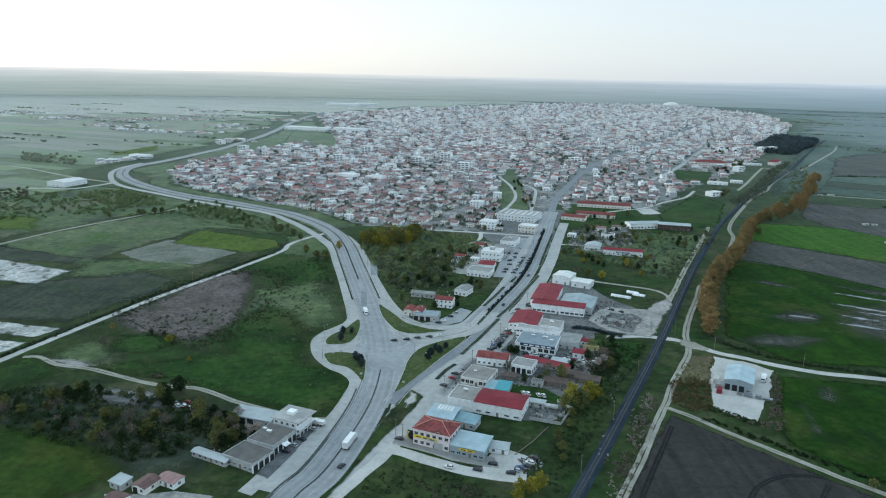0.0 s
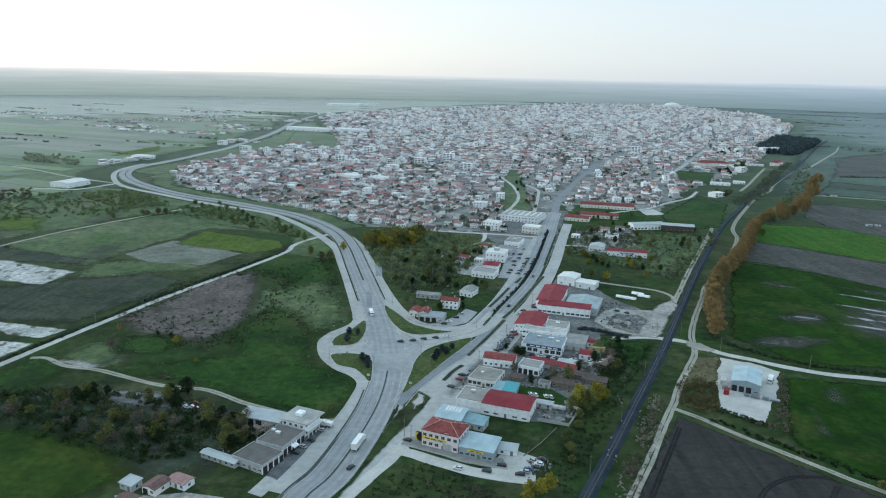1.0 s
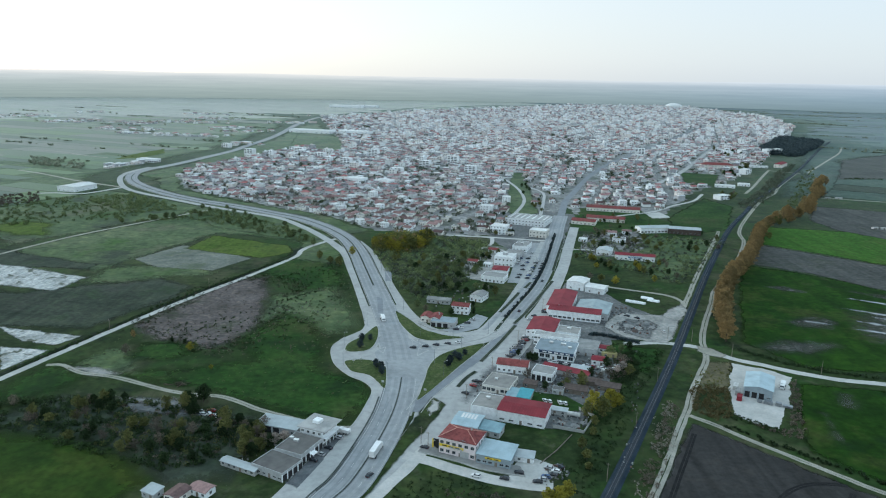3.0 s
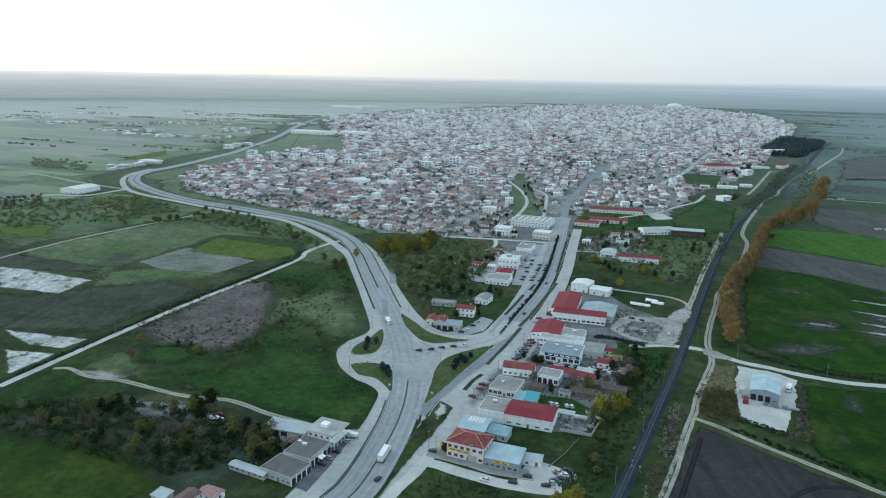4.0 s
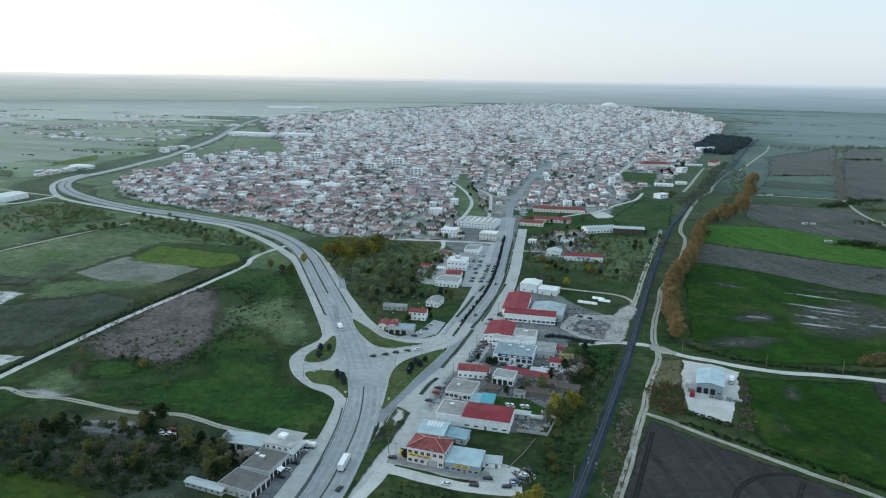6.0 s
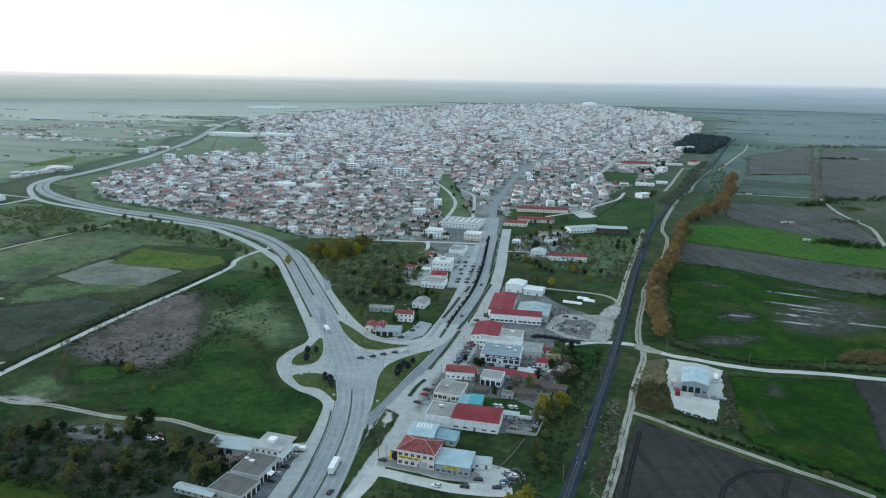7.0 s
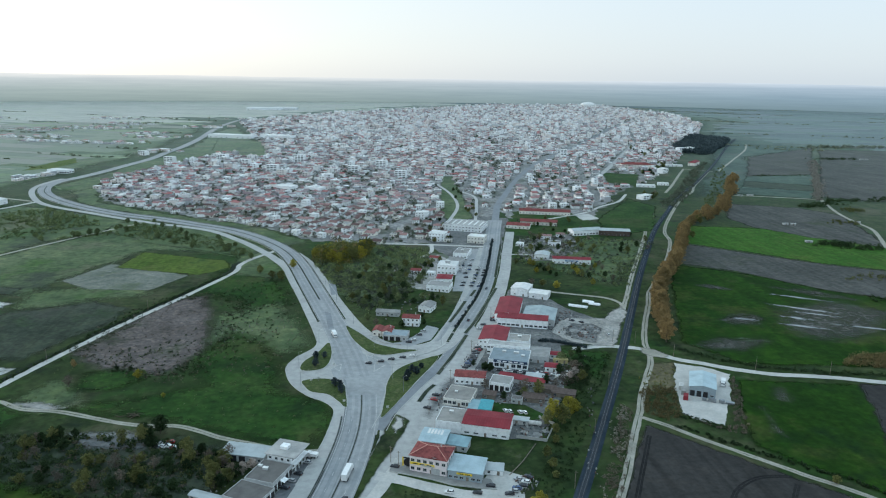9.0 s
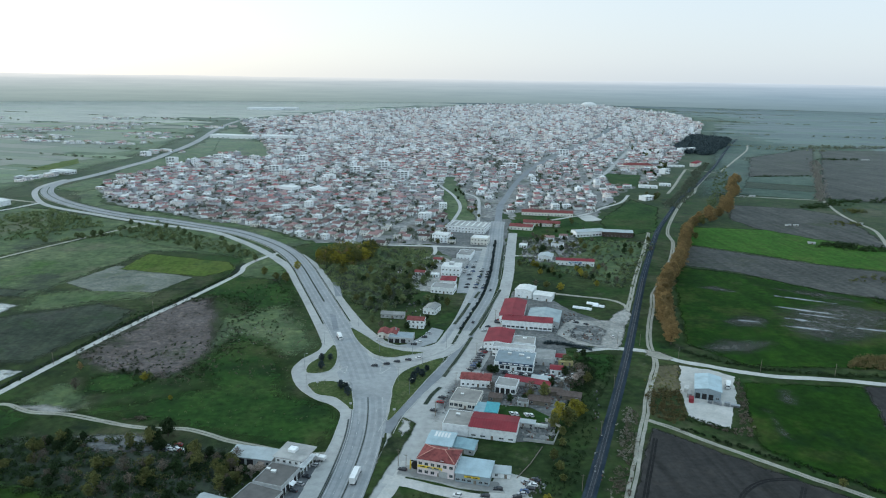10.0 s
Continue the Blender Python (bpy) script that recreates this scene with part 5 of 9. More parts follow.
building("shed", "small shed with pale grey sheet roof", -121.8, 245.5, -25, 6.4, 5.2, 3, "shed", "grey_wall", "sheet_grey", 0.5, 1, 2, 1)
building("shed", "small shed with dull red roof and open front", -111.5, 244.5, -23, 6.5, 8, 3, "gable_y", "cream", "tile", 0.9, 1, 2, 1, gates=1)
building("shed", "pale shed with dull red roof", -103.2, 247.9, -24, 8.5, 5.6, 2.8, "gable_x", "white", "tile", 0.8, 1, 3, 1)
building("shed", "small shed with dull red roof", -117.9, 234, -20, 7, 6, 3, "gable_x", "white", "tile", 0.8, 1, 2, 1)

# the workshops east of the avenue
building("showroom", "two-storey pink building with hipped terracotta roof and yellow sign", 0.3, 284.5, -23, 17.2, 12.4, 8.0, "hip", "pink", "tile_red", 2.6, 2, 6, 4, win=(1.7, 1.5), chimney=True)
building("showroom", "pale blue-grey showroom with light blue sheet roof", 15.4, 277.5, -20, 15.1, 12.5, 4.7, "shed", "blue_wall", "sheet_blue", 0.7, 1, 6, 3, gates=0, ribs=12, win=(1.7, 1.1))
building("shed", "low lean-to with grey sheet roof", 27.5, 277.9, -14, 8.3, 5.5, 2.6, "shed", "white", "sheet_grey", 0.5, 1, 2, 1)
building("warehouse", "shed with light blue sheet roof and white rooflights", 3.4, 305.0, -19, 12.5, 13, 4.4, "gable_x", "grey_wall", "sheet_blue", 0.8, 1, 4, 3, ribs=10)
building("shed", "low shed with teal-grey sheet roof", 14.2, 300.5, -24, 10.5, 7.5, 3.2, "shed", "grey_wall", "sheet_teal", 1.0, 1, 3, 1, ribs=7)
building("warehouse", "long warehouse with dark red sheet roof and pale walls", 31.4, 316.4, -19.5, 23.2, 15.8, 6.0, "gable_x", "white", "red_sheet", 0.9, 1, 5, 2, win=(2.4, 0.8), ribs=18)
building("warehouse", "flat-roofed grey extension of the red warehouse", 14.0, 322.5, -19.5, 13.4, 15.7, 5.6, "flat", "white", "flat_tan", storeys=1, front=0, flank=2)
building("workshop", "flat-roofed grey workshop with shopfronts", 22.1, 350.7, -22, 15, 17, 3.8, "flat", "cream", "flat_tan", storeys=1, front=6, flank=4, win=(2, 1.8))
building("shed", "open shed with cyan sheet roof", 34.0, 337.0, -18, 6.4, 10.5, 3.2, "shed", "grey_wall", "sheet_cyan", 0.4, 1, 2, 1)
building("shed", "low grey lean-to beside the cyan roof", 28.0, 338.5, -18, 5.5, 10, 2.9, "shed", "grey_wall", "sheet_teal", 0.4, 1, 2, 1)
building("house", "white house with low terracotta roof", 31.1, 373.5, -14, 17.5, 9.5, 4.8, "gable_x", "white", "tile_red", 1.6, 1, 6, 2, category="house", chimney=True)
building("workshop", "white flat-roofed workshop with dark shopfront", 47.4, 363.9, -23, 12, 11, 4.9, "flat", "white", "flat_grey", storeys=1, front=4, flank=3, win=(2.2, 2.2), gates=3)
building("showroom", "blue and white car showroom with bluish flat roof", 59.6, 399.0, -19, 24, 20, 5.0, "flat", "white", "flat_blue", storeys=1, front=7, flank=3, win=(2.6, 2.2))
building("workshop", "white workshop with red sheet gable roof", 56.1, 433.3, -18, 17.4, 26, 6.4, "gable_y", "white", "red_sheet", 1.4, 2, 6, 5, ribs=0, win=(1.1, 1.0))
building("workshop", "white flat-roofed annex of the workshop", 71.6, 427.0, -19, 14, 13, 5.2, "flat", "white", "flat_tan", storeys=1, front=0, flank=3)
building("workshop", "long white two-storey block with ribbon windows before the red roof", 61.6, 413.2, -18.5, 27, 7.6, 6.6, "flat", "white", "flat_pale", storeys=2, front=11, flank=2, win=(1.9, 1.1))
building("warehouse", "large workshop hall with grey sheet gable roof", 97.6, 476.0, -20, 23, 27, 4.8, "gable_y", "grey_wall", "sheet_slate", 1.8, 1, 4, 4, gates=2)
building("warehouse", "long white workshop front with dark red sheet roof", 82.0, 463.5, -17, 35.5, 9, 6.4, "shed", "white", "red_sheet", 0.9, 1, 11, 2, win=(2.5, 1.3), ribs=24)
building("warehouse", "white workshop wing with dark red sheet roof", 77.5, 490.0, -17, 17, 40, 6.2, "gable_y", "white", "red_sheet", 1.6, 1, 4, 6)
building("workshop", "white gabled hall beside the avenue", 98.0, 538.5, -28, 14, 16, 6.4, "gable_y", "white", "flat_white", 1.0, 1, 2, 1)
building("workshop", "lower white gabled annex of the hall", 110.5, 528.0, -28, 15, 12, 4.6, "gable_x", "white", "flat_white", 0.8, 1, 2, 1)
building("container", "yellow and grey site container", 90.9, 395.6, -8, 9.1, 2.6, 2.6, "flat", "mustard", "mustard", storeys=1, front=2, flank=0, category="container")
building("shed", "small white shed with red roof", 82.3, 385.5, -18, 7.5, 7, 3.4, "gable_x", "white", "red_sheet", 1.0, 1, 2, 1)
building("shed", "long low shed with dull red sheet roof", 60.5, 369.5, -28, 27, 5.5, 3.0, "shed", "grey_wall", "red_sheet", 0.5, 1, 5, 1)
building("shed", "low timber shed with rusty roof", 62.0, 346.0, -20, 12, 6, 2.8, "shed", "wood", "rust", 0.5, 1, 3, 1)
building("shed", "low timber shed with rusty roof", 72.0, 357.0, -20, 11, 6, 2.8, "gable_x", "wood", "rust", 0.7, 1, 3, 1)
building("shed", "open timber shelter with a dark rusty roof", 80.0, 350.5, -22, 13, 6, 2.7, "shed", "wood", "rust", 0.4, 1, 3, 0)
building("shed", "small grey shed with weathered slab roof", 52.5, 345.0, -20, 6, 5, 2.6, "flat", "grey_wall", "flat_dark", storeys=1, front=2, flank=0)
building("shed", "narrow lean-to with dark sheet roof beside the workshop", 38.5, 352.0, -22, 7, 5, 2.7, "shed", "wood", "rust", 0.4, 1, 2, 0)
building("shed", "small shed with dull red roof beside the grey workshop", 90.0, 404.5, -19, 6.5, 6, 3.0, "gable_x", "white", "red_sheet", 0.8, 1, 2, 0)
building("shed", "low shed with grey sheet roof", 69.0, 371.0, -20, 11, 7, 3.0, "shed", "grey_wall", "sheet_grey", 0.5, 1, 3, 1)
building("workshop", "grey low workshop behind the showroom", 79.5, 404.0, -19, 13, 16, 4.4, "flat", "grey_wall", "flat_grey", storeys=1, front=3, flank=2)
building("shed", "long grey shed with curved roof in the yard", 47.5, 322.0, -19, 12, 4.0, 2.8, "gable_x", "concrete", "sheet_grey", 0.7, 1, 3, 1)
building("barn", "silver metal barn with pale blue gable roof on a gravel yard", 161.7, 352.0, -26, 13.8, 21.4, 5.8, "gable_y", "blue_wall", "sheet_blue", 1.4, 1, 4, 2, gates=3, over=0.5, win=(1.8, 1.0))

# west of the avenue
building("garage", "grey flat-roofed garage with open bays", -8.8, 446.1, -12, 16.5, 11, 3.6, "flat", "grey_wall", "flat_blue", storeys=1, front=4, flank=3, gates=3)
building("house", "cream house with a red tile gable beside its twin", -20.6, 454.6, -14, 6.2, 9.5, 3.8, "gable_y", "cream", "tile_red", 1.3, 1, 2, 2, category="house")
building("house", "cream house with a red tile gable behind the garage", -14.0, 453.0, -14, 6.2, 10.5, 3.8, "gable_y", "cream", "tile_red", 1.3, 1, 2, 2, category="house", chimney=True)
building("house", "white two-storey house with red tile roof", 3.2, 471.9, -14, 12.2, 8.5, 6.0, "gable_x", "white", "tile_red", 1.5, 2, 4, 2, category="house", chimney=True)
building("shed", "long low grey house with weathered roof", -12.6, 493.1, -14, 17.2, 7, 3.2, "gable_x", "grey_wall", "flat_grey", 1.2, 1, 5, 1)
building("house", "grey-white house with weathered gable roof", 17.2, 502.4, -26, 9.5, 13.0, 4.4, "gable_y", "white", "flat_grey", 1.6, 1, 3, 3, category="house")
building("shop", "white shop with red roof beside the car lot", 38.8, 578, -14, 13, 14, 4.2, "hip", "white", "red_sheet", 1.6, 1, 4, 3)
building("shop", "white plastered three-storey shop building", 45, 606, -16, 17, 16, 8.4, "flat", "white", "flat_white", storeys=2, front=5, flank=4)
building("shop", "white building with grey flat roof", 32.1, 554.4, -20, 19, 15, 4.8, "flat", "white", "flat_grey", storeys=1, front=6, flank=4)
building("shop", "grey flat-roofed shop by the avenue", 55, 632, -20, 15, 18, 4.8, "flat", "grey_wall", "flat_grey", storeys=1, front=4, flank=4)
building("shop", "pale grey flat-roofed shop", 66, 664, -20, 14, 22, 5.2, "flat", "white", "flat_grey", storeys=1, front=4, flank=4)
building("school", "large white building with pale flat roofs", 87, 792, -22, 46, 36, 6.5, "flat", "white", "flat_pale", storeys=2, front=12, flank=8)
building("apartment_house", "white plastered three-storey apartment block", 49.4, 736, -22, 17, 15, 8.4, "flat", "white", "flat_white", storeys=3, front=5, flank=4)
building("apartment_house", "cream plastered two-storey apartment block", 90, 722, -22, 18, 15, 7.4, "flat", "cream", "flat_white", storeys=2, front=5, flank=4)
building("barracks", "long low building with dull red tile roof", 203.5, 876, -14, 66, 14, 4.5, "gable_x", "cream", "tile_red", 2.4, 1, 16, 2)
building("barracks", "low building with dull red roof", 150.9, 793, -20, 27, 14, 4.2, "gable_x", "cream", "tile_red", 2.2, 1, 6, 2)
building("barracks", "long low building with faded pink roof", 180, 812, -16, 44, 14, 4.2, "gable_x", "cream", "tile_red", 2.2, 1, 9, 2)
building("warehouse", "white western wing of a bent hall, pale sheet roof", 219.5, 755, 12, 36, 14, 6.0, "gable_x", "white", "sheet_grey", 1.6, 1, 9, 2, win=(2.4, 1.6))
building("warehouse", "eastern wing of a bent hall with brownish gates", 252, 750, -14, 34, 15, 6.0, "gable_x", "rust", "sheet_grey", 1.6, 1, 8, 2)
building("warehouse", "long low white building with red roof", 167.2, 631, -13, 35.8, 10, 5.0, "gable_x", "white", "red_sheet", 1.3, 1, 9, 2)
building("house", "white house with grey sheet roof", 144, 652, -24, 13, 15, 4.6, "gable_y", "white", "sheet_grey", 1.5, 1, 3, 3, category="house")
building("barn", "long white farm hall beside the bend", -524, 962, -18, 30, 40, 6.5, "gable_y", "white", "flat_white", 2.0, 1, 4, 4)

# ---- the town ----
GREENS = [[(-379.8, 1665.0), (-433.4, 2008.2), (-300.6, 1883.7), (-232.6, 1535.2), (-280.3, 1525.1)],
          [(260.4, 833.2), (359.1, 990.2), (373.9, 923.7), (309.3, 772.8), (241.1, 736.9)],
          [(417.6, 1278.9), (479.4, 1250.0), (422.0, 1106.8), (384.8, 1145.0)],
          [(69.2, 887.5), (105, 1229.5), (125, 1229), (116, 1034.6), (105, 851.2), (72.1, 830.3)],
          [(60, 640), (125, 640), (150, 850), (60, 850)], [(130, 750), (290, 700), (290, 840), (250, 910), (150, 900)],
          [(740, 1634), (775, 1760), (994, 2134), (1052, 1997), (966, 1846), (780, 1582)]]
sheet("town_ground", TOWN, 0.03, M["town_soil"], "grey-brown yards and lanes between the houses", "ground", 8)
for g_, l_ in zip(GREENS[:4], ("open green meadow at the town's edge", "green field between town and railway", "green sports ground", "narrow grass strip between two lanes")):
    field("town_meadow", g_, 0.06, "meadow_pale" if "meadow" in l_ or "strip" in l_ else "lush", l_, "grass", soft=3)
road("town_street", [(72, 830), (96, 930), (100, 1020), (92, 1110), (75, 1215)], 4.5, 0.11, M["concrete"], "pale lane beside the grass strip")
road("town_street", [(105, 830), (122, 930), (132, 1010), (118, 1060)], 4.2, 0.11, M["concrete"], "pale lane beside the grass strip")
road("town_street", [(-60, 735), (-20, 722), (40, 712), (96, 700)], 5.5, 0.11, M["gravel"], "pale lane along the town's edge")
road("town_street", [(440, 1040), (484, 1115), (545, 1225), (604, 1330)], 4.5, 0.11, M["track"], "pale street beside the railway")
road("town_street", [(604, 1330), (635, 1300), (645, 1288)], 5, 0.10, M["track"], "short pale lane across the railway land")

TOWN_ROAD = [(320.7, 1105.8), (368.9, 1186.4), (416.4, 1270.8), (484.2, 1406.0), (576.6, 1597.3), (725.2, 1900.2)]
road("town_street", TOWN_ROAD, 9, 0.115, M["asphalt_pale"], "grey town street past the sports ground")
road("town_street", [(200, 842), (258.3, 880.0), (294.1, 922.6), (336.0, 965.0), (370.1, 1025.8)], 4.5, 0.112, M["gravel"], "pale lane along the green field")
sheet("gravel_lot", [(240, 864), (262, 874), (266, 840), (241, 832)], 0.105, M["gravel"], "pale gravel lot at the town's edge", "yard", 1.5, step=2)
road("dirt_track", [(-878.5, 1455.3), (-787.9, 1413.5), (-718.0, 1362.6), (-658.7, 1332.1)], 5, 0.09, M["track"], "far pale farm track", 0.6, category="track")
sheet("crop_field", [(-640, 1310), (-637, 1402), (-622, 1515), (-590, 1430), (-598, 1340)], 0.05, M["bright"], "yellow-green crop field west of the bend", jitter=5)

AV_LINE, HW_LINE, RAIL_LINE = smooth_line(AVENUE, 8), smooth_line(HIGHWAY, 8), smooth_line(RAIL, 8)
STREETS = np.concatenate([smooth_line(q, 6) for q in ([(72, 830), (96, 930), (100, 1020), (92, 1110), (75, 1215)], [(105, 830), (122, 930), (132, 1010), (118, 1060)],
                                                    [(415, 985), (440, 1040), (484, 1115), (545, 1225), (604, 1330)], TOWN_ROAD)])


def lots():
    """House plots in rows along a warped net of streets."""
    rnd = random.Random(4)
    res = []
    ca, sa = math.cos(radians(-21)), math.sin(radians(-21))
    v, row = -200.0, 0
    while v < 4600:
        v += 14.5 if row % 2 else 20.5
        row += 1
        u, k = -1500.0, 0
        while u < 2300:
            u += 14.2 if k % 6 else 21
            k += 1
            uu, vv = u + rnd.uniform(-2.6, 2.6), v + rnd.uniform(-2.6, 2.6)
            x, y = 100 + uu * ca - vv * sa, 750 + uu * sa + vv * ca
            wx, wy = noise.noise(Vector((x / 420, y / 420, 3))), noise.noise(Vector((x / 420, y / 420, 8)))
            x, y = x + 60 * wx, y + 60 * wy
            if not inside(x, y, TOWN) or any(inside(x, y, q) for q in GREENS):
                continue
            if near_line(x, y, AV_LINE, 19 if y < 900 else 12) or near_line(x, y, HW_LINE, 32) or near_line(x, y, RAIL_LINE, 30) or near_line(x, y, STREETS, 9):
                continue
            yaw = -21 + 26 * (wx - wy) + rnd.choice((0, 0, 90)) + rnd.uniform(-7, 7)
            res.append((x, y, yaw, rnd.random(), rnd.random(), rnd.random()))
    return sorted(res, key=lambda q: q[1])


LOTS = lots()


def built(q):
    """Empty plots come in clumps: gardens, groves and yards among the houses."""
    bare = 0.20 + 0.55 * noise.noise(Vector((q[0] / 95, q[1] / 95, 5))) + (0.3 if q[0] < -260 and q[1] > 1900 else 0.0)
    return q[3] > max(0.06, min(0.8, bare))


BUILT = [q for q in LOTS if built(q)]
NEAR, FAR = BUILT[:190], BUILT[190:]
HOUSES = [
    building("town_house", "white town house with terracotta hip roof", 0, 0, 0, 9.6, 8.4, 3.0, "hip", "white", "tile", 1.9, 1, 3, 0, category="house", chimney=True, group="town houses", plain=True),
    building("town_house", "two-storey white house with terracotta hip roof", 0, 0, 0, 9.4, 8.6, 5.6, "hip", "white", "tile", 2.0, 2, 3, 1, category="house", chimney=True, group="town houses", plain=True),
    building("town_house", "cream town house with terracotta gable roof", 0, 0, 0, 10.5, 7.6, 2.9, "gable_x", "cream", "tile", 2.0, 1, 3, 0, category="house", group="town houses", plain=True),
    building("town_house", "white two-storey house with pale flat roof", 0, 0, 0, 9.5, 9, 5.8, "flat", "white", "flat_white", storeys=2, front=3, flank=1, category="house", group="town houses", plain=True),
    building("town_house", "grey-white house with weathered flat roof", 0, 0, 0, 8.5, 8, 3.1, "flat", "cream", "flat_grey", storeys=1, front=3, flank=0, category="house", group="town houses", plain=True),
    building("town_house", "white gabled house with red tile roof", 0, 0, 0, 7.6, 9.8, 3.6, "gable_y", "white", "tile", 2.0, 1, 3, 0, category="house", group="town houses", plain=True),
    building("town_house", "three-storey white block with flat roof", 0, 0, 0, 11, 10, 9, "flat", "white", "flat_white", storeys=3, front=3, flank=1, category="house", group="town houses", plain=True),
]
used = set()
for x, y, yaw, a, b, c in NEAR:
    k = 0 if b < 0.24 else 1 if b < 0.33 else 2 if b < 0.56 else 5 if b < 0.76 else 3 if b < 0.84 else 4 if b < 0.97 else 6
    grow = Matrix.Diagonal((0.72 + 0.45 * (c * 7 % 1), 0.78 + 0.34 * c, 0.85 + 0.2 * a, 1))
    if k in used:
        copy_thing(HOUSES[k], place(x, y, yaw) @ grow)
    else:
        used.add(k)
        HOUSES[k].matrix_basis = place(x, y, yaw)


def far_house(g, x, y, yaw, w, d, h, kind, rise):
    """A house of the far town: walls, roof and bands of windows."""
    m = place(x, y, yaw)
    a, b = w / 2, d / 2
    vs = [(-a, -b, -0.2), (a, -b, -0.2), (a, b, -0.2), (-a, b, -0.2), (-a, -b, h), (a, -b, h), (a, b, h), (-a, b, h)]
    g.add([tuple(m @ Vector(v)) for v in vs], [(0, 1, 5, 4), (1, 2, 6, 5), (2, 3, 7, 6), (3, 0, 4, 7)], 0)
    if kind == "flat":
        g.box(-a - 0.2, a + 0.2, -b - 0.2, b + 0.2, h, h + 0.35, 2, m)
        if rise > 1.9:
            g.box(-1.6, 1.6, 0.5, 3.5, h + 0.34, h + 2.6, 0, m)
    else:
        r = roof_geo(kind, w, d, h, rise, 0.4)
        g.add([tuple(m @ Vector(v)) for v in r.v], r.f, 1)
    if y > 2300:
        return
    if y < 3000:
        kind_ = int(abs(x * 7.3 + y * 3.1)) % 5
        if kind_ < 3:                     # a lower wing or shed behind or beside the house
            side_ = -1 if kind_ == 0 else 1
            c0, c1 = side_ * (a + 0.1), side_ * (a + 2.6 + kind_)
            g.box(min(c0, c1), max(c0, c1), -b * 0.9, b * (0.2 + 0.3 * kind_), -0.2, 2.5, 0, m)
            g.box(min(c0, c1) - 0.15, max(c0, c1) + 0.15, -b * 0.9 - 0.2, b * (0.2 + 0.3 * kind_) + 0.2, 2.5, 2.75, 1 + kind_ % 2, m)
        if kind_ > 1:                     # the pale wall of the plot
            g.box(-a - 1.5, a + 1.5, -b - 3.4, -b - 3.2, -0.2, 1.5, 0, m)
            g.box(a + 1.3, a + 1.5, -b - 3.2, b + 2.0, -0.2, 1.4, 0, m)
    n = max(1, int(h / 3.1))
    for s in range(n):
        z = s * h / n + 0.9
        for k in range(max(1, int(w / 4.5))):
            c = -a + (k + 0.5) * w / max(1, int(w / 4.5))
            g.add([tuple(m @ Vector(v)) for v in ((c - 0.9, -b - 0.06, z), (c + 0.9, -b - 0.06, z), (c + 0.9, -b - 0.06, z + 1.4), (c - 0.9, -b - 0.06, z + 1.4), (c - 0.9, -b, z), (c + 0.9, -b, z), (c + 0.9, -b, z + 1.4), (c - 0.9, -b, z + 1.4))],
                  [(0, 1, 2, 3), (0, 4, 5, 1), (1, 5, 6, 2), (2, 6, 7, 3), (3, 7, 4, 0)], 3)


g = Geo()
for x, y, yaw, a, b, c in FAR:
    core = min(1.0, max(0.0, (y - 1050) / 1100))
    if b < 0.24 + 0.24 * core:
        n = 1 + int(c * c * (2.0 + 1.6 * core) + 0.1 * core)
        far_house(g, x, y, yaw, 7.5 + 6 * a * a + 2.5 * core, 7 + 4 * c + core, 3.1 * n + 0.5, "flat", 2.2 * c + 0.6)
    else:
        far_house(g, x, y, yaw, 7 + 6.5 * (a * 7 % 1) ** 2, 6 + 3.4 * c, (2.7 if b < 0.75 else 3.3) if c < 0.66 - 0.2 * core else 5.6, ("hip", "gable_x", "gable_y", "gable_x")[int(a * 97) % 4], 1.3 + 0.9 * (b * 9 % 1))
rnd = random.Random(9)
HAMLETS = ((-1256, 2260, 60), (-1236, 2355, 30), (-1410, 2800, 60), (-1006, 2029, 40), (-900, 2006, 45), (-860, 1880, 35), (-980, 2246, 40), (-900, 2344, 60), (-824, 2333, 60), (-845, 2540, 60), (-665, 2137, 45), (-600, 2000, 45),
           (-737, 1846, 25), (-656, 1842, 35), (-944, 2847, 80), (-1040, 2286, 50), (-1500, 2500, 90), (-1700, 2300, 90), (-560, 2420, 70), (-2000, 2600, 110), (-480, 1640, 25), (-430, 2850, 90))
for cx, cy, r in HAMLETS:
    for j in range(7 + r // 8):
        x, y = cx + rnd.gauss(0, r * 0.8), cy + rnd.gauss(0, r * 0.4)
        far_house(g, x, y, -20 + rnd.gauss(0, 18), rnd.uniform(8, 24), rnd.uniform(7, 12), rnd.choice((3.2, 3.8, 5.8)), rnd.choice(("flat", "flat", "hip", "gable_x")), 1.3)
for k in range(16):
    x, y = -598 + 34 * k / 15 + rnd.gauss(0, 7), 1200 + 65 * k / 15 + rnd.gauss(0, 6)
    far_house(g, x, y, 62 + rnd.gauss(0, 12), rnd.uniform(7, 15), rnd.uniform(6, 9), rnd.choice((3.0, 3.6, 5.4)), "flat", 0.5)
tagged(new("town_houses", g.mesh("town_houses", [M["far_walls"], M["far_tiles"], M["far_slabs"], M["far_windows"]])),
       "dense town of white houses with red and grey roofs", "houses", kind="stuff")


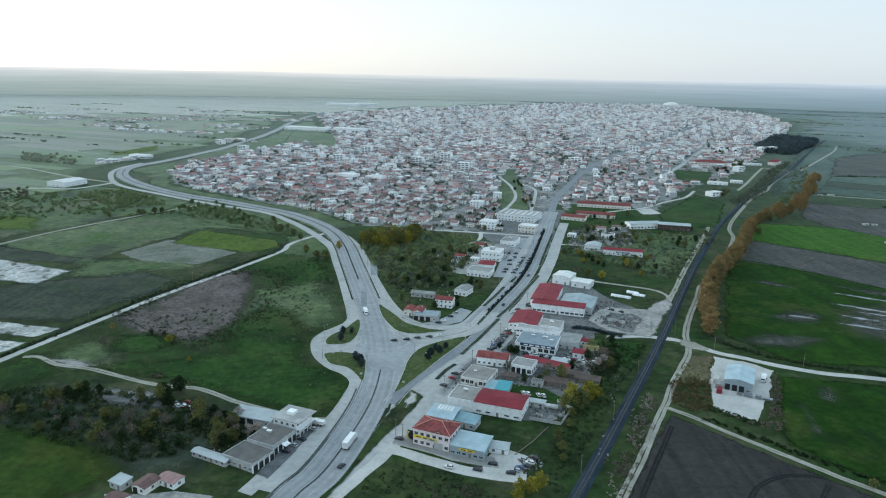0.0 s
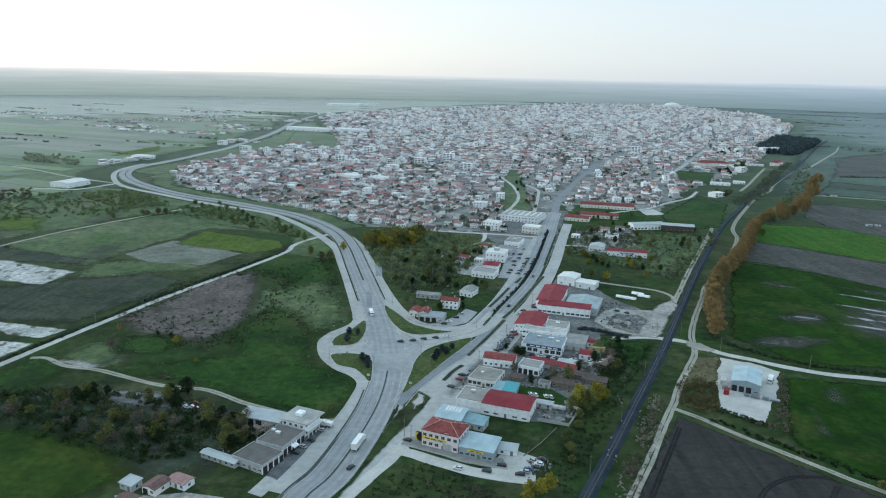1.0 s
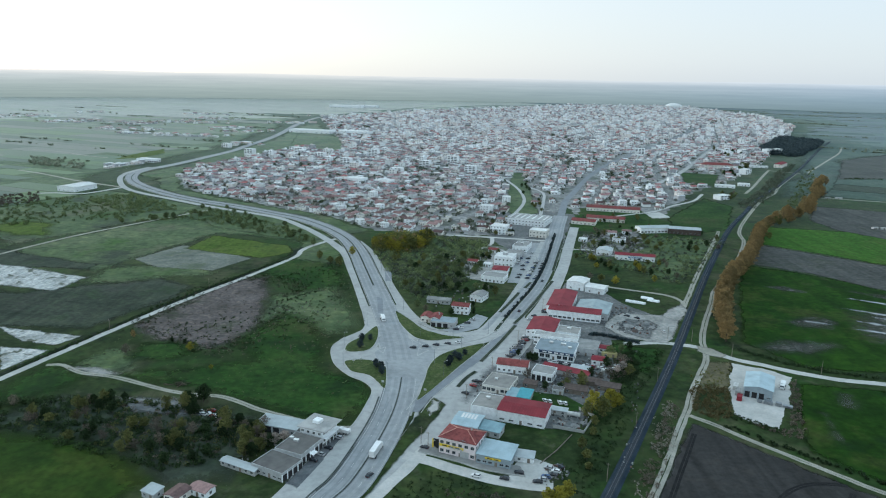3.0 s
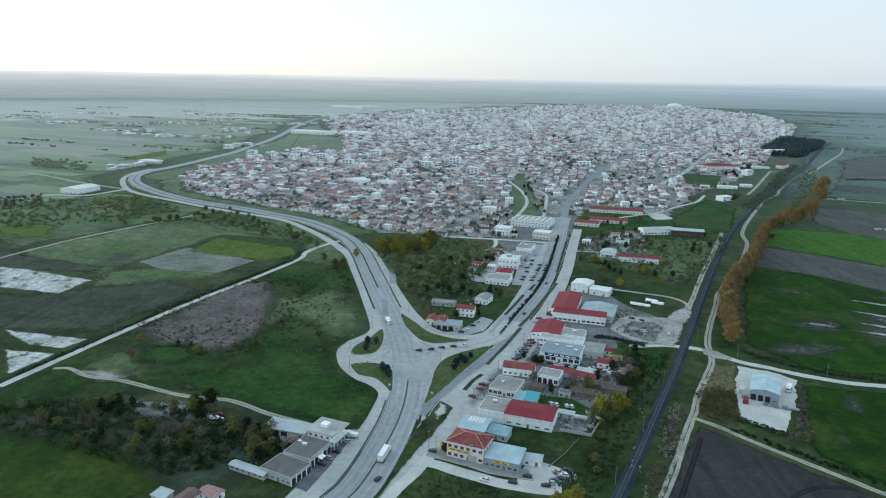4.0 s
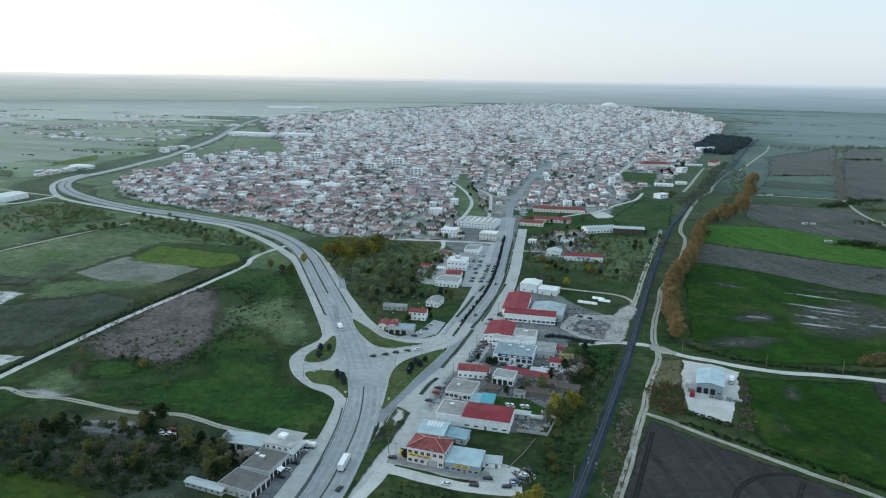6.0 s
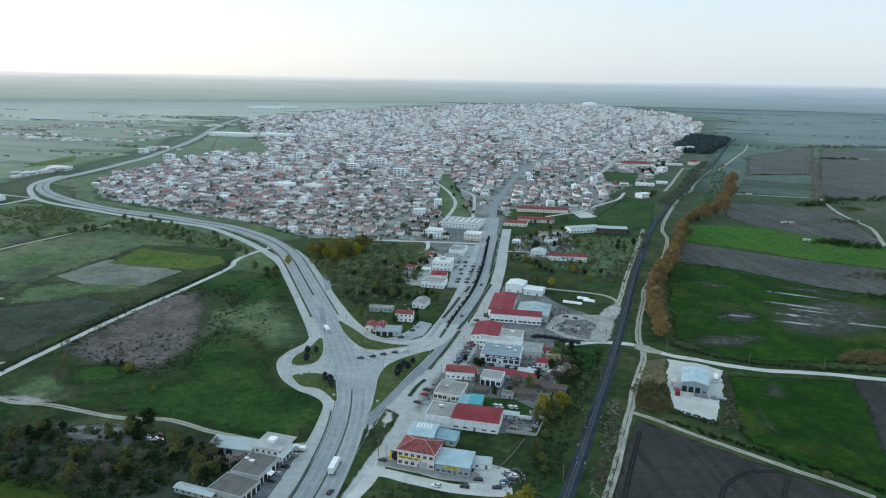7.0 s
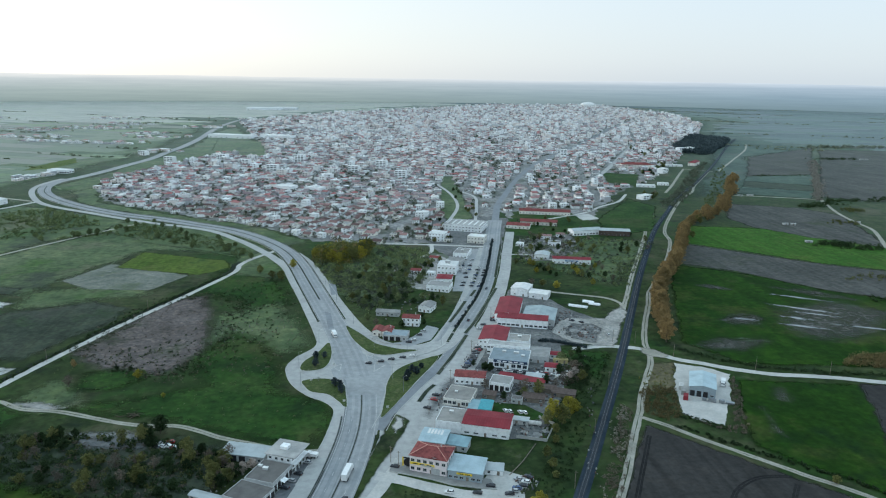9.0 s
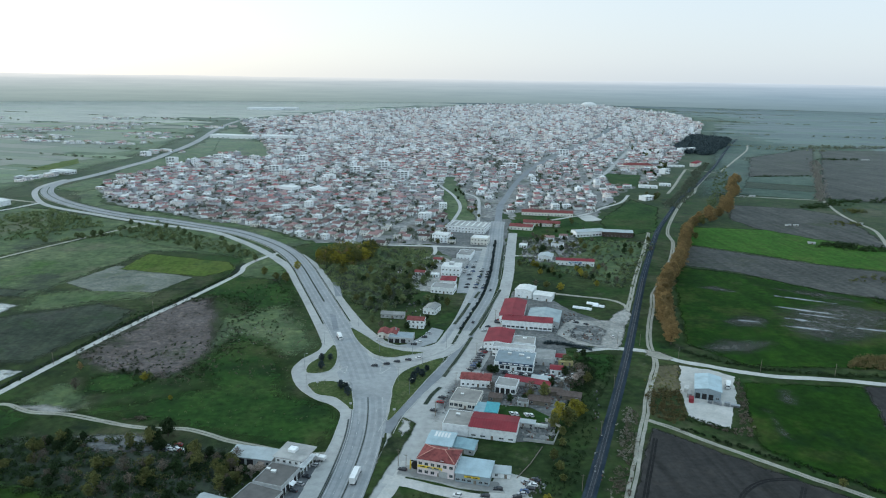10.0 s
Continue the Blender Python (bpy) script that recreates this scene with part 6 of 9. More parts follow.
# ---- trees ----
def leaf_cloud(g, rnd, c, rx, ry, rz, n, size, mat=0, hollow=0.35):
    """Loose leaf sprays in an uneven ellipsoid."""
    for _ in range(n):
        while True:
            p = (rnd.uniform(-1, 1), rnd.uniform(-1, 1), rnd.uniform(-1, 1))
            q = p[0] ** 2 + p[1] ** 2 + p[2] ** 2
            if hollow * hollow < q < 1:
                break
        o = Vector((c[0] + p[0] * rx, c[1] + p[1] * ry, c[2] + p[2] * rz))
        a = Vector((rnd.gauss(0, 1), rnd.gauss(0, 1), rnd.gauss(0, 0.7))).normalized() * size * rnd.uniform(0.6, 1.3)
        b = a.cross(Vector((rnd.gauss(0, 1), rnd.gauss(0, 1), rnd.gauss(0, 1)))).normalized() * size * rnd.uniform(0.5, 1.0)
        g.add([tuple(o - a), tuple(o + b * 0.8), tuple(o + a), tuple(o - b)], [(0, 1, 2, 3)], mat)


def limb(g, a, b, r0, r1, n=6):
    a, b = Vector(a), Vector(b)
    q = (b - a).to_track_quat("Z", "Y")
    vs = []
    for o, r in ((a, r0), (b, r1)):
        vs += [tuple(o + q @ Vector((r * math.cos(k * math.tau / n), r * math.sin(k * math.tau / n), 0))) for k in range(n)]
    g.add(vs, [(k, (k + 1) % n, n + (k + 1) % n, n + k) for k in range(n)] + [tuple(range(2 * n - 1, n - 1, -1))])


def tree(name, label, seed, h, r, base, leaf, n, size, form="round", group="trees", category="tree"):
    rnd = random.Random(seed)
    ob = empty(name, place(0, 0, 0), label, category, group)
    g = Geo()
    bend = (rnd.uniform(-0.3, 0.3), rnd.uniform(-0.3, 0.3))
    top = (bend[0], bend[1], h * 0.82)
    tr = 0.025 * h
    limb(g, (0, 0, -0.2), (bend[0] * 0.4, bend[1] * 0.4, h * 0.4), tr, tr * 0.7, 8)
    limb(g, (bend[0] * 0.4, bend[1] * 0.4, h * 0.4), top, tr * 0.7, tr * 0.15, 7)
    crown = Geo()
    k = {"round": 11, "column": 13, "cone": 10, "bush": 9}[form]
    for i in range(k):
        f = (i + 0.5) / k
        z = base + (h - base) * (0.12 + 0.8 * f)
        if form == "cone":
            rr = r * (1.02 - f)
        elif form == "column":
            rr = r * (0.55 + 0.6 * math.sin(math.pi * min(1, f * 1.05 + 0.08)))
        else:
            rr = r * math.sin(math.pi * (0.16 + 0.74 * f))
        a = i * 2.4 + rnd.uniform(-0.4, 0.4)
        out = rr * (0.25 if form == "cone" else 0.55)
        c = (math.cos(a) * out, math.sin(a) * out, z)
        limb(g, (bend[0] * 0.3, bend[1] * 0.3, max(base * 0.7, z - rr * 0.8)), c, tr * 0.3, tr * 0.08, 5)
        s = rr * (0.9 if form == "cone" else 0.62) * rnd.uniform(0.8, 1.2)
        leaf_cloud(crown, rnd, c, s, s, (h - base) / k * (1.1 if form in ("cone", "column") else 1.5), n // k, size)
    part("trunk", g, M["bark"], ob)
    part("crown", crown, M[leaf], ob)
    return ob


T = {
    "poplar": [tree("poplar_tree", "tall poplar with brownish budding leaves beside the track", 11 + i, 13.5 + 1.5 * i, 4.6, 0.8, "leaf_brown", 1900, 0.40, "column", "poplar row") for i in range(3)],
    "yellow": [tree("willow_tree", "rounded willow in fresh yellow-green leaf", 21 + i, 8.5 + i, 3.6, 0.8, "leaf_yellow", 900, 0.40, group="spring trees") for i in range(2)],
    "olive": [tree("field_tree", "broad tree with thin olive spring leaves", 31 + i, 7.5 + 1.5 * i, 3.6, 1.2, "leaf_olive", 850, 0.42, group="spring trees") for i in range(3)],
    "dark": [tree("field_tree", "dense dark green tree", 41 + i, 7 + i, 3.2, 0.8, "leaf_dark", 900, 0.42, group="dark trees") for i in range(2)],
    "fresh": [tree("field_tree", "bushy tree in fresh green leaf", 81 + i, 7 + i, 3.4, 0.9, "leaf_fresh", 900, 0.42, group="spring trees") for i in range(2)],
    "bare": [tree("bare_tree", "leafless greyish brown tree", 51 + i, 7 + i, 3.2, 1.2, "leaf_bare", 520, 0.30, group="bare trees") for i in range(2)],
    "pine": [tree("young_pine", "small dark rounded bushy pine", 61 + i, 4.6 + 0.7 * i, 2.1, 0.3, "leaf_pine", 800, 0.30, "round", "young pines") for i in range(2)],
    "blossom": [tree("blossom_tree", "small tree in pale blossom", 71, 5.5, 2.6, 1.0, "blossom", 700, 0.30, group="blossom trees")],
}
for q_ in T["dark"]:
    q_["label"] = "dense dark green tree among meadow scrub"
TAKEN = set()
tree_rnd = random.Random(77)


def plant(kind, x, y, scale=1.0):
    src = tree_rnd.choice(T[kind])
    m = place(x, y, tree_rnd.uniform(0, 360)) @ Matrix.Scale(scale * tree_rnd.uniform(0.85, 1.15), 4)
    if src in TAKEN:
        ob = copy_thing(src, Matrix.Identity(4))
    else:
        ob = src
        TAKEN.add(src)
    ob.matrix_basis = m


def row(kind, pts, gap, spread, scale=1.0, skip=0.1):
    for q in smooth_line(pts, gap):
        if tree_rnd.random() > skip:
            plant(kind, q[0] + tree_rnd.gauss(0, spread), q[1] + tree_rnd.gauss(0, spread), scale)


def grove(kinds, poly, n, scale=1.0):
    xs, ys = [p[0] for p in poly], [p[1] for p in poly]
    while n:
        x, y = tree_rnd.uniform(min(xs), max(xs)), tree_rnd.uniform(min(ys), max(ys))
        if inside(x, y, poly):
            plant(tree_rnd.choice(kinds), x, y, scale)
            n -= 1


row("poplar", [(173, 424), (183, 461.5), (207, 521.8), (230, 562.6), (267.3, 620.6), (305.7, 690.6), (341.2, 761.1)], 4.4, 1.6, 1.0, 0.03)
row("poplar", [(341.2, 761.1), (377.3, 811.6), (439.2, 871.3), (518.6, 986.3), (625.9, 1180.2)], 8, 4.5, 1.0, 0.1)
row("olive", [(330, 740), (377.3, 800), (439.2, 860)], 10, 5, 1.0, 0.2)
row("yellow", [(-72, 656), (-53.9, 645), (-36, 662), (-24, 685)], 6.0, 3.0, 1.5)
row("poplar", [(-70, 662), (-52, 654), (-36, 672)], 6.0, 3.0, 0.8)
row("olive", [(-66, 650), (-46, 648), (-30, 672)], 5.0, 4.0, 1.5)
grove(("dark", "fresh", "olive", "fresh"), [(-64.3, 634.3), (-41.1, 604.9), (30, 640), (20, 581.6), (2, 529.6), (-20, 505), (-34.4, 511.9), (-49.4, 558.1)], 46, 0.8)
row("yellow", [(34, 240), (42, 252)], 3.5, 2.0, 0.8)
row("olive", [(51.3, 269.7), (57.8, 287.8), (66, 312)], 9, 2.0, 0.6)
for x_, y_, k_, s_ in ((66, 322, "yellow", 1.4), (70, 318, "olive", 1.4), (76, 327, "yellow", 1.3), (81, 331, "yellow", 0.9), (62, 317, "olive", 1.0), (96, 368, "olive", 0.8), (103, 380, "dark", 0.7), (58, 352, "olive", 0.7),
                       (90, 372, "blossom", 1.0), (96, 384, "bare", 0.9), (-137, 325, "dark", 1.0), (-133, 322, "dark", 0.9), (-84, 286, "blossom", 1.1), (-80, 289, "blossom", 0.9), (-88, 284, "bare", 0.9),
                       (-4, 466, "dark", 0.7), (12, 470, "dark", 0.5), (-95, 628, "yellow", 0.9), (-122, 610, "olive", 1.0), (-110, 596, "olive", 1.1), (-101, 588, "olive", 1.0), (30, 512, "olive", 0.9), (22, 520, "dark", 0.8),
                       (120, 556, "olive", 1.0), (130, 548, "yellow", 0.8), (112, 562, "bare", 0.9), (176, 255, "olive", 0.5), (-203, 412, "poplar", 0.34), (-160, 392, "yellow", 0.75), (-158, 394, "fresh", 0.7), (-195, 384, "bare", 0.9), (-139, 366, "yellow", 0.35), (-129.5, 326, "dark", 1.3), (-127, 283, "olive", 0.9), (-140, 294, "bare", 1.0), (-176, 405, "dark", 0.4), (-168, 404, "dark", 0.4)):
    plant(k_, x_, y_, s_)
for x_, y_ in ((-60.2, 414.6), (-54.9, 414.9), (-59.7, 402.2), (-43.9, 371.1), (-47, 373.0), (-43, 364), (-4.6, 383.1), (-2.1, 390.1), (0.6, 386.0), (-6, 377), (4, 394)):
    plant("pine", x_, y_, 0.95)
row("pine", AVENUE[1:5], 5.0, 0.25, 0.55, 0.25)
row("pine", AVENUE[4:8], 4.0, 0.25, 0.72, 0.1)
grove(("bare", "olive", "bare", "dark"), [(-100, 300), (-94, 306), (-88, 292), (-84, 284), (-90, 274), (-98, 274), (-106, 284)], 16, 0.8)
grove(("olive", "dark", "bare", "dark"), [(-177.9, 328.2), (-132.3, 318), (-98, 303), (-95, 286.3), (-107.5, 276.0), (-121.0, 264.0), (-136.5, 272), (-177.3, 284), (-201.4, 299), (-222, 317)], 60, 0.75)
row("fresh", [(-372.5, 748.1), (-330, 775), (-300, 800), (-250, 765), (-190, 715), (-135, 670)], 11, 6, 0.9, 0.1)
row("fresh", [(-300, 835), (-230, 780), (-180, 735), (-150, 700)], 12, 7, 0.8, 0.2)
grove(("olive", "dark", "yellow", "bare"), [(112, 600), (175, 545), (185, 560), (200, 620), (150, 615), (110, 640)], 26, 0.7)
grove(("dark", "olive", "bare"), [(134, 660), (260, 660), (290, 720), (150, 745)], 26, 0.8)


def scrub(name, label, material, seed, spots, low, high, leaves=34, size=0.5):
    """Undergrowth: many low leafy clumps."""
    rnd = random.Random(seed)
    g = Geo()
    for x, y, w in spots(rnd):
        r = rnd.uniform(low, high) * w
        leaf_cloud(g, rnd, (x, y, r * 0.5), r, r, r * 0.75, leaves, size * (0.6 + 0.4 * r / high), 0, 0.2)
    tagged(new(name, g.mesh(name, [M[material]])), label, "undergrowth", kind="stuff")


def along(pts, gap, spread):
    def spots(rnd):
        for q in smooth_line(pts, gap):
            yield q[0] + rnd.gauss(0, spread), q[1] + rnd.gauss(0, spread), 1.0
    return spots


def within(poly, n):
    def spots(rnd):
        xs, ys = [p[0] for p in poly], [p[1] for p in poly]
        k = 0
        while k < n:
            x, y = rnd.uniform(min(xs), max(xs)), rnd.uniform(min(ys), max(ys))
            if inside(x, y, poly):
                k += 1
                yield x, y, 1.0
    return spots


scrub("scrub", "dark low scrub behind the roadside sheds", "leaf_dark", 1, within([(-190, 330), (-132.3, 322), (-94, 305), (-93.6, 286.3), (-100, 275), (-121.0, 258), (-136.5, 268), (-177.3, 280), (-215, 297), (-240, 322)], 420), 0.9, 2.5, 44, 0.5)
scrub("scrub", "bare brown scrub behind the roadside sheds", "leaf_bare", 2, within([(-170, 326), (-132.3, 318), (-98, 303), (-95, 288), (-121, 262), (-165, 285)], 80), 0.8, 1.9, 30, 0.35)
scrub("reeds", "brown reeds and bushes beside the gravel yard", "leaf_reed", 3, within([(124.5, 352), (138.6, 360), (146, 353), (135.5, 322.0), (127, 317), (118.4, 328.2)], 240), 0.5, 1.5, 30, 0.34)
scrub("reeds", "tan reeds thinning out over the fallow plot", "leaf_olive", 85, within([(132, 372), (150, 384), (160, 380), (145, 350), (128, 350)], 90), 0.3, 0.8, 22, 0.28)
scrub("reeds", "brown willows along the gravel road", "leaf_reed", 86, within([(268, 378), (282, 392), (306, 392), (310, 376), (290, 372)], 120), 1.2, 3.2, 36, 0.5)
scrub("reeds", "dark low weeds along the gravel yard", "leaf_dark", 87, within([(132, 321), (152, 306), (158, 309), (150, 312), (136, 326)], 90), 0.4, 1.0, 24, 0.3)
scrub("scrub", "dull brown weeds along the gravel yard and the field", "leaf_bare", 64, within([(139, 318), (152, 303), (162, 300), (190, 366), (186, 366), (160, 312), (152, 308)], 110), 0.5, 1.3, 28, 0.34)
scrub("scrub", "pinkish bare brush beside the railway", "blossom", 65, lambda rnd: [(96 + rnd.gauss(0, 3), 304 + rnd.gauss(0, 7), 0.6) for _ in range(40)] + [(71.5 + rnd.gauss(0, 1.5), 253 + rnd.gauss(0, 5), 0.6) for _ in range(24)], 0.5, 1.2, 20, 0.22)
scrub("hedge", "dark field hedge along the gravel road", "leaf_dark", 4, along([(174.7, 411), (203.5, 385), (248.7, 369), (330, 352)], 2.0, 1.0), 0.9, 1.9)
scrub("hedge", "dark overgrown ditch along the field track", "leaf_dark", 5, along([(128.9, 311.3), (156.3, 283.2), (182.2, 258.3), (195, 245)], 1.8, 0.9), 0.6, 1.4)
scrub("hedge", "dark clipped hedge along the yard", "leaf_pine", 6, along([(86.5, 432.5), (98.3, 429.5), (114.7, 418.0)], 0.8, 0.4), 1.1, 1.9, 40, 0.5)
scrub("hedge", "dark hedge along the straight track", "leaf_dark", 7, along([(-247, 360), (-226, 420), (-203, 492), (-173, 560), (-150, 612)], 2.2, 0.8), 0.7, 1.5)
scrub("scrub", "dry brown scrub along the railway", "leaf_bare", 8, within([(72, 246), (75, 268), (92, 302), (108, 338), (112, 330), (100, 300), (82, 262), (76, 246)], 150), 0.5, 1.4, 26, 0.3)
scrub("scrub", "dark weeds along the railway bank", "leaf_dark", 9, within([(48, 246), (70, 290), (100, 350), (128, 408), (118, 405), (84, 345), (60, 300), (40, 258)], 260), 0.5, 1.3, 26, 0.32)
scrub("scrub", "dark bushes between the workshop yards and the railway", "leaf_dark", 89, within([(74, 338), (88, 345), (102, 372), (114, 402), (104, 408), (94, 384), (82, 356)], 110), 0.8, 2.2, 36, 0.45)
scrub("scrub", "bare grey bushes behind the workshop yards", "leaf_bare", 90, within([(84, 362), (96, 366), (104, 390), (98, 400), (88, 384)], 60), 0.8, 2.0, 32, 0.4)
scrub("scrub", "pale bare brush between the railway and the track", "leaf_twig", 91, within([(84, 286), (90, 284), (106, 318), (112, 334), (106, 336), (96, 312)], 46), 0.5, 1.4, 24, 0.3)
scrub("scrub", "green weeds in the pasture", "leaf_dark", 10, within([(-190, 430), (-140, 395), (-90, 420), (-80, 520), (-100, 600), (-150, 560), (-120, 500)], 260), 0.4, 1.3, 26, 0.34)
scrub("scrub", "dense undergrowth of the wood by the service road", "leaf_town", 12, within([(-66, 630), (-41.1, 602), (34, 640), (22, 581.6), (2, 529.6), (-20, 500), (-36, 508), (-51, 556)], 330), 1.1, 3.0, 46, 0.55)
scrub("scrub", "green scrub of the tree belt west of the highway", "leaf_fresh", 13, within([(-372, 745), (-300, 800), (-290, 840), (-210, 770), (-140, 690), (-150, 675), (-230, 735), (-300, 775)], 190), 0.9, 2.4)
scrub("scrub", "dark scrub between the town and the railway", "leaf_town", 14, within([(112, 640), (190, 545), (240, 640), (290, 720), (150, 745), (132, 700)], 240), 0.9, 2.6, 40, 0.55)
scrub("scrub", "olive bushes among the roadside scrub", "leaf_olive", 23, within([(-190, 328), (-132.3, 320), (-96, 304), (-95, 288), (-121.0, 260), (-136.5, 270), (-177.3, 282), (-215, 299)], 70), 0.9, 2.4, 44, 0.45)
scrub("scrub", "fresh green thickets west of the highway bend", "leaf_fresh", 24, within([(-470, 880), (-380, 800), (-330, 830), (-360, 870), (-440, 940)], 150), 1.5, 4.0, 44, 0.8)
scrub("scrub", "rough green thickets west of the highway bend", "leaf_fresh", 25, within([(-560, 800), (-470, 720), (-370, 770), (-340, 850), (-440, 930), (-540, 880)], 320), 1.2, 3.2, 40, 0.75)
scrub("scrub", "brown reeds on the western farmland", "leaf_bare", 26, within([(-600, 900), (-560, 830), (-520, 860), (-560, 930)], 120), 1.2, 2.8, 34, 0.7)
scrub("scrub", "fresh green bushes of the wood by the service road", "leaf_fresh", 27, within([(-66, 630), (-41.1, 602), (34, 640), (22, 581.6), (2, 529.6), (-20, 500), (-36, 508), (-51, 556)], 240), 1.1, 2.8, 46, 0.5)
scrub("scrub", "fresh green bushes of the tree belt", "leaf_fresh", 28, within([(-372, 745), (-300, 800), (-290, 840), (-210, 770), (-140, 690), (-150, 675), (-230, 735), (-300, 775)], 150), 1.2, 3.0, 42, 0.6)
scrub("scrub", "fresh green bushes between the town and the railway", "leaf_fresh", 29, within([(112, 640), (190, 545), (240, 640), (290, 720), (150, 745), (132, 700)], 330), 0.9, 2.4, 40, 0.5)
WOOD = [(-74.7, 633.1), (-81.2, 700), (-50.6, 730), (-13.6, 708), (34, 684), (29.5, 631.4), (-0.5, 579.4), (-37.7, 558.7), (-58.1, 574.8)]
WILLOWS = [(-76, 640), (-80, 699.9), (-55.5, 721.4), (-30, 706), (-30, 655), (-47.2, 632)]
scrub("thicket", "brownish yellow willow thicket beside the highway", "leaf_brown", 66, within(WILLOWS, 36), 2.4, 5.2, 60, 0.75)
scrub("thicket", "olive willow thicket beside the highway", "leaf_olive", 67, within(WILLOWS, 180), 2.4, 5.4, 60, 0.75)
scrub("thicket", "yellow-green willow thicket beside the highway", "leaf_yellow", 68, within(WILLOWS, 60), 2.0, 4.6, 60, 0.7)
scrub("scrub", "dark bushes filling the wood", "leaf_town", 69, within(WOOD, 170), 1.4, 3.6, 46, 0.6)
scrub("scrub", "fresh green bushes filling the wood", "leaf_fresh", 70, within(WOOD, 640), 1.4, 3.4, 46, 0.6)
scrub("scrub", "bare brown bushes in the wood", "leaf_bare", 71, within(WOOD, 70), 1.2, 2.8, 36, 0.5)
WEEDS = [(-208.9, 436.7), (-194.7, 515.0), (-165.8, 549.0), (-126.7, 520.0), (-123.1, 442.1), (-137.7, 395.8), (-169.6, 408.1), (-208.9, 436.7)]
scrub("weed_tufts", "dry tufts along the edge of the weed plot", "leaf_bare", 72, along(WEEDS, 1.8, 4.5), 0.35, 1.1, 20, 0.3)
scrub("weed_tufts", "green tufts growing into the weed plot", "leaf_dark", 73, along(WEEDS, 1.1, 5.5), 0.35, 1.3, 22, 0.34)
scrub("weed_tufts", "dry stalks over the weed plot", "leaf_bare", 74, within(WEEDS[:-1], 140), 0.3, 0.9, 16, 0.28)
scrub("scrub", "dark bushes between the pale street and the railway", "leaf_town", 75, within([(380, 930), (432, 1005), (500, 1115), (600, 1290), (700, 1440), (706, 1432), (610, 1270), (520, 1110), (450, 985), (395, 905)], 330), 1.4, 3.8, 34, 0.8)
scrub("scrub", "green bushes east of the railway", "leaf_fresh", 76, within([(450, 930), (520, 1060), (640, 1270), (720, 1400), (732, 1395), (660, 1270), (560, 1080), (470, 920)], 110), 1.2, 3.0, 34, 0.8)
scrub("pine_wood", "dense dark pine wood at the town's edge", "leaf_pine", 15, within([(740, 1634), (775, 1760), (994, 2134), (1052, 1997), (966, 1846), (780, 1582)], 900), 6, 10, 30, 2.6)
def hedge_rows(n, x0, x1, y0, y1, long, slope=-0.42):
    """Far tree rows along field borders, with gaps."""
    def spots(rnd):
        for _ in range(n):
            x, y, l = rnd.uniform(x0, x1), rnd.uniform(y0, y1), rnd.uniform(0.3, 1.0) * long
            for k in range(int(l / 5)):
                if rnd.random() < 0.7:
                    u = rnd.uniform(-0.5, 0.5) * l
                    yield x + u, y + u * slope + rnd.gauss(0, 5), rnd.uniform(0.4, 1.0)
    return spots


# far trees use the paled leaf colour that stands in for haze
scrub("far_trees", "far tree rows and thickets on the plain", "leaf_hazed", 16, hedge_rows(34, -2400, -560, 1250, 3300, 190), 2, 4.6, 26, 1.7)
scrub("far_trees", "groves among the far hamlets", "leaf_hazed", 61, lambda rnd: [(cx + rnd.gauss(0, r), cy + rnd.gauss(0, r * 0.5), 1.0) for cx, cy, r in HAMLETS for _ in range(7)], 2.5, 6, 26, 2.0)
scrub("far_trees", "green thickets on the western farmland", "leaf_hazed", 62, within([(-808, 1334), (-682, 1253), (-656, 1240), (-625, 1169), (-688, 1192), (-740, 1216)], 130), 1.5, 4, 26, 1.4)
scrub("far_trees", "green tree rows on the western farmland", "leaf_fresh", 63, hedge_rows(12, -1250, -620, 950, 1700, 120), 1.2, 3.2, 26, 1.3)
scrub("far_trees", "far field hedges east of the railway", "leaf_hazed", 17, hedge_rows(46, 900, 2700, 1600, 4300, 330), 2, 5, 24, 1.9)
scrub("far_trees", "tree belt behind the fallow fields, greyed as by haze", "leaf_hazed", 84, lambda rnd: [(1170 + 560 * f + rnd.gauss(0, 10), 1790 - 60 * f + rnd.gauss(0, 12), 1.0) for f in [i / 160 for i in range(160)]], 3, 7, 26, 2.0)
scrub("hedge_row", "tan row of bare poplars and bushes between the eastern fields", "leaf_twig", 81, lambda rnd: [(646 + (969 - 646) * f + rnd.gauss(0, 4), 962 + (1461 - 962) * f + rnd.gauss(0, 4), 1.0) for f in [i / 150 for i in range(150)]], 2.6, 6.0, 34, 1.0)
scrub("hedge_row", "dark scrub along the farm track between the eastern fields", "leaf_dark", 82, lambda rnd: [(rnd.uniform(650, 770), 960 + rnd.gauss(0, 8), 1.0) for _ in range(70)] + [(480 + rnd.gauss(0, 9), 687 + rnd.gauss(0, 4), 1.3) for _ in range(60)] + [(604 + rnd.gauss(0, 9), 917 + rnd.gauss(0, 6), 1.0) for _ in range(40)] + [(1050 + rnd.gauss(0, 30), 1497 + rnd.gauss(0, 6), 1.2) for _ in range(40)] + [(rnd.uniform(690, 825), 1230 + rnd.gauss(0, 4), 0.6) for _ in range(40)], 1.6, 3.4, 34, 0.8)
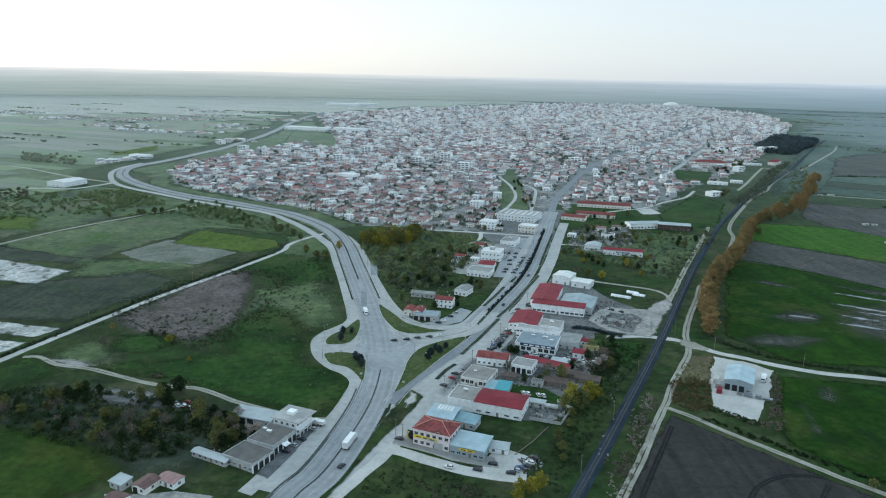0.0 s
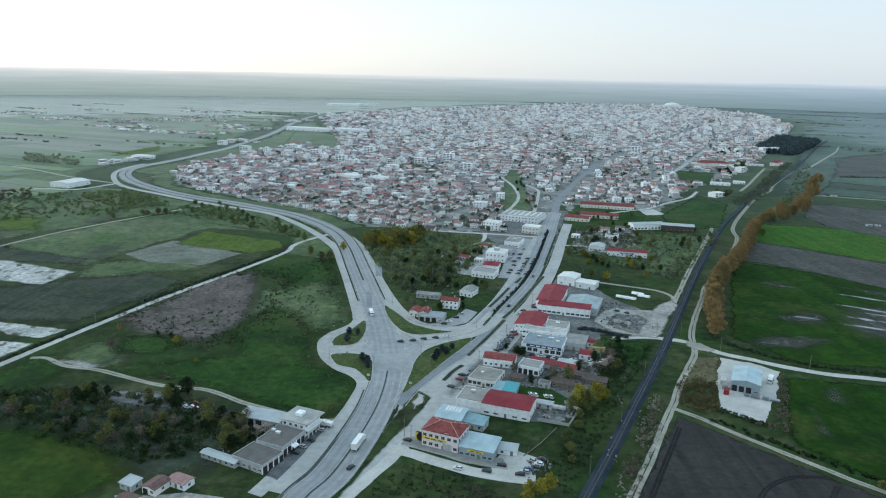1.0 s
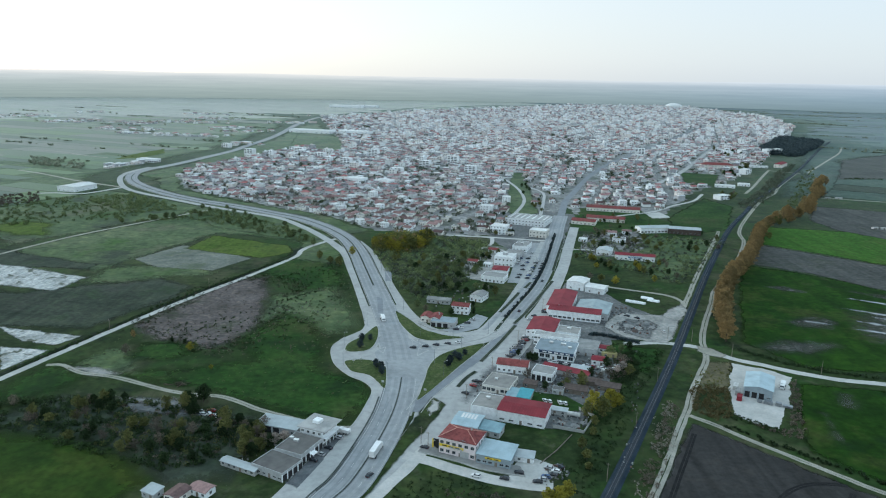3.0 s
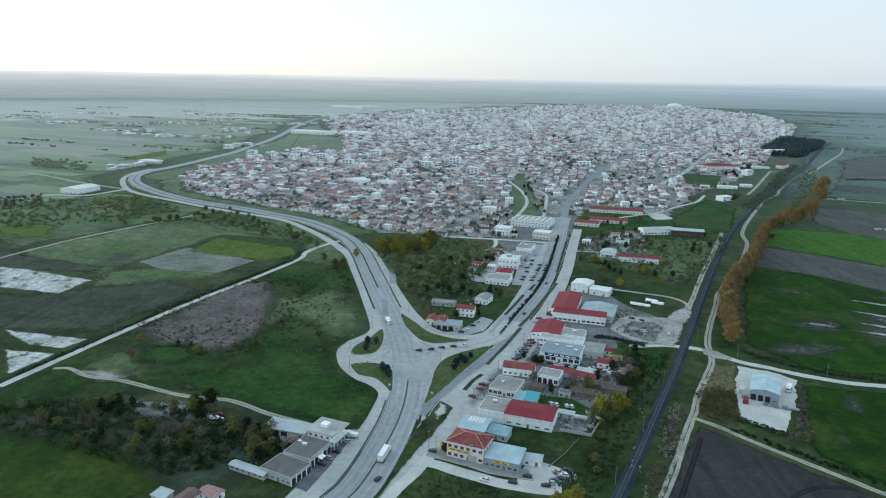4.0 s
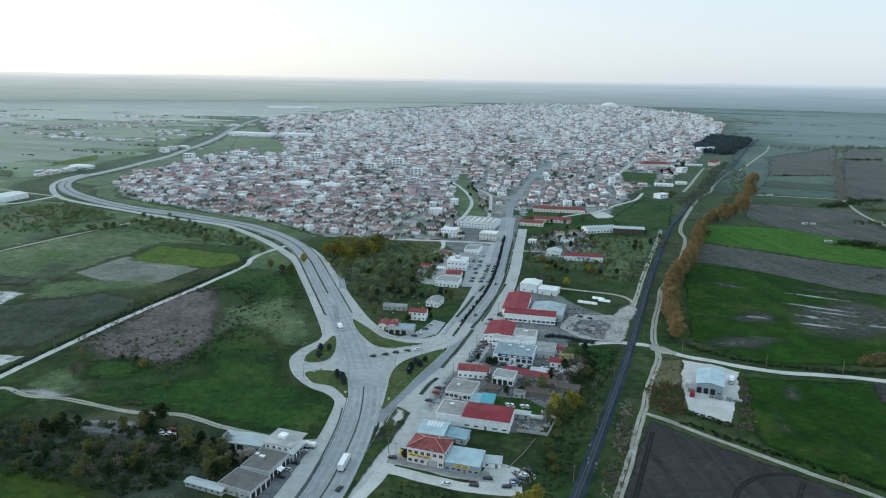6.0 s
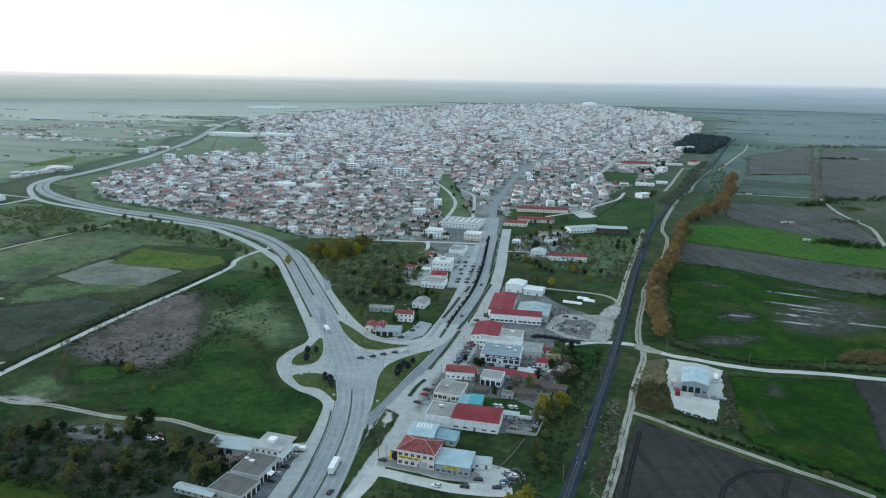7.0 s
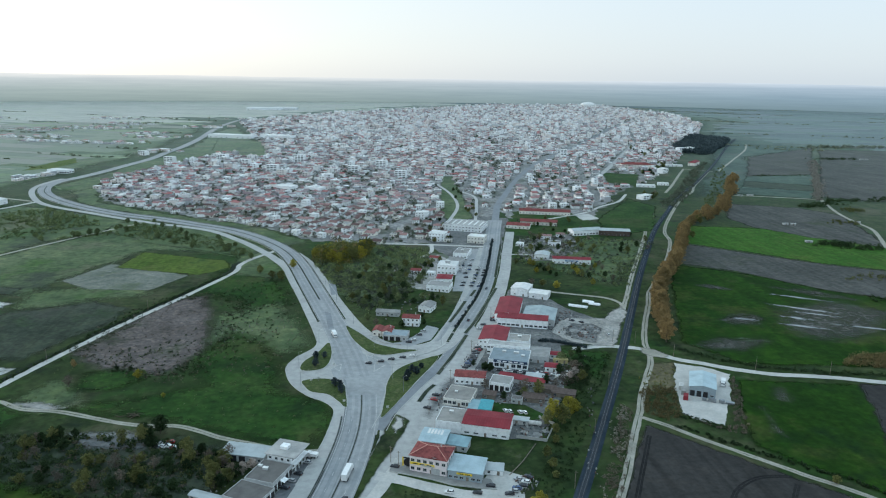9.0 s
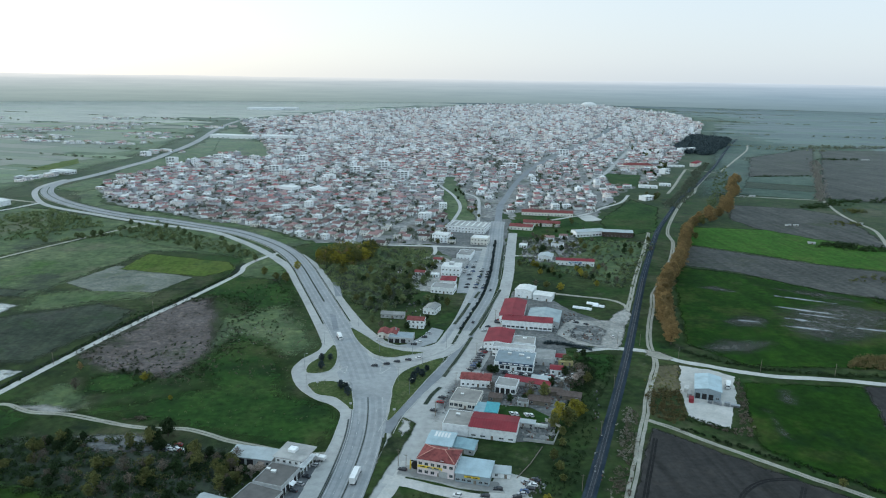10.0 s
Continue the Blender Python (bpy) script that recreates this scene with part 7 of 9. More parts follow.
scrub("hedge_row", "olive bushes round the eastern sheds", "leaf_olive", 83, lambda rnd: [(640 + rnd.gauss(0, 8), 880 + rnd.gauss(0, 7), 1.0) for _ in range(30)] + [(570 + rnd.gauss(0, 10), 800 + rnd.gauss(0, 8), 0.8) for _ in range(24)] + [(440 + rnd.gauss(0, 14), 560 + rnd.gauss(0, 5), 0.8) for _ in range(30)], 1.6, 3.6, 34, 0.7)
scrub("far_trees", "dark thickets along the eastern field track", "leaf_dark", 18, lambda rnd: [(rnd.gauss(640, 14), rnd.gauss(935, 7), 1) for _ in range(40)] + [(rnd.gauss(500, 12), rnd.gauss(672, 5), 1) for _ in range(50)] + [(rnd.gauss(395, 10), rnd.gauss(500, 3), 1) for _ in range(26)], 1.2, 2.8, 30, 0.8)


def town_trees(rnd):
    for x, y, yaw, a, b, c in LOTS:
        free = not built((x, y, yaw, a, b, c))
        n = 4 if free and b < 0.75 else 1 if free else (3 if c < 0.4 else 1) if y < 1600 else 1
        for _ in range(n):
            w, o = rnd.uniform(0, math.tau), rnd.uniform(0, 6) if free else rnd.uniform(6.0, 8.0)
            yield x + math.cos(w) * o, y + math.sin(w) * o, rnd.uniform(0.6, 1.2)


def split(k, n):
    return lambda rnd: [q for i, q in enumerate(town_trees(random.Random(31))) if i % n == k]


scrub("garden_trees", "dark garden trees between the town houses", "leaf_town", 19, split(0, 3), 1.8, 4.2, 38, 0.95)
scrub("garden_trees", "dark cypresses and pines between the town houses", "leaf_dark", 88, split(1, 9), 2.0, 4.2, 40, 0.8)
scrub("garden_trees", "bare garden trees between the town houses", "leaf_twig", 20, split(1, 3), 1.8, 4.0, 32, 0.9)
scrub("garden_trees", "low dark shrubs between the town houses", "leaf_dark", 22, split(2, 3), 1.4, 3.2, 30, 0.8)


# ---- road details ----
def stripe(name, line, offset, width, z, material, label, dash=None, category="road marking"):
    """A painted or darker line beside the middle of a road; dash: length and gap."""
    g = Geo()
    if not dash:
        sweep(g, line, [(offset - width / 2, z), (offset + width / 2, z)])
    else:
        run, start = 0.0, 0
        d = np.linalg.norm(np.diff(line, axis=0), axis=1)
        for i in range(len(d)):
            run += d[i]
            if run > dash[0] + dash[1]:
                k = start + 1
                while k < i and np.sum(d[start:k]) < dash[0]:
                    k += 1
                if k - start >= 1:
                    sweep(g, line[start:k + 1], [(offset - width / 2, z), (offset + width / 2, z)])
                run, start = 0.0, i + 1
    return tagged(new(name, g.mesh(name, [material])), label, category, kind="structure")


HW_NEAR, HW_MID = smooth_line(HIGHWAY[0:8], 1.0), smooth_line(HIGHWAY[10:28], 1.5)
for line_ in (HW_NEAR, HW_MID):
    for o_ in (-4.4, 4.4):
        stripe("lane_marking", line_, o_, 0.16, 0.222, M["line"], "worn white dashed lane line", (3, 9))
    for o_ in (-8.0, 8.0):
        stripe("edge_marking", line_, o_, 0.16, 0.222, M["line"], "worn white edge line")
for line_ in (smooth_line(HIGHWAY[0:8], 2.0), smooth_line(HIGHWAY[11:27], 3.0)):
    stripe("tar_seam", line_, -8.6, 0.5, 0.226, M["stain"], "dark stripe along the kerb", category="stain")
stripe("tar_seam", smooth_line(HIGHWAY[11:27], 3.0), 8.6, 0.5, 0.226, M["stain"], "dark stripe along the kerb", category="stain")
AV_NEAR = smooth_line(AVENUE[0:10], 1.5)
for o_ in (-4.6, 4.6):
    stripe("lane_marking", AV_NEAR, o_, 0.15, 0.172, M["line"], "worn white dashed lane line", (3, 7))
stripe("edge_marking", smooth_line(RAMP, 2), 3.2, 0.16, 0.182, M["line"], "white edge line of the ramp")


def offset_line(line, o):
    return line + sides(line) * o


strip("kerb_strip", offset_line(smooth_line(HIGHWAY[0:7], 6), -9.7)[::2].tolist(), 0.9, 0.34, M["stain"], M["dark_field"], "kerbed dark strip between highway and service road")
strip("kerb_strip", offset_line(smooth_line(HIGHWAY[11:26], 8), -9.8)[::2].tolist(), 1.8, 0.34, M["kerb"], M["dark_field"], "kerbed dark strip between highway and service road")
strip("kerb_strip", offset_line(smooth_line(HIGHWAY[11:16], 8), 9.6)[::2].tolist(), 1.6, 0.34, M["kerb"], M["dark_field"], "kerbed dark strip between highway and service road")


def kerb(line, o, label):
    """A pale raised kerb along the edge of a road."""
    g = Geo()
    sweep(g, offset_line(line, o), [(-0.16, 0.05), (-0.15, 0.30), (0.15, 0.30), (0.16, 0.05)])
    tagged(new("kerb", g.mesh("kerb", [M["kerb"]])), label, "kerb", kind="structure")


kerb(smooth_line(RAMP, 2.0), 3.9, "pale stone kerb beside the ramp")
kerb(smooth_line(RAMP[1:], 2.0), -3.9, "pale stone kerb between ramp and frontage road")
kerb(smooth_line(SERVICE_WEST[1:12], 2.0), -4.1, "pale stone kerb of the service road loop")
kerb(smooth_line(SERVICE_WEST[13:20], 3.0), -4.1, "pale stone kerb of the service road")
kerb(smooth_line(SERVICE_EAST[1:8], 3.0), -3.6, "pale stone kerb of the service road on the town side")


def guard_rail(line, o, label):
    ln = offset_line(line, o)
    ob = empty("guard_rail", Matrix.Identity(4), label, "guard rail")
    g = Geo()
    sweep(g, ln, [(-0.04, 0.78), (0.05, 0.72), (-0.02, 0.64), (0.05, 0.56), (-0.04, 0.50), (-0.06, 0.50), (-0.06, 0.78), (-0.04, 0.78)])
    part("beam", g, M["steel"], ob, "galvanised corrugated beam")
    g = Geo()
    for q in ln[::2]:
        g.box(q[0] - 0.06, q[0] + 0.06, q[1] - 0.06, q[1] + 0.06, 0.1, 0.74)
    tagged(part("posts", g, M["steel"], ob), kind="stuff")


guard_rail(smooth_line(HIGHWAY[0:6], 2.0), 9.0, "galvanised guard rail along the highway verge")
guard_rail(smooth_line(HIGHWAY[12:25], 3.0), 9.3, "galvanised guard rail along the highway curve")


def lamp_post(x, y, yaw, h=9.0, group="street lamps"):
    ob = empty("street_lamp", place(x, y, yaw), "tall grey street lamp with curved arm", "street lamp", group)
    g = Geo()
    limb(g, (0, 0, -0.1), (0, 0, h), 0.11, 0.06, 8)
    part("pole", g, M["steel"], ob)
    g = Geo()
    limb(g, (0, 0, h - 0.05), (0.9, 0, h + 0.5), 0.05, 0.045, 6), limb(g, (0.88, 0, h + 0.49), (1.8, 0, h + 0.6), 0.045, 0.04, 6)
    part("arm", g, M["steel"], ob)
    g = Geo()
    g.box(1.6, 2.3, -0.14, 0.14, h + 0.52, h + 0.66)
    part("lamp_head", g, M["frame"], ob)
    return ob


lamp = lamp_post(-69.8, 404, -20)
for x_, y_, a_ in ((-66, 374, 20), (-60, 441, -40), (-24, 425, 200), (-3, 419.5, 230), (-14, 380, 10), (2, 402, 250), (-38, 475, 190), (-52, 530, 190), (-63, 575, 190),
                   (45, 520, 160), (58, 555, 160), (72, 600, 160), (88, 660, 160), (20, 430, 140), (-8.5, 362, 30)):
    copy_thing(lamp, place(x_, y_, a_))


def utility_pole(x, y, yaw, h=8.5):
    ob = empty("utility_pole", place(x, y, yaw), "wooden utility pole with crossarm and insulators", "utility pole", "utility poles")
    g = Geo()
    limb(g, (0, 0, -0.2), (0, 0, h), 0.15, 0.10, 8)
    part("pole", g, M["wood"], ob)
    g = Geo()
    g.box(-0.9, 0.9, -0.06, 0.06, h - 0.7, h - 0.58)
    part("crossarm", g, M["wood"], ob)
    for o in (-0.8, 0.0, 0.8):
        g = Geo()
        limb(g, (o, 0, h - 0.58), (o, 0, h - 0.38), 0.05, 0.03, 6)
        part("insulator", g, M["glass"], ob)
    return ob


pole = utility_pole(166.0, 399.5, 60)
for x_, y_, a_ in ((-18.2, 289.6, -30), (-14.9, 284.7, -30), (3.5, 336, -20), (19, 372, -20), (38, 416, -20), (62, 480, -20), (150, 424, 60), (136, 428, 60), (208, 376, 60), (250, 366, 60), (60, 262, -25), (84, 308, -25), (110, 362, -25), (-222, 421, 70), (-190, 515, 70)):
    copy_thing(pole, place(x_, y_, a_))


# ---- vehicles ----
def wheel(parent, x, y, r=0.31, w=0.2):
    m = Matrix.Translation((x, y, r)) @ Matrix.Rotation(radians(90), 4, "X")
    n = 14
    g = Geo()
    vs = [tuple(m @ Vector((rr * math.cos(k * math.tau / n), rr * math.sin(k * math.tau / n), z))) for rr, z in ((r * 0.62, -w / 2), (r * 0.93, -w / 2), (r, -w / 4), (r, w / 4), (r * 0.93, w / 2), (r * 0.62, w / 2)) for k in range(n)]
    g.add(vs, [(i * n + k, i * n + (k + 1) % n, (i + 1) * n + (k + 1) % n, (i + 1) * n + k) for i in range(5) for k in range(n)])
    ob = part("wheel", g, M["black"], parent)
    g = Geo()
    vs = [tuple(m @ Vector((r * 0.62 * math.cos(k * math.tau / n), r * 0.62 * math.sin(k * math.tau / n), z))) for z in (-w / 2 + 0.02, w / 2 - 0.02) for k in range(n)]
    g.add(vs, [tuple(range(n)), tuple(range(2 * n - 1, n - 1, -1))])
    part("rim", g, M["steel"], ob)


def car(label, paint, length=4.2, group="parked cars"):
    """A hatchback: pressed body, glasshouse, roof, wheels and lamps; it faces +y."""
    ob = empty("car", place(0, 0, 0), label, "car", group)
    k = length / 4.2
    g = Geo()
    side = [(-2.05, 0.30), (-2.1, 0.62), (-2.02, 0.95), (-1.2, 0.99), (0.95, 0.93), (1.85, 0.78), (2.08, 0.60), (2.06, 0.30)]
    for i, (inset, top) in enumerate(((0.0, 0),)):
        vs = [(0.80, y * k, z) for y, z in side] + [(0.86, y * k * 0.985, min(z, 0.75) if z < 0.9 else z - 0.1) for y, z in side]
        vs += [(-x, y, z) for x, y, z in vs]
        n = len(side)
        fs = [(j, (j + 1) % n, n + (j + 1) % n, n + j) for j in range(n)] + [tuple(range(n, 2 * n))]
        fs += [tuple(reversed([q + 2 * n for q in f])) for f in fs]
        fs += [((j + 1) % n, j, 2 * n + j, 2 * n + (j + 1) % n) for j in range(n)]
        g.add(vs, fs)
    part("body", g, M[paint], ob)
    g = Geo()
    lo = [(-1.95, 0.90), (0.98, 0.88)]
    hi = [(-1.45, 1.40), (0.20, 1.42)]
    vs = [(sx * 0.76, lo[0][0] * k, lo[0][1]) for sx in (-1, 1)] + [(sx * 0.76, lo[1][0] * k, lo[1][1]) for sx in (1, -1)] + [(sx * 0.58, hi[0][0] * k, hi[0][1]) for sx in (-1, 1)] + [(sx * 0.58, hi[1][0] * k, hi[1][1]) for sx in (1, -1)]
    g.add(vs, [(0, 1, 5, 4), (1, 2, 6, 5), (2, 3, 7, 6), (3, 0, 4, 7)])
    part("glazing", g, M["glass"], ob)
    g = Geo()
    g.box(-0.60, 0.60, -1.47 * k, 0.22 * k, 1.385, 1.45)
    part("roof", g, M[paint], ob)
    for x in (-0.74, 0.74):
        for y in (-1.28 * k, 1.3 * k):
            wheel(ob, x, y)
    for x in (-0.6, 0.6):
        g = Geo()
        g.box(x - 0.16, x + 0.16, 1.98 * k, 2.085 * k, 0.60, 0.74)
        part("headlight", g, M["frame"], ob)
        g = Geo()
        g.box(x - 0.14, x + 0.14, -2.115 * k, -2.03 * k, 0.68, 0.86)
        part("tail_light", g, M["red_sheet"], ob)
    return ob


for n_, c_, r_ in (("car_white", (0.78, 0.78, 0.77), 0.25), ("car_dark", (0.03, 0.033, 0.04), 0.2), ("car_silver", (0.42, 0.43, 0.44), 0.3), ("car_red", (0.30, 0.03, 0.03), 0.25), ("car_blue", (0.06, 0.10, 0.20), 0.25)):
    M[n_] = painted(n_, c_, r_, 0.2, stain=0.1)
CARS = {k: car(f"{w} painted hatchback car", "car_" + k) for k, w in (("white", "white"), ("dark", "dark grey"), ("silver", "silver grey"), ("red", "dark red"), ("blue", "dark blue"))}
CAR_SEEN = set()


def park(kind, x, y, yaw, z=0.12):
    m = pose(x, y, z, 0, 0, yaw)
    if kind in CAR_SEEN:
        copy_thing(CARS[kind], m)
    else:
        CAR_SEEN.add(kind)
        CARS[kind].matrix_basis = m


for k_, x_, y_, a_, z_ in (("dark", -38.6, 262.2, -28, 0.205), ("dark", -27.5, 403.1, 80, 0.22), ("dark", -20.0, 405.4, 80, 0.175), ("dark", -13.5, 408.3, 76, 0.175), ("dark", -6.3, 410.6, 74, 0.175), ("white", 0.2, 412.8, 70, 0.175),
                           ("white", 5.7, 263.4, 70, 0.13), ("dark", 17.5, 261.9, 72, 0.13), ("silver", 37.0, 270.5, 60, 0.13), ("white", 39.8, 268.0, 66, 0.13), ("dark", 38.1, 265.3, 66, 0.13), ("silver", 33.3, 261.8, 75, 0.13),
                           ("dark", 31.0, 260.0, 80, 0.13), ("blue", 35.0, 263.8, 64, 0.13), ("dark", 42.0, 272.0, 40, 0.05), ("dark", 24.0, 266.5, 75, 0.13), ("dark", -16.5, 285.5, 65, 0.13), ("dark", 4.4, 474.1, 80, 0.15),
                           ("dark", 7.0, 449.0, 80, 0.165), ("white", 2.6, 440.0, 80, 0.165), ("dark", -1.0, 436.4, 78, 0.165), ("silver", 10.5, 456.0, 60, 0.165), ("white", 44, 334.5, 10, 0.075), ("white", 46.4, 333.8, 12, 0.075),
                           ("white", 51.5, 332.4, 8, 0.075), ("white", 54.0, 331.8, 10, 0.075), ("dark", 40.5, 330.0, 70, 0.075), ("dark", 39.0, 325.5, 70, 0.075), ("dark", 51, 386.5, 70, 0.075), ("white", 55.5, 385, 72, 0.075),
                           ("dark", 60.5, 383.5, 70, 0.075), ("dark", 65.5, 381.5, 74, 0.075), ("blue", 69.5, 380, 70, 0.075), ("white", 82, 378, 60, 0.075), ("white", 88, 376.5, 66, 0.075), ("silver", 74.5, 381, 66, 0.075),
                           ("red", 7.5, 351, 62, 0.125), ("dark", 9.0, 356.5, 66, 0.125), ("dark", 3.0, 341.5, 60, 0.125), ("dark", 37.5, 404, 66, 0.125), ("silver", 39.5, 409, 68, 0.125), ("dark", 41.0, 414, 66, 0.125), ("red", 43, 419, 66, 0.125),
                           ("dark", 35.5, 399.5, 64, 0.125), ("silver", 45.5, 424.5, 66, 0.125), ("dark", 51, 441, -20, 0.125), ("dark", 62, 478, -18, 0.125), ("dark", 120, 470, 50, 0.11), ("dark", 126, 466, 30, 0.11), ("white", 137, 440, 0, 0.11),
                           ("silver", -61.8, 278.0, 60, 0.125), ("dark", -59.2, 283.2, 64, 0.125), ("dark", -64.0, 273.0, 66, 0.125), ("silver", -56.0, 292.5, 64, 0.125), ("dark", 44.8, 476, -20, 0.155), ("dark", 71, 552, 160, 0.155)):
    park(k_, x_, y_, a_, z_)
lot_rnd = random.Random(12)
for i_ in range(8):
    for j_, (u_, v_) in enumerate(((0, 0), (7.5, -1.5), (14, -3))):
        if lot_rnd.random() < 0.75:
            park(lot_rnd.choice(("dark", "silver", "white", "blue", "dark")), 52 + u_ + i_ * 1.4 + i_ * 0.8, 562 + v_ + i_ * 8.2, 68 + lot_rnd.uniform(-5, 5), 0.12)
for i_ in range(9):
    park(lot_rnd.choice(("white", "silver", "dark", "red")), -128 + lot_rnd.uniform(0, 12), 309.5 + lot_rnd.uniform(0, 7), lot_rnd.uniform(0, 180), 0.01)


for i_ in range(8):
    for u_ in (-3.5, 3.4):
        if lot_rnd.random() < 0.7:
            park(lot_rnd.choice(("dark", "silver", "white", "blue", "dark")), 57 + i_ * 1.75 + u_ + lot_rnd.uniform(-0.5, 0.5), 600 + i_ * 6.4 + lot_rnd.uniform(-0.8, 0.8), 66 + lot_rnd.uniform(-6, 6), 0.12)
for i_ in range(16):                                       # before the workshops along the frontage road
    f_ = i_ / 15
    park(lot_rnd.choice(("dark", "silver", "white", "dark", "blue")), 30.5 + 20 * f_ + lot_rnd.uniform(-1.6, 1.6), 392 + 47 * f_ + lot_rnd.uniform(-0.8, 0.8), 64 + lot_rnd.uniform(-14, 14), 0.126)
for x_, y_ in ((62.5, 474), (65, 480), (67, 487), (69.5, 494), (50, 458), (54, 466), (52.5, 386), (56.5, 384.6), (62.0, 382.8), (71.5, 379.5), (77.0, 379), (92.5, 381), (98, 389)):
    park(lot_rnd.choice(("dark", "silver", "white", "red")), x_, y_, 70 + lot_rnd.uniform(-12, 12), 0.126)


def lorry(name, label, x, y, yaw, length, height, box_mat="car_white", cab_mat="car_white", z=0.205):
    """A lorry with a box body; it faces +y."""
    ob = empty(name, pose(x, y, z, 0, 0, yaw), label, "truck")
    l = length
    g = Geo()
    g.box(-1.24, 1.24, -l / 2, l / 2 - 2.3, 1.05, height)
    for e in (-1.0, 1.0):
        g.box(e * 1.24 - 0.03, e * 1.24 + 0.03, -l / 2 - 0.02, -l / 2 + 0.1, 1.0, height + 0.03)
    part("box_body", g, M[box_mat], ob)
    g = Geo()
    f = l / 2
    vs = [(-1.2, f - 2.1, 0.5), (1.2, f - 2.1, 0.5), (1.2, f, 0.5), (-1.2, f, 0.5), (-1.2, f - 2.1, 2.75), (1.2, f - 2.1, 2.75), (1.15, f - 0.55, 2.75), (-1.15, f - 0.55, 2.75), (1.2, f, 1.5), (-1.2, f, 1.5)]
    g.add(vs, [(0, 1, 5, 4), (1, 2, 8, 6, 5), (3, 0, 4, 7, 9), (4, 5, 6, 7), (2, 3, 9, 8), (9, 7, 6, 8)])
    cab = part("cab", g, M[cab_mat], ob)
    g = Geo()
    g.add([(-1.05, f - 0.02, 1.58), (1.05, f - 0.02, 1.58), (1.0, f - 0.50, 2.62), (-1.0, f - 0.50, 2.62), (-1.05, f - 0.06, 1.56), (1.05, f - 0.06, 1.56)], [(0, 1, 2, 3), (4, 5, 1, 0)])
    part("windscreen", g, M["glass"], cab)
    g = Geo()
    g.box(-0.5, 0.5, -l / 2 + 0.1, l / 2 - 0.6, 0.62, 1.04)
    part("chassis", g, M["black"], ob)
    for yy in (l / 2 - 1.2, -l / 2 + 1.2, -l / 2 + 2.4):
        for xx in (-1.05, 1.05):
            wheel(ob, xx, yy, 0.5, 0.3)
    return ob


lorry("truck", "white box truck driving on the highway", -37.6, 280.5, -14, 12.0, 3.9)
lorry("van", "white delivery truck driving on the highway", -50.4, 452.0, 194, 8.0, 3.1)
lorry("truck", "white truck parked beside the silver barn", 177.0, 357.0, 150, 7.5, 2.9, z=0.11)
lorry("van", "white van parked before the columned building", -54.2, 297.0, 70, 5.6, 2.5, z=0.125)


# ---- signs and trim on the showrooms ----
def board(name, label, x, y, yaw, lx, ly, lz, w, h, material, bars=0, bar_mat="black", depth=0.25):
    """A sign board fixed to a front, in the local frame of that building, with plain bars for its lettering."""
    ob = empty(name, place(x, y, yaw) @ Matrix.Translation((lx, ly, lz)), label, "sign")
    g = Geo()
    g.box(-w / 2, w / 2, -depth, 0.0, 0, h)
    panel = part("panel", g, M[material], ob)
    for k in range(bars):
        c = -w * 0.42 + w * 0.84 * (k + 0.5) / bars
        g = Geo()
        g.box(c - w * 0.30 / bars, c + w * 0.30 / bars, -depth - 0.04, -depth, h * 0.28, h * 0.72)
        part("lettering", g, M[bar_mat], panel, "plain dark lettering bar")
    return ob


board("shop_sign", "long yellow shop sign with dark lettering", 0.3, 284.5, -23, -2.6, -6.45, 3.9, 11.4, 1.1, "yellow", 3)
board("shop_sign", "yellow shop sign on the blue showroom", 15.4, 277.5, -20, 0.0, -6.5, 3.2, 7.0, 0.8, "yellow", 2)
board("shop_sign", "dark navy fascia along the showroom roof edge", 59.6, 399.0, -19, 1.5, -10.05, 3.7, 20.6, 1.7, "navy", 5, "white")
board("shop_sign", "blue fascia on the white workshop", 167.2, 631, -13, 0, -5.2, 2.6, 12, 1.2, "blue", 2, "white")


def billboard():
    """The dark round-topped display stand with its yellow rim beside the pink showroom."""
    ob = empty("billboard", place(-10.6, 285.5, -23), "dark rounded display board with yellow rim on the forecourt", "billboard")
    n = 20
    pts = [(2.0 * math.cos(a), 2.2 + 2.0 * math.sin(a)) for a in np.linspace(0, math.tau, n + 1)[:-1]]
    g = Geo()
    g.add([(x, -0.12, z) for x, z in pts] + [(x, 0.12, z) for x, z in pts], [tuple(range(n))] + [tuple(range(2 * n - 1, n - 1, -1))] + [((i + 1) % n, i, n + i, n + (i + 1) % n) for i in range(n)])
    part("disc", g, M["black"], ob)
    g = Geo()
    g.box(-2.6, -2.1, -0.3, 0.3, 0, 4.6), g.box(2.1, 2.6, -0.3, 0.3, 0, 3.2)
    part("posts", g, M["yellow"], ob, "yellow painted posts")
    g = Geo()
    g.box(-2.6, 2.6, -0.2, 0.2, 4.1, 4.6)
    part("top_bar", g, M["black"], ob)


billboard()


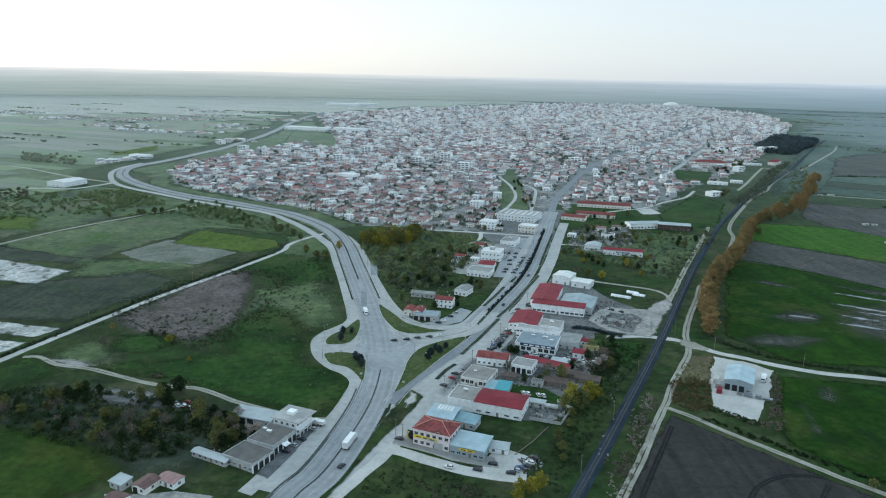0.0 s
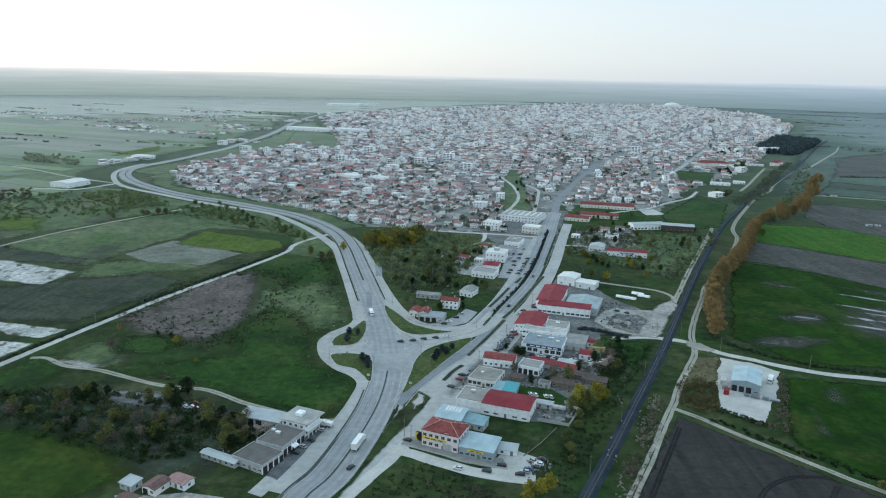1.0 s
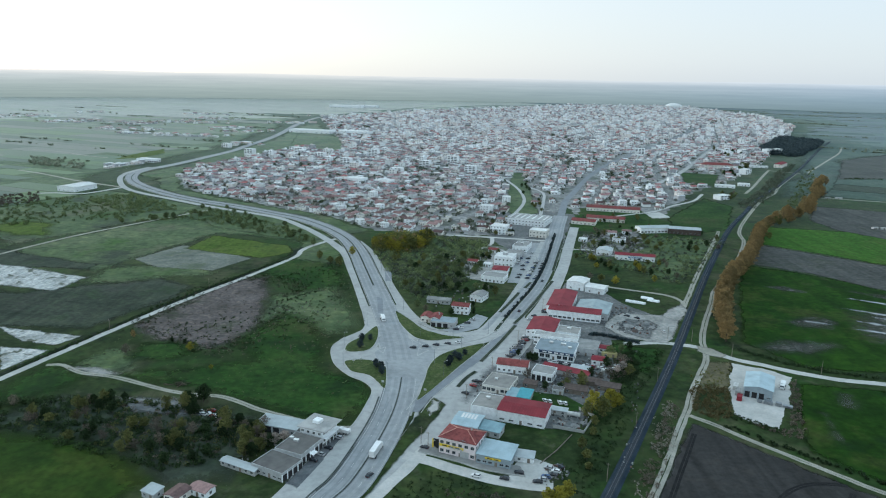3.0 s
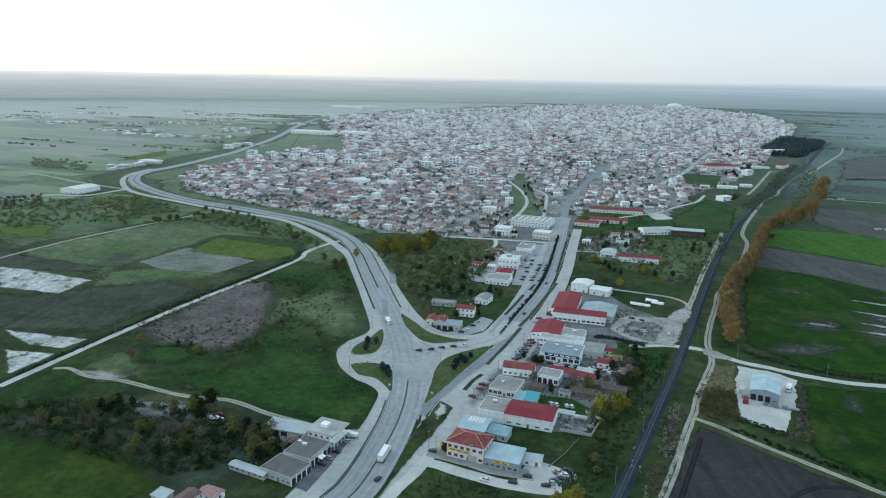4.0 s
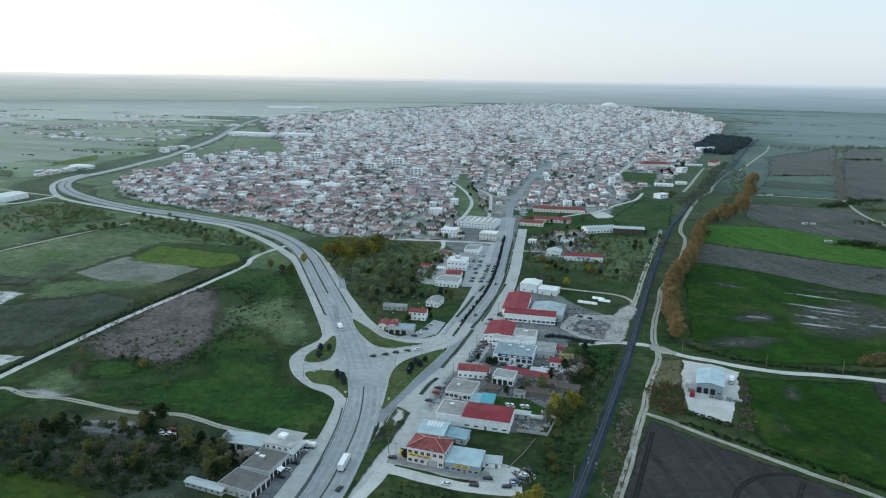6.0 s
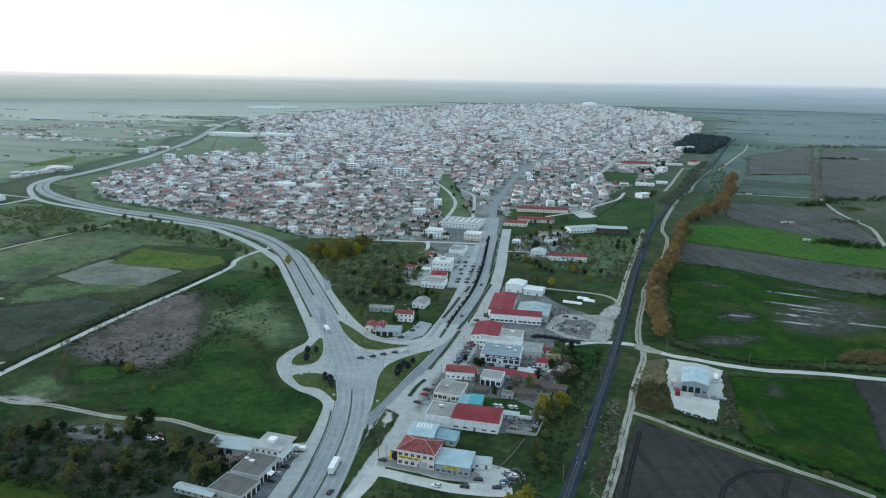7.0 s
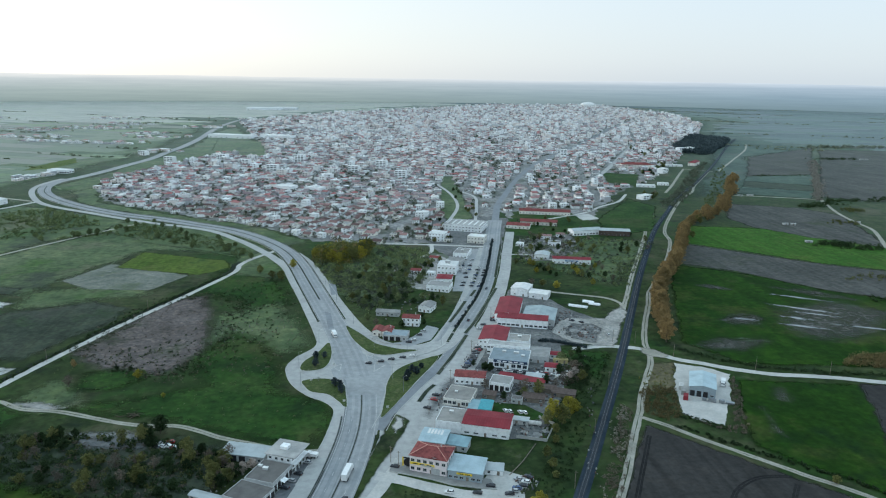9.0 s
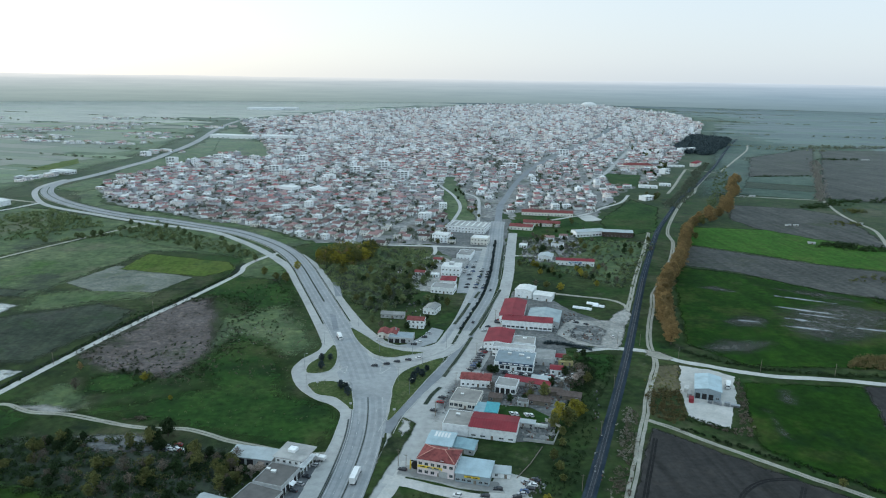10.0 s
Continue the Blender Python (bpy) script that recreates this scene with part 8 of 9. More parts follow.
def showroom_trim():
    """Balconies, ridge tiles and the dormer of the pink showroom."""
    ob = bpy.data.objects["showroom"]
    for s in (-1, 1):
        for t in (-1, 1):
            g = Geo()
            limb(g, (s * 9.0, t * 6.6, 8.02), (s * 2.4, 0, 10.62), 0.16, 0.16, 6)
            part("ridge", g, M["tile_light"], ob, "pale ridge tiles")
    g = Geo()
    limb(g, (-2.6, 0, 10.62), (2.6, 0, 10.62), 0.16, 0.16, 6)
    part("ridge", g, M["tile_light"], ob, "pale ridge tiles")
    for c in (-1.6, 1.4):
        g = Geo()
        g.box(c - 1.4, c + 1.4, -7.3, -6.2, 4.0, 4.18)
        for k in range(9):
            x = c - 1.35 + k * 0.3375
            g.box(x - 0.02, x + 0.02, -7.27, -7.22, 4.18, 5.0)
        g.box(c - 1.4, c + 1.4, -7.28, -7.2, 5.0, 5.06)
        part("balcony", g, M["frame"], ob)
    d = roof_geo("gable_y", 3.2, 3.4, 8.3, 0.9, 0.2)
    d.v = [(x + 3.0, y - 4.6, z) for x, y, z in d.v]
    part("dormer_roof", d, M["tile_red"], ob)
    g = Geo()
    g.box(1.6, 4.4, -6.2, -3.2, 7.9, 8.35)
    part("dormer_wall", g, M["pink"], ob)
    for x0 in (3.5,):
        g = Geo()
        g.box(x0 - 2.0, x0 + 2.0, -6.26, -6.2, 0.0, 3.2)
        part("gate", g, M["grey_wall"], ob, "wide grey roller gate")


showroom_trim()


def columns(ob, n, x0, x1, y, h, mat="white"):
    for k in range(n):
        g = Geo()
        x = x0 + (x1 - x0) * k / (n - 1)
        g.box(x - 0.2, x + 0.2, y - 0.2, y + 0.2, 0, h)
        part("column", g, M[mat], ob)


office = bpy.data.objects["office_building"]
g = Geo()
g.box(-6.9, 8.4, -7.0, 6.9, 6.62, 6.92)
part("roof_slab", g, M["flat_pale"], office, "overhanging pale roof slab")
g = Geo()
g.box(-2.2, 1.4, -1.5, 2.0, 6.9, 8.3)
part("stair_head", g, M["white"], office)
g = Geo()
g.box(6.0, 8.2, -6.2, 6.2, 3.2, 3.4)
part("canopy", g, M["white"], office)
for k_ in range(5):
    g = Geo()
    g.box(7.8, 8.1, -6.0 + k_ * 2.9, -5.7 + k_ * 2.9, 0, 3.2)
    part("column", g, M["white"], office)
for name_, w_, d_, n_ in (("workshop", 14, 16, 5), ("workshop.001", 16.7, 13, 4)):
    shop_ = bpy.data.objects[name_]
    for k_ in range(n_):
        # dark panels on the wall paint the shade of open bays
        y_ = -d_ / 2 + (k_ + 0.5) * d_ / n_
        g = Geo()
        g.box(w_ / 2 - 0.1, w_ / 2 + 0.09, y_ - d_ / n_ * 0.36, y_ + d_ / n_ * 0.36, 0, 2.9)
        part("gate", g, M["dark"], shop_, "dark panel painted as an open bay's inner shade")
        g = Geo()
        g.box(w_ / 2 - 0.05, w_ / 2 + 0.16, y_ - d_ / n_ * 0.5 - 0.22, y_ - d_ / n_ * 0.5 + 0.22, 0, 3.4)
        part("pilaster", g, M["white"], shop_, "white painted pilaster")
awning = Geo()
awning.add([(7.0, -2.5, 2.9), (7.0, 1.0, 2.9), (9.2, 1.0, 2.2), (9.2, -2.5, 2.2), (7.0, -2.5, 2.84), (7.0, 1.0, 2.84), (9.2, 1.0, 2.14), (9.2, -2.5, 2.14)], [(0, 3, 2, 1), (4, 5, 6, 7), (3, 7, 6, 2), (0, 4, 7, 3), (1, 2, 6, 5)])
part("awning", awning, M["white"], bpy.data.objects["workshop"], "white cloth awning")


def roof_box(x, y, z, yaw, w, d, h, label, mat="grey_wall", name="roof_unit"):
    ob = empty(name, pose(x, y, z, 0, 0, yaw), label, "roof unit")
    g = Geo()
    g.box(-w / 2, w / 2, -d / 2, d / 2, 0, h)
    part("casing", g, M[mat], ob)
    g = Geo()
    g.box(-w / 2 - 0.08, w / 2 + 0.08, -d / 2 - 0.08, d / 2 + 0.08, h, h + 0.1)
    part("lid", g, M["flat_white"], ob)


for x_, y_, z_, w_, d_, h_ in ((-73, 281.5, 4.6, 2.2, 1.4, 0.9), (-75.5, 284, 4.6, 1.6, 1.2, 0.7), (57, 404, 5.0, 2.2, 1.6, 1.0), (64, 401, 5.0, 3.0, 1.6, 1.0), (67, 396, 5.0, 2.0, 1.6, 0.9), (72, 428, 5.2, 2.4, 2.0, 1.0), (20, 352, 3.8, 1.6, 1.6, 0.8),
                              (45, 607, 8.4, 4, 4, 2.4), (66, 664, 5.2, 3, 2, 1.0), (14, 325, 5.9, 2, 1.6, 0.8)):
    roof_box(x_, y_, z_, -20, w_, d_, h_, "boxy grey unit on the flat roof")
for k_ in range(5):
    c_ = 1.2 + k_ * 1.5
    roof_box(c_, 308.0 - k_ * 0.55, 5.05, -19, 0.9, 4.5, 0.10, "flat white rooflight on the blue sheet roof", "frame", "rooflight")

# ---- yards: rubble, tanks, heaps, walls ----
def boundary_wall(pts, h, label, mat="concrete", name="yard_wall"):
    g = Geo()
    line = np.array(pts, float)
    fine = np.concatenate([np.linspace(a, b, max(2, int(np.linalg.norm(b - a) / 3)), endpoint=False) for a, b in zip(line, line[1:])] + [line[-1:]])
    sweep(g, fine, [(-0.12, -0.1), (-0.12, h), (0.12, h), (0.12, -0.1)])
    tagged(new(name, g.mesh(name, [M[mat]])), label, "wall")


boundary_wall([(44, 307), (58, 302), (66, 318), (60, 326)], 1.6, "pale concrete wall round the storage yard")
boundary_wall([(-19.2, 282.2), (-1.2, 274.2), (7, 269.2), (20, 265.2), (26.5, 264)], 0.55, "low pale kerb wall of the forecourt")
boundary_wall([(34, 274.5), (43, 286), (52, 300)], 0.5, "thin weathered fence wall across the grass", "wood")
boundary_wall([(104, 415.5), (126, 424)], 0.8, "low pale wall beside the gravel road")
boundary_wall([(-6, 432), (-17, 436), (-26, 446)], 0.8, "low pale wall behind the garage")


def heap(x, y, r, h, mat, label, seed, name="rubble_heap"):
    rnd = random.Random(seed)
    g = Geo()
    n, k = 18, 6
    g.v.append((0, 0, h))
    for i in range(1, k + 1):
        for a in range(n):
            q = a * math.tau / n
            rr = r * i / k * (1 + 0.18 * rnd.uniform(-1, 1))
            g.v.append((rr * math.cos(q), rr * math.sin(q), max(-0.05, h * (1 - (i / k) ** 1.3) + rnd.uniform(-0.12, 0.12) * (i < k))))
    g.f = [(0, 1 + a, 1 + (a + 1) % n) for a in range(n)] + [(1 + i * n + a, 1 + (i + 1) * n + a, 1 + (i + 1) * n + (a + 1) % n, 1 + i * n + (a + 1) % n) for i in range(k - 1) for a in range(n)]
    g.m = [0] * len(g.f)
    ob = new(name, g.mesh(name, [M[{"concrete": "flat_grey", "gravel": "yard_pale"}.get(mat, mat)]]))
    ob.location = (x, y, 0.1)
    tagged(ob, label, "heap")


for i_, (x_, y_, r_, h_, m_) in enumerate(((116, 450, 4, 1.4, "concrete"), (122, 446, 3, 1.2, "gravel"), (128, 452, 3.5, 1.3, "yard"), (118, 440, 2.5, 1.0, "rust"), (132, 448, 2.5, 0.9, "concrete"), (126, 456, 2.8, 1.1, "yard"),
                                          (49, 312, 2.0, 0.8, "gravel"), (55, 309, 2.4, 0.9, "concrete"), (60, 312, 1.8, 0.8, "concrete"), (110, 405, 1.0, 0.4, "gravel"))):
    heap(x_, y_, r_, h_, m_, ("grey heap of rubble in the yard", "pale gravel heap in the yard", "dark earth heap in the yard", "rusty scrap heap in the yard")[("concrete", "gravel", "yard", "rust").index(m_) if m_ in ("concrete", "gravel", "yard", "rust") else 2]
         if m_ != "wood" else "heap of old timber in the pasture", 100 + i_, "rubble_heap" if m_ != "wood" else "timber_heap")


def tunnel(x, y, yaw, w, l, label):
    """A low plastic tunnel: hoops under a white sheet."""
    ob = empty("plastic_tunnel", place(x, y, yaw), label, "greenhouse", "plastic tunnels")
    n = 12
    g = Geo()
    arc = [(-w / 2 * math.cos(a), w / 2 * math.sin(a)) for a in np.linspace(0, math.pi, n)]
    g.add([(x, yy, z) for yy in (-l / 2, l / 2) for x, z in arc], [(i, i + 1, n + i + 1, n + i) for i in range(n - 1)] + [tuple(range(n - 1, -1, -1)), tuple(range(n, 2 * n))])
    part("cover", g, M["white"], ob)
    for yy in (-l / 2 + 0.1, 0.0, l / 2 - 0.1):
        g = Geo()
        for (a, b), (c, d) in zip(arc, arc[1:]):
            limb(g, (a * 1.02, yy, b * 1.02), (c * 1.02, yy, d * 1.02), 0.04, 0.04, 5)
        part("hoop", g, M["steel"], ob)


def timber_pile(x, y, label, seed):
    """Old beams thrown over one another."""
    rnd = random.Random(seed)
    ob = empty("timber_pile", place(x, y, 0), label, "timber pile")
    for k in range(16):
        a, l = radians(rnd.choice((-20, -35, 10, 60)) + rnd.gauss(0, 14)), rnd.uniform(2.5, 6.5)
        c = Vector((rnd.gauss(0, 3.2), rnd.gauss(0, 1.0), 0.2 + 0.09 * k * rnd.random()))
        d = Vector((math.cos(a), math.sin(a), rnd.uniform(-0.03, 0.05))) * l / 2
        g = Geo()
        limb(g, c - d, c + d, 0.16, 0.13, 6)
        part("beam", g, M["timber"], ob)


M["timber"] = painted("weathered_beams", (0.10, 0.075, 0.06), 0.9, spread=0.8)
timber_pile(-148.5, 345.5, "dark weathered beams thrown in a heap on the pasture", 5)


for x_, y_ in ((132, 503), (137, 500.5), (146, 512), (149, 506)):
    tunnel(x_, y_, 60, 3.2, 9, "low white plastic tunnel on the grass")


def tank(x, y, yaw, r, l, label):
    ob = empty("storage_tank", pose(x, y, 0.1, 0, 0, yaw), label, "tank")
    n = 14
    g = Geo()
    rings = [(-l / 2 - r * 0.35, 0.05), (-l / 2 - r * 0.2, r * 0.7), (-l / 2, r), (l / 2, r), (l / 2 + r * 0.2, r * 0.7), (l / 2 + r * 0.35, 0.05)]
    g.add([(xx, rr * math.cos(a * math.tau / n), 0.5 + r + rr * math.sin(a * math.tau / n)) for xx, rr in rings for a in range(n)],
          [(i * n + a, (i + 1) * n + a, (i + 1) * n + (a + 1) % n, i * n + (a + 1) % n) for i in range(len(rings) - 1) for a in range(n)])
    part("shell", g, M["frame"], ob)
    for xx in (-l / 3, l / 3):
        g = Geo()
        g.box(xx - 0.2, xx + 0.2, -r * 0.8, r * 0.8, 0, 0.6 + r * 0.25)
        part("saddle", g, M["concrete"], ob)


def container(x, y, yaw, l, w, h, mat, label):
    """A steel box with ribbed sides, corner posts and doors at one end."""
    ob = empty("shipping_container", pose(x, y, 0.11, 0, 0, yaw), label, "container")
    g = Geo()
    g.box(-w / 2, w / 2, -l / 2, l / 2, 0.1, h)
    for k in range(int(l / 0.6)):
        c = -l / 2 + 0.3 + k * 0.6
        g.box(-w / 2 - 0.04, w / 2 + 0.04, c - 0.12, c + 0.12, 0.2, h - 0.15)
    part("body", g, M[mat], ob)
    for sx in (-1, 1):
        g = Geo()
        g.box(min(0.03, sx * w * 0.48), max(-0.03, sx * w * 0.48), -l / 2 - 0.06, -l / 2, 0.2, h - 0.1)
        part("door", g, M[mat], ob)


for x_, y_, l_, m_, t_ in ((150.4, 354.5, 5.2, "frame", "white steel container beside the silver barn"), (148.9, 347.8, 5.0, "flat_grey", "grey steel container beside the silver barn"), (147.0, 341.2, 4.4, "red_sheet", "dark red steel container beside the silver barn")):
    container(x_, y_, -26, l_, 2.5, 2.5, m_, t_)
clutter_ = ((160, 336.5, 4.2, 2.2, 1.6), (164.5, 334.5, 3.0, 2.0, 1.9), (156.5, 338.5, 2.4, 1.8, 1.3), (168.5, 333.0, 4.6, 2.4, 1.1))
for x_, y_, l_, w_, h_ in clutter_:
    container(x_, y_, 60, l_, w_, h_, "steel", "grey steel machine crate before the barn gates")
for k_ in range(7):
    roof_box(68.5 + k_ * 6.1, 799 - k_ * 2.45, 6.5, -22, 1.6, 24, 0.5, "long white rooflight on the school roof", "frame", "rooflight")


tank(56, 318, -19, 1.1, 6, "white cylindrical storage tank in the yard")
tank(84.5, 373.5, 20, 1.0, 6, "white cylindrical storage tank beside the shed")


# ---- large halls in and beyond the town ----
for x_, y_, a_, w_, d_, h_ in ((-395, 2012, -20, 130, 40, 9), (-270, 2000, -20, 90, 40, 9), (-530, 3660, -10, 170, 70, 12), (-430, 3690, -10, 110, 60, 12), (-150, 1085, -30, 30, 20, 7), (-105, 1070, -30, 26, 18, 6.5), (-560, 1285, -20, 40, 18, 6)):
    building("factory_hall", "long white factory hall with pale flat roof", x_, y_, a_, w_, d_, h_, "flat", "white", "flat_white", storeys=1, front=8, flank=3, win=(4, 2), group="factory halls", plain=True)
building("station", "railway station with dull red tile roof", 655, 1392, 50, 40, 14, 7, "hip", "cream", "red_sheet", 3.5, 2, 8, 2, plain=True)
building("school", "long school block with red tile roof", 510, 1345, -10, 58, 20, 8, "hip", "cream", "tile_red", 4, 2, 10, 3, plain=True)


def dome(x, y, r, h):
    ob = empty("sports_dome", place(x, y, 0), "pale domed sports hall at the far edge of town", "sports hall")
    g = Geo()
    n, k = 28, 6
    for i in range(k):
        f = i / k * math.pi / 2
        g.v.extend([(r * math.cos(f) * math.cos(a * math.tau / n), r * math.cos(f) * math.sin(a * math.tau / n), 8 + h * math.sin(f)) for a in range(n)])
    g.v.append((0, 0, 8 + h))
    g.f = [(i * n + a, i * n + (a + 1) % n, (i + 1) * n + (a + 1) % n, (i + 1) * n + a) for i in range(k - 1) for a in range(n)] + [((k - 1) * n + a, (k - 1) * n + (a + 1) % n, k * n) for a in range(n)]
    g.m = [0] * len(g.f)
    part("roof", g, M["flat_white"], ob)
    g = Geo()
    g.add([(r * math.cos(a * math.tau / n), r * math.sin(a * math.tau / n), z) for z in (0, 8) for a in range(n)], [(a, (a + 1) % n, n + (a + 1) % n, n + a) for a in range(n)])
    part("wall", g, M["white"], ob)


dome(1400, 4440, 52, 22)


# ---- more trees about the public buildings, small plots, white blocks in the town ----
grove(("dark", "bare", "olive"), [(36, 712), (60, 704), (66, 760), (62, 850), (48, 850), (40, 760)], 14, 0.75)
grove(("dark", "olive", "bare"), [(135, 760), (160, 740), (270, 740), (250, 790), (245, 850), (170, 850), (150, 815)], 22, 0.6)
grove(("olive", "dark"), [(100, 860), (112, 860), (124, 1010), (112, 1100), (100, 1040)], 12, 0.7)
field("fallow_plot", [(-173, 330), (-146.6, 328.2), (-131.3, 318), (-134.4, 309.8), (-152.4, 315), (-164, 314)], 0.058, "yard", "grey bare plot beside the track", "field", soft=3, cell=1.2)
field("pale_patch", [(-214, 364), (-202, 366), (-186, 358), (-196, 354.5)], 0.06, "yard_pale", "pale sandy patch beside the track", "ground", soft=3.5, cell=1.0)
for x_, y_, a_, n_ in ((-503, 1566, -30, 3), (-412, 1428, -20, 4), (-331, 1478, -25, 4), (-318, 1470, -25, 4), (-260, 1384, -20, 4), (-197, 1300, -15, 4), (-159, 1434, -20, 5), (-94, 1196, -22, 3), (-49, 1283, -20, 4), (33, 1216, -15, 4), (3, 1336, -20, 5),
                       (668, 1610, 30, 4), (738, 1640, 30, 4), (767, 1650, 30, 4), (534, 1270, 40, 3), (383, 985, 30, 2), (250, 1330, -20, 4), (420, 1560, -20, 5)):
    building("apartment_block", "white plastered apartment block with flat roof", x_, y_, a_, 20, 13, 3.1 * n_, "flat", "white", "flat_white", storeys=n_, front=3, flank=0, win=(4.6, 1.5), category="apartment block", group="apartment blocks", plain=True)
for x_, y_, a_, w_, d_, h_, r_, c_ in ((386.9, 994, -15, 15, 10, 4.2, "hip", "tile"), (432, 1100, -18, 30, 11, 4.0, "flat", "flat_white"), (470, 1120, -18, 18, 10, 4.0, "flat", "flat_white"), (603, 1373, -8, 34, 9, 3.5, "flat", "flat_white"), (556, 1368, 30, 14, 11, 4.5, "hip", "tile")):
    building("low_hall", "low white building beside the railway land", x_, y_, a_, w_, d_, h_, r_, "white", c_, 1.8, 1, 4, 1, category="building", plain=True)
for x_, y_, a_, w_, d_, l_ in ((457, 701, -20, 7, 5, "small white shed beside the dark bushes"), (488, 795, 10, 6, 4, "small white field hut"), (497, 793, -10, 5, 4, "small white field hut"), (1112, 1490, -20, 16, 9, "white farm shed between the fallow fields"), (545, 1006, -20, 7, 3.5, "low white shed beside the farm track"),
                               (562, 1008, -20, 9, 3.5, "low white shed beside the farm track"), (588, 800, -30, 6, 4, "small pale hut beside the farm track")):
    building("field_shed", l_, x_, y_, a_, w_, d_, 1.9, "gable_x", "grey_wall", "flat_pale", 0.5, 1, 1, 0, category="shed", plain=True)
grove(("dark", "fresh", "olive", "dark"), [(600, 1560), (640, 1540), (690, 1660), (640, 1720)], 16, 1.1)
grove(("dark", "olive", "fresh"), [(535, 1310), (560, 1300), (600, 1400), (570, 1410)], 10, 1.1)
grove(("dark", "fresh"), [(480, 1230), (500, 1225), (512, 1270), (490, 1275)], 6, 1.2)
grove(("fresh", "olive", "bare"), [(395, 975), (430, 1020), (425, 1040), (385, 1015)], 8, 0.8)
sheet("town_ground", [(124, 673), (138.6, 735), (205.0, 755), (190, 674.7), (150, 640), (126, 640)], 0.047, M["town_soil"], "grey-brown yards of the houses east of the avenue", "ground", 4)
sheet("town_ground", [(2, 592), (9.3, 603), (36.5, 655), (44, 672), (50, 644.5), (34, 585), (22, 552), (10, 560)], 0.048, M["yard_pale"], "dusty yards behind the avenue shops", "ground", 3, step=3)
road("dirt_track", [(100, 671), (112.2, 667.9), (136.2, 663.0), (152.5, 642.0), (175, 640)], 3.6, 0.10, M["gravel"], "pale lane to the houses east of the avenue", 0.5, category="track")
for x_, y_, a_, w_, d_, h_, r_, l_, c_ in ((169.8, 702.8, -20, 13, 9, 4.2, "flat", "small grey house with a flat roof beside the lane", "flat_grey"), (169, 736, -15, 12, 9, 3.6, "gable_x", "small white house with a dull tile roof", "tile"),
                                           (133, 704, -22, 8, 7, 3.0, "flat", "small white shed with a pale flat roof", "flat_white"), (188, 744, -15, 10, 8, 3.4, "hip", "small white house with a tile hip roof", "tile"),
                                           (16.4, 605.5, -20, 9, 6, 3.0, "gable_x", "small shed with a red tile roof by the wood", "tile_red"), (37.8, 648.0, -20, 10, 7, 3.4, "gable_x", "small house with a red tile roof behind the shops", "tile_red"),
                                           (29, 598, -20, 7, 6, 2.8, "flat", "low white shed behind the garage", "flat_white")):
    building("shed", l_, x_, y_, a_, w_, d_, h_, r_, "white", c_, 1.4, 1, 3, 1, category="shed", plain=True)
for q_ in ([(-61.3, 585.8), (-56.4, 586.2), (-51.5, 545.6), (-56.9, 545.1)], [(-59.5, 503.5), (-55.0, 499.2), (-51.6, 467.8), (-55.3, 465.6)]):
    sheet("road_patch", q_, 0.226, M["asphalt_new"], "darker repaired patch in the worn asphalt", "stain", 0.35, step=1.5)
clutter_green = [(8, 600), (30, 600), (42, 640), (30, 650)]
grove(("dark", "olive", "fresh"), clutter_green, 6, 0.6)
scrub("garden_trees", "garden trees and bushes round the small houses", "leaf_town", 77, within([(124, 673), (138.6, 735), (205.0, 755), (190, 674.7), (150, 640), (126, 640)], 90), 0.9, 2.6, 34, 0.5)
scrub("garden_trees", "bare garden bushes round the small houses", "leaf_bare", 78, within([(124, 673), (138.6, 735), (205.0, 755), (190, 674.7), (150, 640), (126, 640)], 60), 0.9, 2.4, 30, 0.45)
# litter and stones in the pasture
scrub("weed_tufts", "pale dry tufts scattered over the pasture", "leaf_bare", 41, within([(-190, 430), (-150, 380), (-80, 400), (-70, 480), (-95, 590), (-150, 620), (-150, 560), (-120, 500), (-140, 440)], 320), 0.3, 0.8, 14, 0.28)
scrub("weed_tufts", "green tufts scattered over the pasture", "leaf_fresh", 42, within([(-225, 360), (-150, 350), (-70, 320), (-55, 350), (-80, 400), (-140, 440), (-205, 430)], 160), 0.3, 0.9, 16, 0.28)
scrub("weed_tufts", "dark tufts on the verge before the showrooms", "leaf_dark", 43, within([(-30, 252), (-10, 268), (15, 255), (30, 240), (0, 225), (-30, 235)], 200), 0.3, 0.9, 18, 0.3)
scrub("weed_tufts", "dry brown tufts before the showrooms", "leaf_bare", 44, within([(-10, 255), (20, 250), (30, 238), (5, 232)], 120), 0.4, 1.0, 20, 0.3)


# ---- wear on the road, painted islands ----
M["worn"] = paved("tyre_worn_asphalt", (0.245, 0.258, 0.267), wear=0.5)
stripe("carriageway", smooth_line(HIGHWAY[0:9], 3.0), -4.6, 7.0, 0.212, M["asphalt_blue"], "darker bluish asphalt of the western carriageway", category="road")
for line_ in (smooth_line(HIGHWAY[0:8], 3.0), smooth_line(HIGHWAY[8:28], 4.0)):
    for o_ in (-6.2, -2.7, 2.7, 6.2):
        stripe("worn_lane", line_, o_, 1.9, 0.219, M["worn"], "lane darkened by tyres", category="stain")
for line_, w_ in ((smooth_line(AVENUE[0:10], 3.0), 1.7),):
    for o_ in (-6.4, -3.0, 3.0, 6.4):
        stripe("worn_lane", line_, o_, w_, 0.166, M["worn"], "lane darkened by tyres", category="stain")


